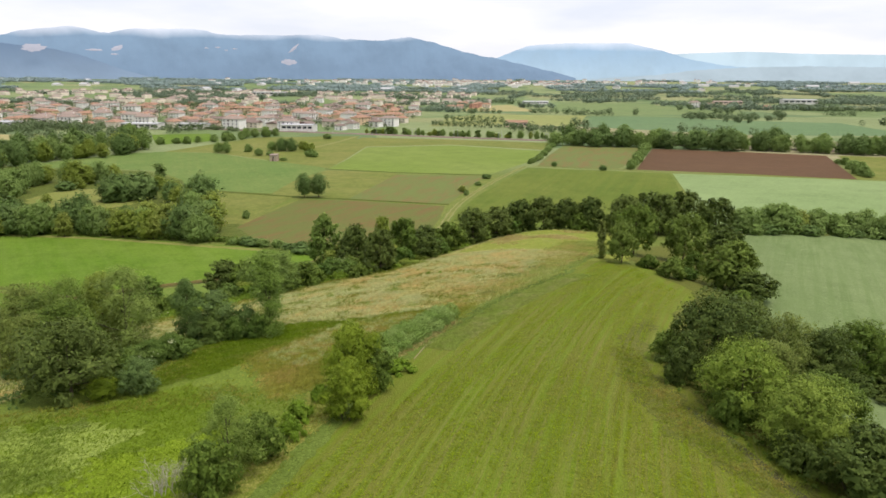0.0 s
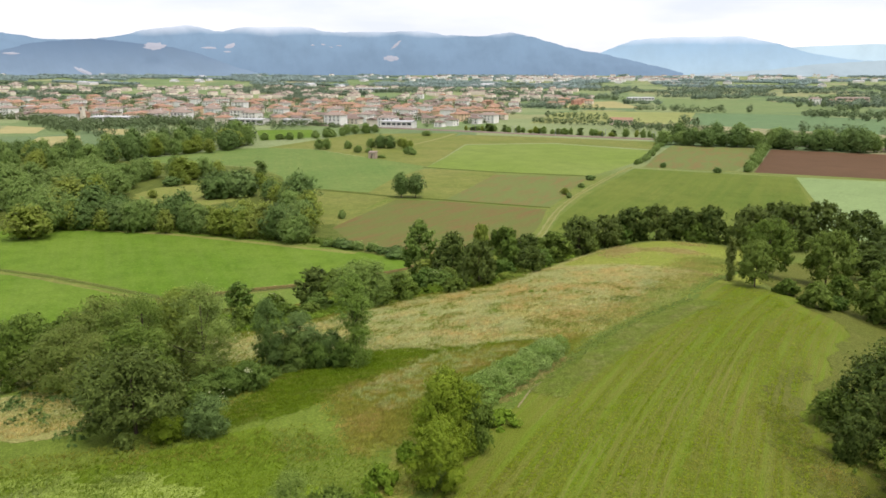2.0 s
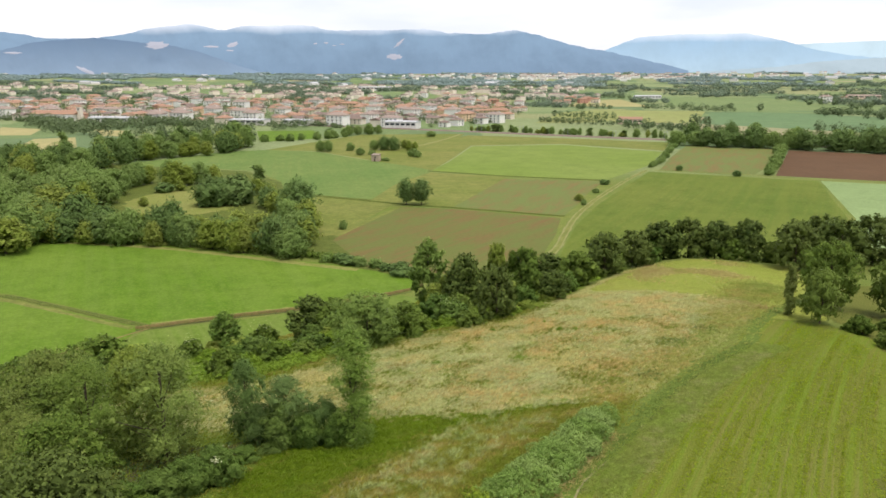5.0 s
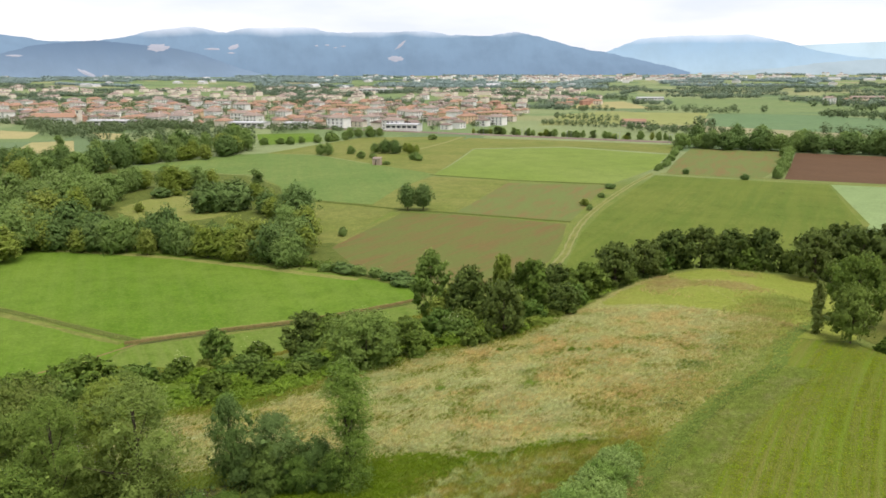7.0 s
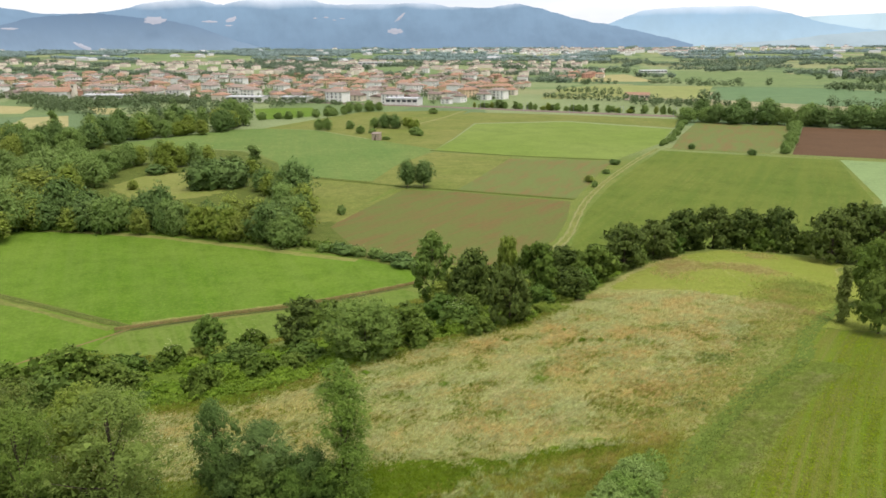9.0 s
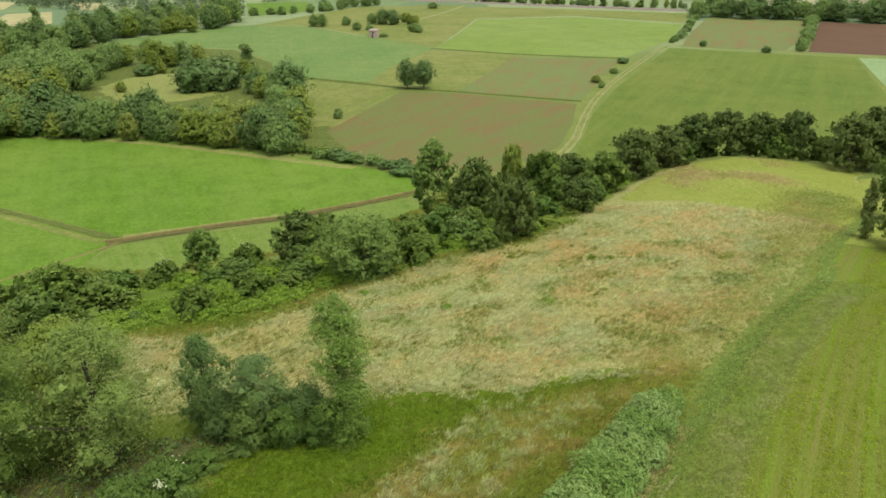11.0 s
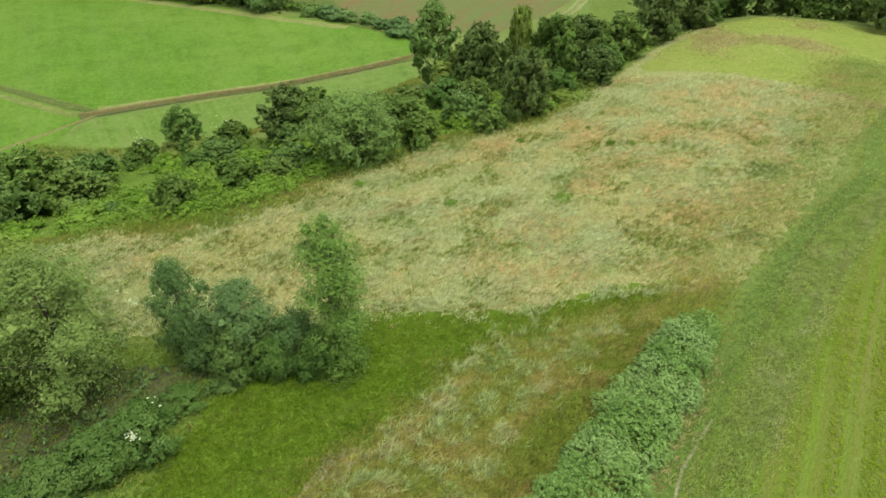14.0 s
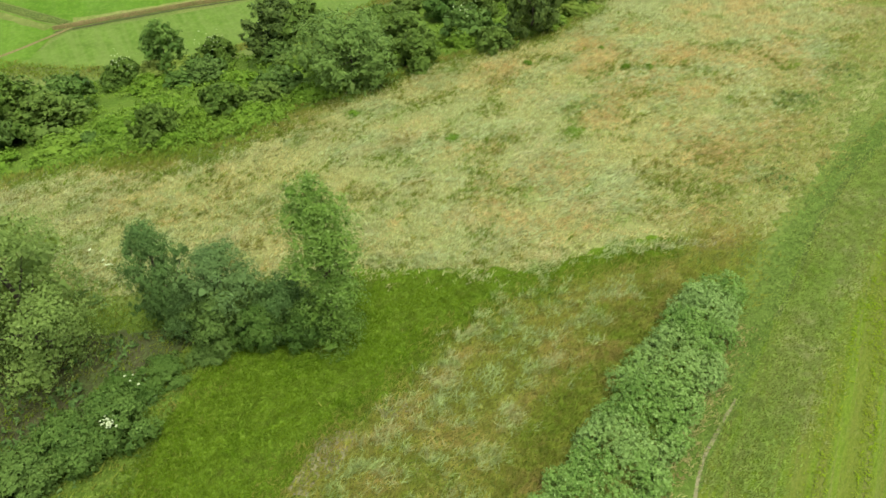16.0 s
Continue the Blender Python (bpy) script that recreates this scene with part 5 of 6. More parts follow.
def grasses(name, poly, count, high, wide, blades, material, label, category, seed, wind=(0.45, 0.1), clump=0.0, rows=0.0, feather=0.4):
    """Tufts of thin blades bent by the wind, in one mass."""
    g = np.random.default_rng(seed)
    x, y = scatter(g, poly, count)
    x, y = x + g.normal(0, feather, len(x)), y + g.normal(0, feather, len(x))
    if clump:
        keep = g.uniform(-0.1, 0.45, len(x)) < np.array([noise.noise((a * clump, b * clump, seed)) for a, b in zip(x, y)])
        x, y = x[keep], y[keep]
    if rows:
        v = y - 50
        edge = 0.33 * v + 0.0018 * v * v
        u = x - edge
        k = np.round(u / rows)
        dense = np.array([noise.noise((float(a) * 0.83, float(b) * 0.05, 2.0)) for a, b in zip(k, y)])
        keep = g.uniform(-0.4, 0.45, len(x)) < dense
        x, y = (k * rows + edge + g.normal(0, 0.09, len(x)))[keep], y[keep]
    tall = high * g.uniform(0.55, 1.3, len(x))
    x, y, tall = (np.repeat(k, blades) for k in (x, y, tall))
    n = len(x)
    spread = 0.09 if rows else 0.13
    x, y = x + g.normal(0, spread, n), y + g.normal(0, 0.13, n)
    z = ground_z(x, y) + 0.12
    a = g.uniform(0, 2 * np.pi, n)
    s = wide * g.uniform(0.6, 1.4, n)
    dx, dy = np.cos(a) * s, np.sin(a) * s
    bx, by = (g.normal(0, 0.5, n) + wind[0]) * tall, (g.normal(0, 0.5, n) + wind[1]) * tall
    base = np.stack([x, y, z], 1)
    side = np.stack([dx, dy, 0 * dx], 1)
    if rows:
        bx, by, tall = 2.2 * bx, 2.2 * by, 0.4 * tall
    tip = base + np.stack([bx, by, 0.92 * tall], 1)
    v = np.stack([base - side, base + side, tip], 1).reshape(-1, 3)
    tagged(new(name, mesh_of(name, v, (), np.arange(3 * n).reshape(-1, 3), material)), label, category, kind="stuff")


B_straw = blade_mat("straw_blades", (0.53, 0.57, 0.25), (0.60, 0.53, 0.20), (0.71, 0.51, 0.20), (0.24, 0.35, 0.06), 0.09)
B_weed = blade_mat("weed_blades", (0.21, 0.285, 0.028), (0.25, 0.28, 0.040), (0.38, 0.285, 0.08), (0.145, 0.235, 0.016))
B_rust = blade_mat("rusty_weed_blades", (0.29, 0.32, 0.045), (0.35, 0.33, 0.06), (0.50, 0.37, 0.12), (0.19, 0.28, 0.025))
B_pale = blade_mat("pale_slope_blades", (0.30, 0.39, 0.10), (0.24, 0.33, 0.05), (0.42, 0.47, 0.19), (0.17, 0.27, 0.022))
B_plume = blade_mat("pale_plumes", (0.57, 0.62, 0.29), (0.50, 0.54, 0.21), (0.69, 0.57, 0.28), (0.32, 0.42, 0.10))
B_green = blade_mat("green_blades", (0.135, 0.218, 0.008), (0.165, 0.236, 0.013), (0.21, 0.245, 0.042), (0.09, 0.16, 0.008))
B_crop = blade_mat("crop_blades", (0.190, 0.268, 0.008), (0.206, 0.262, 0.012), (0.255, 0.250, 0.05), (0.150, 0.222, 0.006))

B_margin = blade_mat("margin_blades", (0.293, 0.384, 0.075), (0.319, 0.370, 0.091), (0.429, 0.416, 0.169), (0.215, 0.319, 0.036))
B_fringe = blade_mat("fringe_blades", (0.33, 0.40, 0.10), (0.36, 0.37, 0.09), (0.50, 0.38, 0.13), (0.19, 0.29, 0.035))
B_feather = blade_mat("feathery_blades", (0.44, 0.51, 0.19), (0.40, 0.46, 0.15), (0.56, 0.50, 0.22), (0.26, 0.36, 0.07))
B_tawny = blade_mat("tawny_blades", (0.63, 0.51, 0.20), (0.68, 0.48, 0.18), (0.72, 0.55, 0.24), (0.42, 0.42, 0.11))
B_track = blade_mat("track_blades", (0.117, 0.168, 0.029), (0.132, 0.168, 0.039), (0.196, 0.185, 0.078), (0.083, 0.129, 0.018))
B_dry = blade_mat("dry_brown_blades", (0.54, 0.47, 0.19), (0.48, 0.40, 0.15), (0.44, 0.32, 0.13), (0.32, 0.37, 0.07))

FRONT = [(-80, 106), (-68, 121), (-46, 128.5), (-36, 125), (-31, 128), (-22, 139), (-10, 149.5), (4, 155), (14, 166), (26, 150), (41, 151), (24.5, 125), (16.5, 114.5), (9, 111), (-2, 106.5), (-14, 107), (-30, 105), (-46, 106), (-64, 100)]
BACK = [(14, 166), (17, 174), (24, 171), (33, 167.5), (45, 157.5), (42, 151), (26, 150)]
BROW = [(28, 188), (33, 197), (42, 207), (52, 212.5), (68, 211), (60, 203), (48, 197), (58, 192), (62, 186), (46, 180.5), (33, 183)]
grasses("meadow_grass", FRONT, 34000, 0.36, 0.034, 4, B_straw, "tall windblown straw-coloured meadow grass", "grass", 91, feather=1.3)
grasses("meadow_grass_far", BACK, 9000, 0.42, 0.05, 4, B_straw, "tall straw-coloured grass towards the brow", "grass", 92, feather=2.0)
grasses("brow_grass", BROW, 12000, 0.28, 0.055, 3, B_dry, "dry straw grass along the brow", "grass", 192, clump=0.09, feather=2.0)
grasses("meadow_tussocks", FRONT, 21000, 0.44, 0.05, 8, B_plume, "pale windblown tussocks in the meadow", "grass", 291, (0.9, -0.25), 0.16)
grasses("green_tussocks", FRONT, 16000, 0.4, 0.05, 8, B_weed, "greener tussocks in the meadow", "grass", 292, (0.7, -0.15), 0.2)
grasses("straw_band", [(16.5, 175), (24, 173), (33, 169), (45, 159), (50, 154), (47, 152.5), (43, 155.5), (32, 165.5), (23, 169.5), (16, 171.5)], 5200, 0.36, 0.055, 3, B_dry, "band of dry tan grass below the brow", "grass", 193, clump=0.2, feather=1.6)
grasses("pale_plumes", [(-4, 106.5), (4, 108), (-2, 113), (-16, 118), (-34, 121), (-40, 112), (-28, 106), (-14, 108)], 6500, 0.38, 0.03, 5, B_plume, "silvery seeding grass at the meadow's edge", "grass", 93, clump=0.35)
grasses("plume_tufts", [(3.4, 105.6), (-0.8, 103.4), (-4.9, 98.6), (-7.5, 93.6), (-9.4, 90), (-11.4, 86.6), (-9.6, 86), (-7, 88.6), (-5.2, 92.4), (-3, 97), (0.6, 101.6), (3.6, 104.4)], 2300, 0.46, 0.04, 8, B_feather, "pale feathery grass tufts among weeds", "grass", 94, clump=0.9, feather=0.6)
grasses("weeds", [(-13, 86), (-10.5, 91), (-7.5, 94), (-5.5, 98), (-0.5, 102), (6, 105.7), (12, 107), (13.5, 111), (19, 112.5), (15.5, 104), (11.5, 102), (7.5, 97), (4.5, 92), (1.8, 87), (-1, 80), (-3, 76), (-5.4, 73), (-7.4, 71), (-8.6, 73), (-9.6, 78), (-12, 83)], 16500, 0.32, 0.034, 4, B_rust,
        "rank dry weeds and rusty grass", "weeds", 95, feather=1.0)
grasses("weed_tufts", [(-11, 84), (-8, 91), (-4.5, 97), (0.5, 102), (8, 105.5), (11, 105), (6, 100), (2, 94), (-1.5, 88), (-5, 82)], 4200, 0.42, 0.04, 6, B_feather, "ragged seeding grass scattered through weeds", "grass", 314, clump=0.7)
grasses("hedge_side_grass", [(11.2, 104.6), (7.4, 98.6), (4.2, 93.4), (1.3, 88.4), (-0.7, 85), (-4, 80), (-5.4, 80.6), (-2.6, 85.4), (-0.6, 89.2), (2.2, 94.2), (5.6, 99.6), (9.6, 105)], 3600, 0.4, 0.036, 5, B_weed,
        "rank green grass between brambles and weeds", "grass", 311, feather=0.7)
grasses("tawny_grass", [(2, 109), (14, 112), (25, 126), (36, 142), (40, 150), (26, 149), (14, 160), (6, 153), (-4, 148), (2, 132), (-4, 118)], 12000, 0.42, 0.04, 6, B_tawny, "tawny dry grass in drifts through the meadow", "grass", 312, (0.8, -0.2), clump=0.14, feather=1.2)
HEDGE_DRY = [(14.4, 101), (11.6, 96.2), (8.6, 91.2), (5.2, 85.2), (6.2, 84.6), (9.6, 90.6), (12.6, 95.6), (15.2, 100.4)]
grasses("hedge_dry_grass", HEDGE_DRY, 1500, 0.2, 0.035, 5, B_dry, "trampled dry grass at the brambles' foot", "grass", 313)
grasses("verge_grass", [(-3, 80), (0, 86), (4, 86), (8, 90), (12, 97), (20, 111), (32, 129), (30, 128), (20, 113), (12, 103), (8, 92), (6, 84), (2, 74), (-1.5, 64), (-6, 52), (-11, 38), (-14, 38), (-9, 55), (-5, 66)], 5200,
        0.28, 0.032, 4, B_weed, "mixed tall grass along the verge", "grass", 96)
grasses("path_grass", [(-24, 84), (-21, 97), (-14, 100.5), (-14, 106), (-2, 106), (13.4, 110.6), (12, 107.4), (6, 106), (-1, 102.3), (-6, 98), (-11, 91), (-16, 82), (-24, 76)], 16000, 0.15, 0.032, 4, B_green,
        "short green grass on the mown path", "grass", 97)
grasses("track_grass", [(7.5, 88.2), (10.1, 92.4), (13.0, 97.3), (16.9, 104.5), (21.5, 111.9), (26.9, 119.6), (33.2, 127.2), (39.6, 133.8), (40.6, 132.1), (35.0, 126.2), (28.7, 118.8), (23.3, 111.1), (19.3, 104.6), (15.2, 97.4), (11.9, 92.5), (9.5, 88.3)], 7000, 0.07, 0.034, 4, B_track,
        "short dull grass on the tractor track", "grass", 197, feather=0.2)
grasses("crop_plants", [(50, 144), (47.6, 141.6), (40.6, 129), (34.4, 119), (28.6, 110.6), (22.8, 102), (18, 94), (12, 82), (4, 66), (-3.5, 52), (-6, 42), (42, 42), (38, 62), (36.5, 75), (38, 87), (46, 100), (58, 121), (56, 140)], 80000, 0.12, 0.05, 3, B_crop,
        "young leafy crop plants in curving rows", "crop", 98, (0.12, 0.1), 0, 0.55)
grasses("slope_straw", [(-74, 85), (-62, 94), (-54, 95), (-46, 89), (-39, 80), (-44, 76), (-60, 77)], 5000, 0.32, 0.045, 4, B_straw, "dry straw-coloured grass beside the grove", "grass", 307)
grasses("meadow_fringe", [(16, 111), (27, 121), (40, 140), (50, 156), (61, 176), (53, 178), (40, 155), (29, 139), (20, 124), (11, 113)], 16000, 0.3, 0.038, 4, B_fringe, "greener mixed grass at the meadow's edge", "grass", 198, feather=2.0)
grasses("near_slope", [(-46, 36), (-14, 38), (-6, 58), (-4, 68), (-12, 76), (-20, 74), (-36, 68), (-50, 62)], 15000, 0.17, 0.04, 3, B_green, "short green grass on the near slope", "grass", 199)
grasses("grove_grass", [(-44, 78), (-20, 80), (-19, 97), (-16, 103), (-20, 107), (-44, 107), (-60, 100)], 7000, 0.28, 0.05, 3, B_weed, "rough shaded grass inside the grove", "grass", 296)
grasses("ditch_side_grass", [(-84, 104), (-70, 120), (-46, 128), (-36, 127), (-36, 133), (-48, 132), (-62, 129), (-84, 128)], 5000, 0.35, 0.06, 3, B_weed, "rough grass beside the overgrown ditch", "grass", 297)
grasses("slope_weeds", [(-10, 70), (-24, 69), (-38, 66), (-54, 65), (-54, 69), (-38, 71), (-24, 75), (-14, 78)], 1300, 0.3, 0.045, 4, B_weed, "dry weeds along the slope's edge", "weeds", 298)
grasses("slope_grass", [(-54, 44), (-30, 46), (-23, 53), (-21, 64), (-25, 67), (-44, 66), (-64, 62)], 24000, 0.30, 0.04, 4, B_pale, "pale windblown grass on the near slope", "grass", 99, (0.8, -0.2), clump=0.12, feather=1.6)
grasses("track_verge", [(9.7, 88.3), (12.1, 92.5), (15.4, 97.4), (19.5, 104.6), (23.5, 111.1), (28.9, 118.8), (35.2, 126.2), (40.8, 132.1), (44.0, 130.5), (38.4, 124.6), (32.1, 117.2), (26.7, 109.5), (22.7, 103.0), (18.6, 95.8), (15.3, 90.9), (12.9, 86.7)], 24000, 0.17, 0.034, 4, B_margin,
        "grey-green short grass between track and crop", "grass", 301, feather=0.5)
grasses("edge_tufts", [(-12, 86), (-9.5, 91.5), (-6.5, 95), (-4.5, 98.8), (0.5, 102.4), (6, 105.4), (12, 107), (13, 109), (6, 107), (-1.4, 103.4), (-6.6, 99.2), (-8.8, 95.2), (-12, 91.4), (-15, 86)], 3000, 0.24, 0.035, 5, B_weed, "ragged grass where path and weeds meet", "grass", 302)
grasses("meadow_edge_tufts", [(-30, 104), (-14, 106), (-8, 106), (-2, 105), (4, 106.5), (10, 109), (15, 109.5), (15, 111.5), (10, 111), (4, 109.5), (-2, 108), (-8, 108.5), (-14, 108.5), (-30, 106.5)], 4000, 0.3, 0.03, 5, B_plume, "seeding grass along the mown path", "grass", 303, clump=0.3)
grasses("ditch_bank_grass", [(-44, 127), (-36, 124), (-30, 126), (-20, 138), (-8, 148), (4, 153.5), (14, 165), (12, 169), (4, 158), (-10, 152.5), (-24, 143.5), (-34, 135), (-44, 132)], 7000, 0.42, 0.05, 4, B_weed, "rank green grass between meadow and ditch", "grass", 304)
grasses("hollow_grass", [(-84, 166), (-62, 166), (-46, 170), (-30, 180), (-20, 190), (-12, 200), (-14, 206), (-28, 187), (-45, 175), (-60, 169), (-84, 171)], 5000, 0.45, 0.07, 3, B_weed, "rough grass between ditch and field", "grass", 305)
grasses("headland_weeds", [(38, 87), (37.4, 76), (39.4, 63), (43, 52), (38, 52), (34, 64), (33, 76), (35.5, 88)], 2600, 0.2, 0.035, 4, B_weed, "mixed weeds on the unsown headland", "weeds", 306)
for x, y, h, w in ((13, 143.4, 0.75, 1.3), (15.6, 143, 0.7, 1.3), (11, 150, 0.6, 1.2), (-17.6, 136, 0.6, 2), (2, 147, 0.6, 1.5), (-6, 128, 0.45, 2), (6, 128, 0.45, 2.4)):
    KINDS["low"].put(x, y, h, w, x * 37 % 360, "low green bush standing in the meadow")


def blossom(x, y, spread, n, seed, up):
    """Flat cream flower heads on a shrub."""
    g = np.random.default_rng(seed)
    bits = Bits()
    for _ in range(n):
        c = np.array((g.normal(0, spread), g.normal(0, spread), up + g.normal(0, spread * 0.7)))
        r = g.uniform(0.05, 0.11)
        ang = np.linspace(0, 2 * np.pi, 7)[:-1]
        ring = np.c_[np.cos(ang), np.sin(ang), 0 * ang] * r + c + g.normal(0, 0.02, (6, 3))
        bits.add(np.r_[ring, [c + (0, 0, r * 0.35)], [c - (0, 0, r * 0.5)]], (), [(i, (i + 1) % 6, 6) for i in range(6)] + [((i + 1) % 6, i, 7) for i in range(6)])
    ob = new("elder_blossom", bits.mesh("elder_blossom", M_flower))
    ob.matrix_basis = pose(x, y, gz(x, y))
    tagged(ob, "cream elder blossom on a green shrub", "blossom", kind="stuff")


for i, (x, y, s, n, up) in enumerate(((-24.0, 89.6, 0.24, 26, 2.7), (-24.2, 93.2, 0.2, 4, 2.4), (-57.6, 162.4, 1.0, 40, 4.0), (-43.8, 164.2, 1.0, 34, 4.5), (-21.8, 151.2, 0.9, 18, 4.2), (-5.8, 159.2, 1.0, 26, 4.3), (-23, 78, 0.8, 10, 3.6), (-30, 104, 0.6, 10, 4.5))):
    blossom(x, y, s, n, 200 + i, up)


def dead_tree(x, y, h, seed, label):
    g = np.random.default_rng(seed)
    bits = Bits()

    def limb(p, d, length, r, depth):
        q = p + d * length
        bits.tube([p, (p + q) / 2 + g.normal(0, 0.05 * length, 3), q], [r, r * 0.75, r * 0.45], 5)
        if depth:
            for _ in range(3):
                e = d * 0.8 + g.normal(0, 0.5, 3)
                limb(p + d * length * g.uniform(0.5, 1), e / np.linalg.norm(e), length * g.uniform(0.45, 0.7), r * 0.5, depth - 1)

    if h < 5:
        for _ in range(14):
            e = np.array((0, 0, 1.0)) + g.normal(0, 0.32, 3)
            limb(np.append(g.normal(0, 0.5, 2), -0.2), e / np.linalg.norm(e), h * g.uniform(0.35, 0.55), 0.028, 2)
    else:
        limb(np.array((0, 0, -0.2)), np.array((0.15, 0.0, 1.0)), h * 0.45, 0.09, 3)
    ob = new("dead_tree", bits.mesh("dead_tree", M_deadwood))
    ob.matrix_basis = pose(x, y, gz(x, y), 0, 0, seed * 40)
    tagged(ob, label, "tree")


dead_tree(-38.8, 100.6, 9.5, 3, "bleached bare dead tree among green crowns")
dead_tree(-41.5, 103, 9, 4, "bleached bare dead tree with forked limbs")
dead_tree(-13.4, 51.2, 4.2, 5, "grey leafless shrub by the near slope")
dead_tree(-12.0, 51.6, 4.6, 6, "grey leafless shrub with bare twigs")
dead_tree(77, 127, 5, 7, "bare grey branches in the hedge")
dead_tree(-24, 102.5, 8, 8, "thin bare branches above a dark tree")

# ---------------------------------------------------------------- buildings
def windows_on(root, wall, w, d, h, storeys, per, seed):
    pane = Bits().box(-0.55, 0.55, -0.03, 0.03, 0, 1.4).mesh("window", M_window)
    leaf = Bits().box(-0.185, 0.185, -0.05, 0.05, 0, 1.4).mesh("shutter", M_shutter)
    for face in (-1,):
        for s in range(storeys):
            for i in range(per):
                x, z = -w / 2 + (i + 0.5) * w / per, 1.0 + s * (h - 0.6) / storeys
                o = part("window", pane, wall)
                o.matrix_basis = pose(x, face * (d / 2 + 0.02), z)
                if face < 0 and i == 1:
                    for side in (-0.765, 0.765):
                        part("shutter", leaf, o).matrix_basis = pose(side, 0, 0)


def gable_roof(w, d, h, rise, eave, hip):
    x, y = w / 2 + eave, d / 2 + eave
    rx = x - hip
    v = [(-x, -y, h), (x, -y, h), (x, y, h), (-x, y, h), (-rx, 0, h + rise), (rx, 0, h + rise), (-x, -y, h - 0.25), (x, -y, h - 0.25), (x, y, h - 0.25), (-x, y, h - 0.25)]
    return Bits().add(v, [(0, 1, 5, 4), (2, 3, 4, 5), (6, 7, 1, 0), (7, 8, 2, 1), (8, 9, 3, 2), (9, 6, 0, 3), (9, 8, 7, 6)], [(1, 2, 5), (3, 0, 4)])


def house(w, d, h, rise, hip, wall_mat, roof_mat, storeys, per, label, category="house", chimney=True, group="village houses"):
    root = empty_thing("house", label, category, group)
    wall = part("wall", Bits().box(-w / 2, w / 2, -d / 2, d / 2, -0.3, h - 0.1).add(
        [(-w / 2, -d / 2, h - 0.1), (-w / 2, d / 2, h - 0.1), (-w / 2 + max(hip - 0.6, 0), 0, h + rise - 0.15), (w / 2, -d / 2, h - 0.1), (w / 2, d / 2, h - 0.1), (w / 2 - max(hip - 0.6, 0), 0, h + rise - 0.15)],
        (), [(0, 2, 1), (3, 4, 5)]).mesh("wall", wall_mat), root)
    roof = part("roof", gable_roof(w, d, h, rise, 0.7, hip).mesh("roof", roof_mat), root)
    if chimney:
        part("chimney", Bits().box(-0.4, 0.4, -0.35, 0.35, h + rise * 0.3, h + rise + 0.9).box(-0.5, 0.5, -0.45, 0.45, h + rise + 0.9, h + rise + 1.05).mesh("chimney", wall_mat), roof).matrix_basis = pose(w * 0.22, d * 0.12, 0)
    if per:
        windows_on(root, wall, w, d, h, storeys, per, 1)
    return root


PROTO = [
    house(15, 11, 6.6, 2.4, 4.5, M_walls[0], M_roofs[0], 2, 3, "cream rendered house under a terracotta hip roof"),
    house(18, 12, 9.2, 2.6, 5.0, M_walls[1], M_roofs[1], 3, 4, "white three-storey house with weathered tile roof"),
    house(14, 10, 6.4, 2.6, 0.0, M_walls[2], M_roofs[0], 2, 3, "pink house with a terracotta gable roof"),
    house(22, 12, 8.6, 2.6, 4.0, M_walls[3], M_roofs[0], 3, 4, "ochre apartment house under terracotta tiles"),
    house(16, 11, 6.2, 2.2, 0.0, M_walls[0], M_roofs[2], 2, 3, "cream house with a brown gable roof"),
    house(20, 13, 9.0, 2.4, 4.0, M_walls[4], M_roofs[0], 3, 3, "brick-red apartment house with terracotta roof"),
    house(12, 10, 6.0, 2.2, 4.0, M_walls[1], M_roofs[2], 2, 2, "small white villa under a brown roof"),
]
PLACED = [0] * len(PROTO)


def settle(k, x, y, turn, scale=1.0):
    m = pose(x, y, gz(x, y), 0, 0, turn) @ Matrix.Diagonal((scale, scale, scale, 1))
    if PLACED[k] == 0:
        PROTO[k].matrix_basis = m
    else:
        copy_thing(PROTO[k], m)
    PLACED[k] += 1


VILLAGE = [(-610, 900), (-440, 872), (-280, 838), (-190, 850), (-130, 815), (-60, 812), (0, 838), (30, 980), (50, 1130), (60, 1330), (-60, 1480), (-400, 1500), (-800, 1460), (-1000, 1330), (-760, 1020)]
g = np.random.default_rng(301)
taken = [(-92, 800), (-525, 893), (-445, 880), (-272, 850)]
hx, hy = scatter(g, VILLAGE, 3000)
for x, y in zip(hx, hy):
    if len(taken) > 330:
        break
    if min(math.hypot((x - a), (y - b) * 0.8) for a, b in taken) > 19 + 0.02 * (y - 800):
        taken.append((x, y))
        settle(int(g.choice(7, p=[0.20, 0.17, 0.10, 0.09, 0.26, 0.04, 0.14])), x, y, g.choice([-24, 66, -20, 70]) + g.normal(0, 6), g.uniform(0.85, 1.15))
for x, y, k in ((118, 1350, 0), (140, 1400, 2), (170, 1420, 5), (196, 1440, 0), (150, 1460, 3), (185, 1480, 5), (620, 1450, 1), (640, 1490, 6), (665, 1480, 2), (720, 1350, 2), (-150, 1650, 1), (-100, 1700, 0)):
    settle(k, x, y, -20 + k * 9)


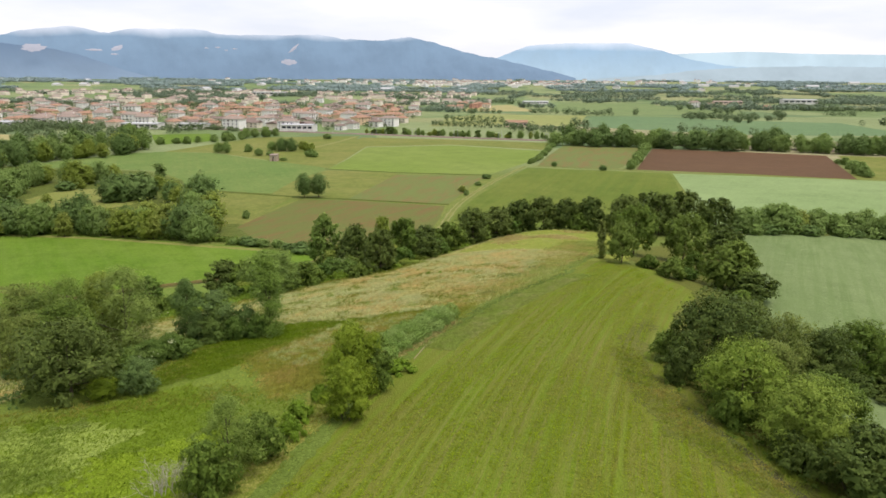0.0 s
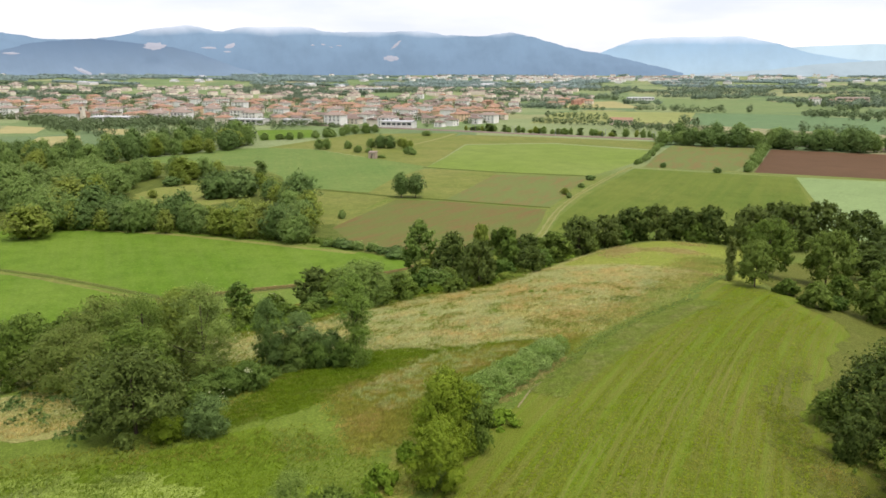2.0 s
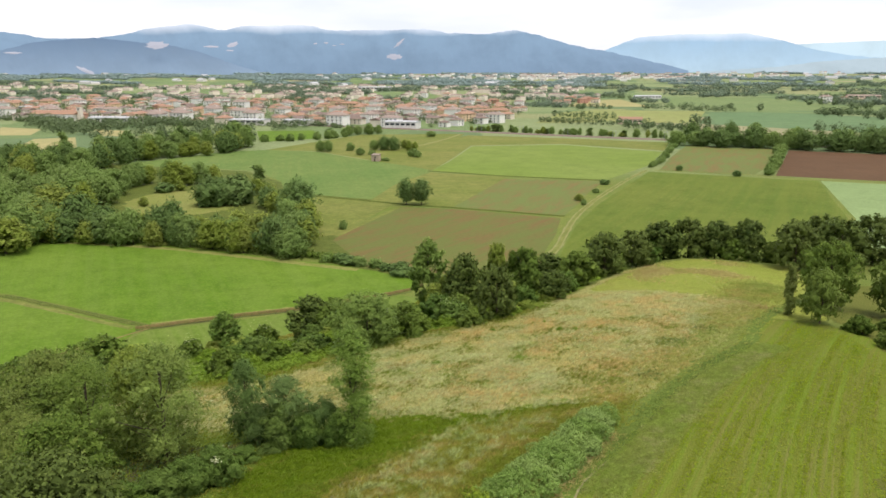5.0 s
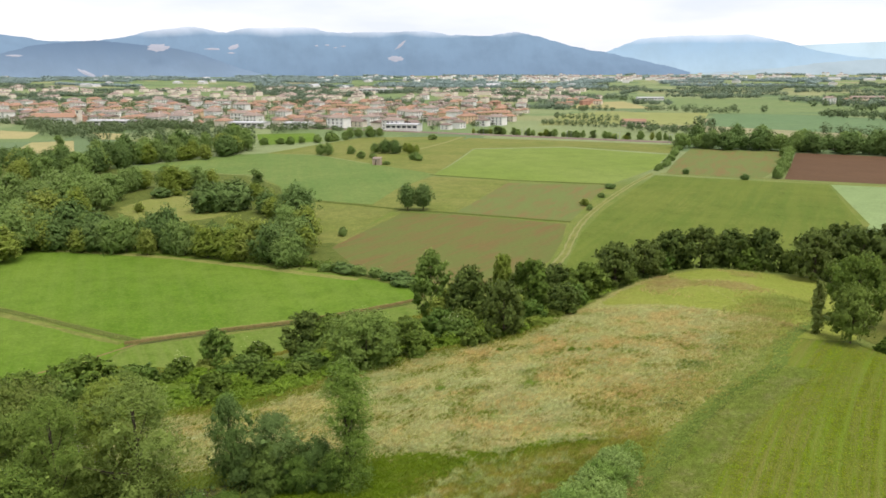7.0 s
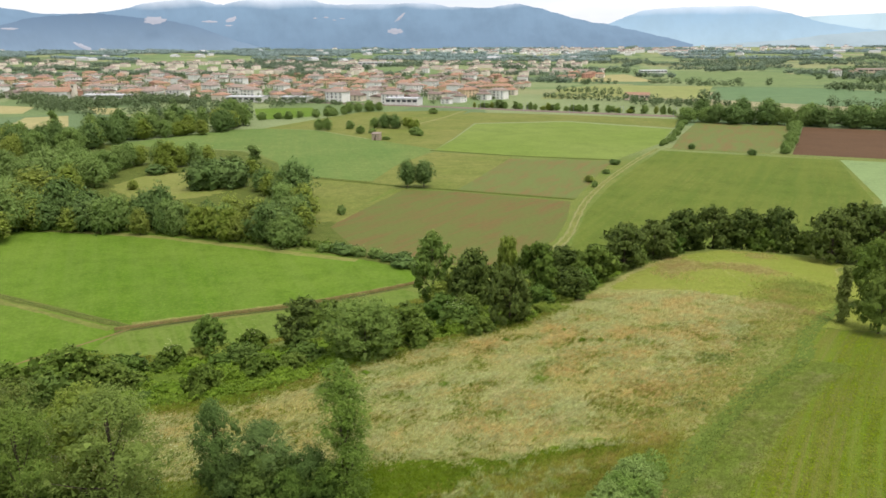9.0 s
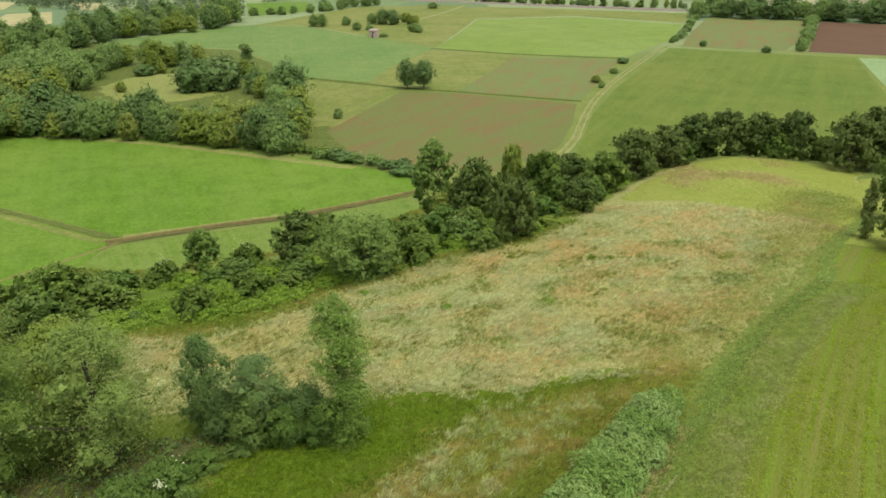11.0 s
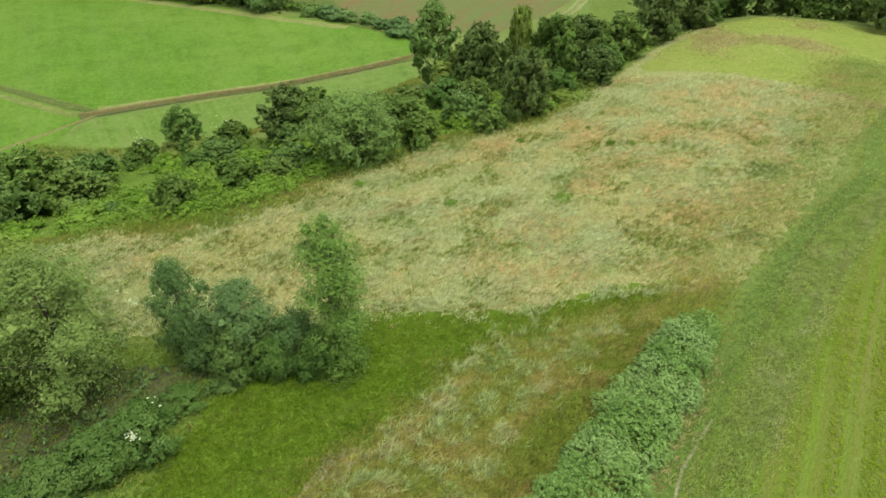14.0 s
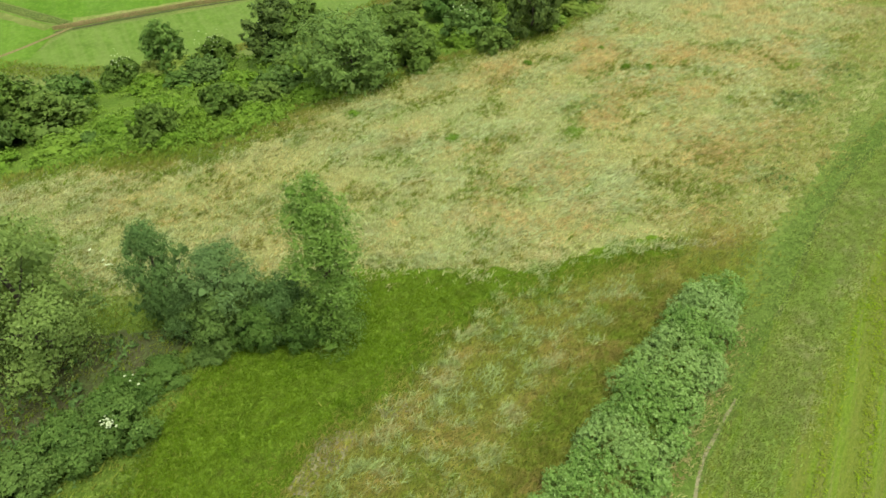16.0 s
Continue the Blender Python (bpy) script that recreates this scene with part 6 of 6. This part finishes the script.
def shed(name, x, y, w, d, h, turn, wall_mat, roof_mat, label, rise=1.0, bays=0, category="warehouse"):
    root = empty_thing(name, label, category)
    wall = part("wall", Bits().box(-w / 2, w / 2, -d / 2, d / 2, -0.3, h).mesh("wall", wall_mat), root)
    part("roof", gable_roof(w, d, h, rise, 0.5, 0).mesh("roof", roof_mat), root)
    pane = Bits().box(-w / max(bays, 1) * 0.36, w / max(bays, 1) * 0.36, -0.05, 0.05, 0, h * 0.3).mesh("window", M_window)
    for i in range(bays):
        part("window", pane, wall).matrix_basis = pose(-w / 2 + (i + 0.5) * w / bays, -d / 2 - 0.03, h * 0.5)
    root.matrix_basis = pose(x, y, gz(x, y), 0, 0, turn)
    return root


shed("warehouse", -92, 800, 34, 20, 7.5, -10, M_concrete, M_metal_roof, "long white warehouse at the village edge", 0.8, 6)
shed("warehouse", -445, 880, 58, 26, 6.0, -4, M_concrete, M_metal_roof, "low pale concrete warehouse by the fields", 1.0, 7)
shed("warehouse", -395, 866, 30, 22, 5.5, -8, M_concrete, M_roofs[1], "low concrete hall with tile-coloured roof", 1.4, 4)
shed("warehouse", -272, 850, 42, 24, 6.0, -10, M_concrete, M_metal_roof, "pale flat warehouse behind trees", 0.8, 6)
shed("warehouse", -215, 845, 30, 20, 6.0, -12, M_concrete, M_metal_roof, "grey-white hall beside village houses", 0.8, 4)
shed("barn", 326, 1606, 54, 18, 5.5, 2, M_concrete, M_metal_roof, "long grey open barn among fields", 1.6, 8, "barn")
shed("farmhouse", 158, 874, 26, 10, 6.0, -12, M_walls[2], M_roofs[0], "old farmhouse with long terracotta roof", 2.4, 5, "house")
shed("warehouse", 900, 1560, 70, 40, 11, -15, M_concrete, M_metal_roof, "large pale industrial hall far off", 1.0, 6)
shed("warehouse", 740, 1560, 60, 16, 7, -10, M_walls[2], M_roofs[1], "long low brick farm building far off", 2.0, 6)
shed("warehouse", -320, 2050, 90, 40, 10, 5, M_concrete, M_metal_roof, "wide white factory hall beyond the village", 1.0, 8)
shed("warehouse", -700, 1120, 40, 20, 7, -12, M_concrete, M_metal_roof, "white hall among trees", 1.0, 5)


def church():
    root = empty_thing("church", "long white church with terracotta roof and bell tower", "church")
    wall = part("wall", Bits().box(-30, 26, -9, 9, -0.3, 9).mesh("wall", M_walls[1]), root)
    part("roof", gable_roof(58, 18, 9, 4.5, 0.6, 0).mesh("roof", M_roofs[0]), root).matrix_basis = pose(-1.5, 0, 0)
    tower = part("tower", Bits().box(27, 32, -3, 2, -0.3, 17).box(26.7, 32.3, -3.3, 2.3, 17, 17.6).mesh("tower", M_walls[0]), root)
    part("tower_roof", Bits().add([(26.6, -3.4, 17.6), (32.4, -3.4, 17.6), (32.4, 2.4, 17.6), (26.6, 2.4, 17.6), (29.5, -0.5, 20)], [(3, 2, 1, 0)], [(0, 1, 4), (1, 2, 4), (2, 3, 4), (3, 0, 4)]).mesh("tower_roof", M_roofs[0]), tower)
    part("belfry_opening", Bits().box(28.6, 30.4, -3.1, 2.1, 13.5, 16).mesh("belfry_opening", M_window), tower)
    pane = Bits().box(-0.7, 0.7, -0.05, 0.05, 0, 3).mesh("window", M_window)
    for i in range(8):
        part("window", pane, wall).matrix_basis = pose(-26 + i * 6.6, -9.03, 3.5)
    root.matrix_basis = pose(-525, 893, gz(-525, 893), 0, 0, -4)


church()


def hut():
    root = empty_thing("stone_hut", "small pale ruined stone hut in a pasture", "hut")
    wall = part("wall", Bits().box(-2.6, 2.6, -2.0, -1.6, -0.2, 4.1).box(-2.6, 2.6, 1.6, 2.0, -0.2, 4.4).box(-2.6, -2.2, -1.6, 1.6, -0.2, 4.2).box(2.2, 2.6, -1.6, 1.6, -0.2, 4.2).mesh("wall", plain_mat("old_stone", (0.46, 0.37, 0.28), (0.33, 0.26, 0.2), 2)), root)
    part("roof", Bits().add([(-2.9, -2.3, 4.1), (2.9, -2.3, 4.1), (2.9, 2.3, 4.7), (-2.9, 2.3, 4.7), (-2.9, -2.3, 4.3), (2.9, -2.3, 4.3), (2.9, 2.3, 4.9), (-2.9, 2.3, 4.9)],
                           [(3, 2, 1, 0), (4, 5, 6, 7), (0, 1, 5, 4), (1, 2, 6, 5), (2, 3, 7, 6), (3, 0, 4, 7)]).mesh("roof", M_roofs[1]), root)
    part("window", Bits().box(-0.4, 0.5, -2.04, -2.0, 2.2, 3.2).mesh("window", M_window), wall)
    part("door", Bits().box(-0.9, 0.1, -2.05, -2.0, 0, 1.9).mesh("door", M_shutter), wall)
    root.matrix_basis = pose(-75, 509.5, gz(-75, 509.5), 0, 0, -12)


hut()
sign = empty_thing("field_shelter", "small white tin shelter in the clearing", "shelter")
part("wall", Bits().box(-1.4, 1.4, -1, 1, 0, 1.8).mesh("wall", M_concrete), sign)
part("roof", gable_roof(2.8, 2, 1.8, 0.4, 0.2, 0).mesh("roof", M_metal_roof), sign)
sign.matrix_basis = pose(-139, 372, gz(-139, 372), 0, 0, 20)


# railway masts
def mast():
    root = empty_thing("railway_mast", "grey steel catenary mast beside the railway", "mast", "railway masts")
    part("pole", Bits().tube([(0, 0, -0.3), (0, 0, 8)], [0.16, 0.11], 6).mesh("pole", M_steel), root)
    part("arm", Bits().tube([(0, 0, 7.4), (0, -3.2, 7.1)], [0.07, 0.05], 5).tube([(0, 0, 6.4), (0, -2.6, 7.0)], [0.05, 0.05], 5).mesh("arm", M_steel), root)
    return root


first = mast()
rail = np.array(RAIL, float)
rd = np.r_[0, np.cumsum(np.hypot(*np.diff(rail, axis=0).T))]
for i, s in enumerate(np.arange(60, rd[-1] - 100, 45)):
    x, y = np.interp(s, rd, rail[:, 0]), np.interp(s, rd, rail[:, 1])
    for side in (-1, 1):
        px, py = x + side * 4.6 * 0.44, y + side * 4.6 * 0.9
        m = pose(px, py, gz(px, py), 0, 0, -26 if side > 0 else 154)
        if i == 0 and side < 0:
            first.matrix_basis = m
        else:
            copy_thing(first, m)

# ---------------------------------------------------------------- far woods and towns
def tree_mass(name, xy, h, w, leaves, size, material, label, seed):
    """Many far trees in one mass, each a heap of leaf clumps."""
    g = np.random.default_rng(seed)
    n = len(xy)
    c = np.repeat(np.asarray(xy, float), leaves, 0)
    hh, ww = np.repeat(g.uniform(*h, n), leaves), np.repeat(g.uniform(*w, n), leaves)
    t = len(c)
    d = g.normal(size=(t, 3))
    d /= np.linalg.norm(d, axis=1)[:, None]
    rad = g.uniform(0.55, 1.08, t)
    p = np.c_[c[:, 0] + d[:, 0] * rad * ww * 0.5, c[:, 1] + d[:, 1] * rad * ww * 0.5, ground_z(c[:, 0], c[:, 1]) + hh * (0.5 + 0.46 * d[:, 2] * rad)]
    nrm = d * 0.8 + g.normal(0, 0.45, (t, 3)) + (0, 0, 0.3)
    nrm /= np.linalg.norm(nrm, axis=1)[:, None]
    a = np.cross(nrm, g.normal(size=(t, 3)))
    a /= np.linalg.norm(a, axis=1)[:, None]
    b = np.cross(nrm, a)
    s = (size * ww / 10 * g.uniform(0.6, 1.3, t))[:, None]
    v = np.stack([p - a * s * 0.9 + b * s * 0.75, p - a * s * 0.9 - b * s * 0.75, p + a * s * 1.2 + nrm * s * 0.2], 1).reshape(-1, 3)
    soft = unit(0.7 * d + 0.25 * nrm + (0, 0, 0.5))
    tagged(new(name, mesh_of(name, v, (), np.arange(3 * t).reshape(-1, 3), material, soft)), label, "wood", kind="stuff")


g = np.random.default_rng(401)
vx, vy = scatter(g, VILLAGE, 1300)
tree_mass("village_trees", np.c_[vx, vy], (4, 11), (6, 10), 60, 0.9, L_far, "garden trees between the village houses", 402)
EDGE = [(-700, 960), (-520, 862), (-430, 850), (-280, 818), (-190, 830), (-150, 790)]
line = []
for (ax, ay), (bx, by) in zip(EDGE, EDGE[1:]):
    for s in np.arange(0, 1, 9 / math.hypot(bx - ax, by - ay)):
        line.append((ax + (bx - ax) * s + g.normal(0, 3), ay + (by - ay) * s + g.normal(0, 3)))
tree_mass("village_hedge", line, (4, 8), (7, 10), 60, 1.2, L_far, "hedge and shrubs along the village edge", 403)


def belts(seed, count, y0, y1, x_of, length, h, w):
    """Hedgerows and tree belts that follow the field pattern."""
    g, out = np.random.default_rng(seed), []
    for _ in range(count):
        y = g.uniform(y0, y1)
        x = g.uniform(*x_of(y))
        a = radians(-26 if g.uniform() < 0.72 else 64) + g.normal(0, 0.12)
        n = int(g.uniform(*length) / (w[0] * 0.8))
        for i in range(n):
            px, py = x + math.cos(a) * i * w[0] * 0.8 + g.normal(0, 2.5), y + math.sin(a) * i * w[0] * 0.8 + g.normal(0, 2.5)
            out.append((px, py))
    return np.array(out)


def clear_of(xy, polys):
    keep = np.ones(len(xy), bool)
    for p in polys:
        keep &= ~inside(p, xy[:, 0], xy[:, 1])
    return xy[keep]


OPEN = [VILLAGE, [(51, 886), (106, 1127), (164, 1191), (320, 1156), (235, 888)], [(237, 880), (319, 1123), (420, 1110), (502, 1016), (620, 960), (560, 700), (368, 740)],
        [(276, 1243), (387, 1640), (574, 1640), (583, 1337), (643, 1294), (528, 1067), (426, 1120)], [(115, 1227), (173, 1494), (263, 1560), (270, 1243)],
        [(-540, 800), (-470, 780), (-430, 690), (-480, 680)], [(-380, 580), (-412, 660), (-378, 680), (-322, 590), (-316, 550)], [(-238, 756), (-178, 772), (-148, 680), (-196, 634)]]
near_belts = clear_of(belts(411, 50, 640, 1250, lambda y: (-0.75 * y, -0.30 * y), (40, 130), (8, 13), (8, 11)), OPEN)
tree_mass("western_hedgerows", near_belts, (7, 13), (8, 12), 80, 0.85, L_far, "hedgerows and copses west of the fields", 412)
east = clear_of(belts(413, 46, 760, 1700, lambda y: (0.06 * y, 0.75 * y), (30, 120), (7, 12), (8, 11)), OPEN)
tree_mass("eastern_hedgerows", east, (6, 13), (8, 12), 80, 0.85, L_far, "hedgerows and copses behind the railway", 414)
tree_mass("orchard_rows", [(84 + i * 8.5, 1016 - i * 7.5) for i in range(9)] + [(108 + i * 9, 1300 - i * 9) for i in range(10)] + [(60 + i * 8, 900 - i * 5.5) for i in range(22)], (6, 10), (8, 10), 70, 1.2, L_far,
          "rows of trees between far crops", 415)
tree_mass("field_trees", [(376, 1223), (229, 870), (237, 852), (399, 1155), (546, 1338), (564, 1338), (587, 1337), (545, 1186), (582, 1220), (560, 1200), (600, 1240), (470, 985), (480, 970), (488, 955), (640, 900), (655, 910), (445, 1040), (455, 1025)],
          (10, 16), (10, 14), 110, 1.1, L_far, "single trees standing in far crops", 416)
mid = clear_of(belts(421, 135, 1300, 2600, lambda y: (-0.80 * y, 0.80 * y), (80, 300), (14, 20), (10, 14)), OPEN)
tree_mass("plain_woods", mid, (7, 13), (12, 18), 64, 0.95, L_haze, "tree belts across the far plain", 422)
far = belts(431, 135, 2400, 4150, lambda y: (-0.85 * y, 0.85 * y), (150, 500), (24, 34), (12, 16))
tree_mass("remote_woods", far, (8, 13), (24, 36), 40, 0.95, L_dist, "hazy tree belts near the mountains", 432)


def town_mass(name, xy, size, high, material, roof, label, seed):
    """Far buildings, too small to pick apart: blocks with pitched roofs."""
    g = np.random.default_rng(seed)
    body, tops = Bits(), Bits()
    for x, y in xy:
        w, d, h = g.uniform(*size), g.uniform(*size) * 0.6, g.uniform(*high)
        z, a = gz(x, y), radians(g.choice([-22, 68])) + g.normal(0, 0.1)
        ca, sa = math.cos(a), math.sin(a)

        def at(px, py, pz):
            return (x + px * ca - py * sa, y + px * sa + py * ca, z + pz)

        c = [(-w / 2, -d / 2), (w / 2, -d / 2), (w / 2, d / 2), (-w / 2, d / 2)]
        body.add([at(*k, -0.5) for k in c] + [at(*k, h) for k in c], [(0, 1, 5, 4), (1, 2, 6, 5), (2, 3, 7, 6), (3, 0, 4, 7)])
        tops.add([at(*k, h) for k in c] + [at(-w / 2, 0, h + d * 0.2), at(w / 2, 0, h + d * 0.2)], [(0, 1, 5, 4), (2, 3, 4, 5)], [(1, 2, 5), (3, 0, 4)])
    tagged(new(name, body.mesh(name, material)), label, "buildings", kind="stuff")
    tagged(new(name + "_roofs", tops.mesh(name, roof)), label.replace("walls", "roofs"), "roofs", kind="stuff")


g = np.random.default_rng(441)
spots = np.c_[g.uniform(-1500, 250, 260), g.uniform(1500, 2300, 260)]
town_mass("far_village", spots[np.abs(spots[:, 0]) < 0.72 * spots[:, 1]], (12, 26), (6, 9), M_walls[0], M_roofs[1], "walls of far village houses", 442)
spots = np.c_[g.normal(500, 480, 230), g.normal(3450, 220, 230)]
town_mass("hill_town", spots, (14, 34), (6, 13), M_walls[1], M_roofs[1], "pale walls of a remote town", 443)
spots = np.c_[g.uniform(-2300, 2600, 70), g.uniform(2300, 3700, 70)]
town_mass("factories", spots[np.abs(spots[:, 0]) < 0.75 * spots[:, 1]], (20, 46), (5, 8), M_concrete, M_metal_roof, "white walls of remote halls", 444)

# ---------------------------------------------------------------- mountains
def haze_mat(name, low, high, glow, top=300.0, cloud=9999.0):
    """Remote slopes: aerial haze painted as soft blue colour and glow, graded by height."""
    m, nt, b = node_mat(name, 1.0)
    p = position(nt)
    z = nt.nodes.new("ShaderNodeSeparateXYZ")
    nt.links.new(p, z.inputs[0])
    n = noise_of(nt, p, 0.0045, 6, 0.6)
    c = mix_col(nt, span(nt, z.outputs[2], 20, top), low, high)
    # Darker drifts paint the shading of spurs into the slopes.
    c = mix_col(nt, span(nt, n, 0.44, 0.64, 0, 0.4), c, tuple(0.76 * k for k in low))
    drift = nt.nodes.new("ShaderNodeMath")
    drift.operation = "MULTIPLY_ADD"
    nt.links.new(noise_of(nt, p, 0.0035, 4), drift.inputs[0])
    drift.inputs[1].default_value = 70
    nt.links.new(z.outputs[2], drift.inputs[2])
    # Crests fade to white: low cloud painted into the colour.
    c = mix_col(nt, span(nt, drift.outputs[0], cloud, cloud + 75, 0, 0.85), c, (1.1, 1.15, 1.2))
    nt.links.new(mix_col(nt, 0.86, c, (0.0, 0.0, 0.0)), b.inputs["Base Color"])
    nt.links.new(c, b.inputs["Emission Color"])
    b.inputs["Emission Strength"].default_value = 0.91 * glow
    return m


def ridge(name, crest, far, deep, material, label, seed, rough=10.0):
    """A mountain chain from its skyline: bearing in degrees and height, at one distance, sloping to the plain with spurs."""
    az, hi = np.array(crest, float).T
    a = np.arange(az[0], az[-1] + 0.01, 0.12)
    crest_z = np.interp(a, az, hi)
    k = np.array([1, 2, 3, 2, 1]) / 9
    crest_z = np.convolve(np.pad(crest_z, 2, mode="edge"), k, "valid")
    crest_z += np.array([rough * 0.5 * noise.fractal((float(v) * 1.3, seed, 0), 0.6, 2.1, 5) for v in a])
    t = np.linspace(0, 1, 15)
    rows = []
    for u in t:
        r = far - deep * u
        spur = np.array([rough * 2.4 * noise.fractal((float(v) * 0.8, seed + 3.0, u * 1.5), 0.7, 2.0, 5) for v in a]) * math.sin(math.pi * u) * np.clip((crest_z - 30) / 150, 0, 1)
        z = 10 + (crest_z - 10) * (1 - u) ** 1.15 + spur - (30 if u == 1 else 0)
        rows.append(np.stack([r * np.sin(np.radians(a)), 37 + r * np.cos(np.radians(a)), z], -1))
    grid = np.array(rows)
    n, c = grid.shape[:2]
    i = np.arange(n - 1)[:, None] * c + np.arange(c - 1)[None]
    ob = new(name, mesh_of(name, grid, np.stack([i, i + c, i + c + 1, i + 1], -1).reshape(-1, 4), (), material))
    ob.data.shade_smooth()
    return tagged(ob, label, "mountains", kind="structure")


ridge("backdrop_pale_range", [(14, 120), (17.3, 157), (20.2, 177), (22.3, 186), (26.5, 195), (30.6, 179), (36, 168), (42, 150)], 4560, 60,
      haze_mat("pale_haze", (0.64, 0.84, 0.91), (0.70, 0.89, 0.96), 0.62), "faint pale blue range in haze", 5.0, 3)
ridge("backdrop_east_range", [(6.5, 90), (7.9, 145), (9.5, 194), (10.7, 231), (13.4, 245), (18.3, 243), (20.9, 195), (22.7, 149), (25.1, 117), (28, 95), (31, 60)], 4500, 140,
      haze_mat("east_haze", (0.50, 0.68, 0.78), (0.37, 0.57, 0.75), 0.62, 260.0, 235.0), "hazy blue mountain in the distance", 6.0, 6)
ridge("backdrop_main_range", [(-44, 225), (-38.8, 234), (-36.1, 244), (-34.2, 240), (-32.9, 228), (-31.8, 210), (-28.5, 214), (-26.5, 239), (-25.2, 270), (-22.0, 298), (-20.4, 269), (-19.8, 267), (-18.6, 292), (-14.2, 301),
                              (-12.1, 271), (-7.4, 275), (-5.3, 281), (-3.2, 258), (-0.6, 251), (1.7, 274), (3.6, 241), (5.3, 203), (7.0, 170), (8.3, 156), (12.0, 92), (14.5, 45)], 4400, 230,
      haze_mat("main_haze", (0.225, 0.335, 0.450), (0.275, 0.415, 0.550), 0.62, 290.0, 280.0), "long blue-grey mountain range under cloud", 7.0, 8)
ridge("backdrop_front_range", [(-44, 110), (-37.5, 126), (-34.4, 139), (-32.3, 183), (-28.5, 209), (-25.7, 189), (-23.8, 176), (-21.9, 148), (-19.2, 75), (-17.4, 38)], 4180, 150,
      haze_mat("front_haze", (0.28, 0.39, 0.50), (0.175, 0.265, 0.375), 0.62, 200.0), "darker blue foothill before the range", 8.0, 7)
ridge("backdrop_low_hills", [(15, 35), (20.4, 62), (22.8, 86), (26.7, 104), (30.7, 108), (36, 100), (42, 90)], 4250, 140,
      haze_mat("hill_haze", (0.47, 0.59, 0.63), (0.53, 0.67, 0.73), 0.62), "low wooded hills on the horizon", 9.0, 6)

# Quarry rock glows with the same painted haze.
M_quarry = haze_mat("hazed_quarry_rock", (0.52, 0.55, 0.62), (0.54, 0.55, 0.61), 0.62)


def quarry(az, z, far, wide, high, seed, tilt=0.0):
    """A bare pale scar on a slope."""
    g = np.random.default_rng(seed)
    n = 18
    ang = np.linspace(0, 2 * np.pi, n, endpoint=False)
    r = g.uniform(0.65, 1.1, n)
    dx, dz = np.cos(ang) * r * wide / 2, np.sin(ang) * r * high / 2 + np.cos(ang) * r * wide / 2 * tilt
    b = radians(az)
    c = np.array((far * math.sin(b), 37 + far * math.cos(b), z))
    across = np.array((math.cos(b), -math.sin(b), 0))
    back = np.array((math.sin(b), math.cos(b), 0))
    ring = c + dx[:, None] * across + dz[:, None] * np.array((0, 0, 1)) + (dz[:, None] * 0.6) * back
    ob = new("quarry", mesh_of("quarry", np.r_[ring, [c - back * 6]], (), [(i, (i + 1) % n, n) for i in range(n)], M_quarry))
    tagged(ob, "pale pink quarry scar on a mountain", "quarry", kind="structure")


for spec in ((-24.6, 172, 4090, 120, 42, 1), (-20.9, 170, 4150, 90, 12, 2), (-19.4, 182, 4180, 70, 26, 3, 0.3), (-7.5, 122, 4180, 85, 34, 4), (-7.1, 195, 4210, 60, 22, 5, 0.8), (-33.6, 128, 4060, 90, 10, 6), (-29.4, 48, 4010, 80, 24, 7, -0.4),
             (-13.4, 190, 4195, 26, 8, 8), (-12.6, 194, 4195, 30, 8, 9), (-12, 180, 4190, 24, 6, 12), (-11.4, 188, 4190, 30, 7, 13), (-19.6, 150, 4140, 40, 8, 10)):
    quarry(*spec)
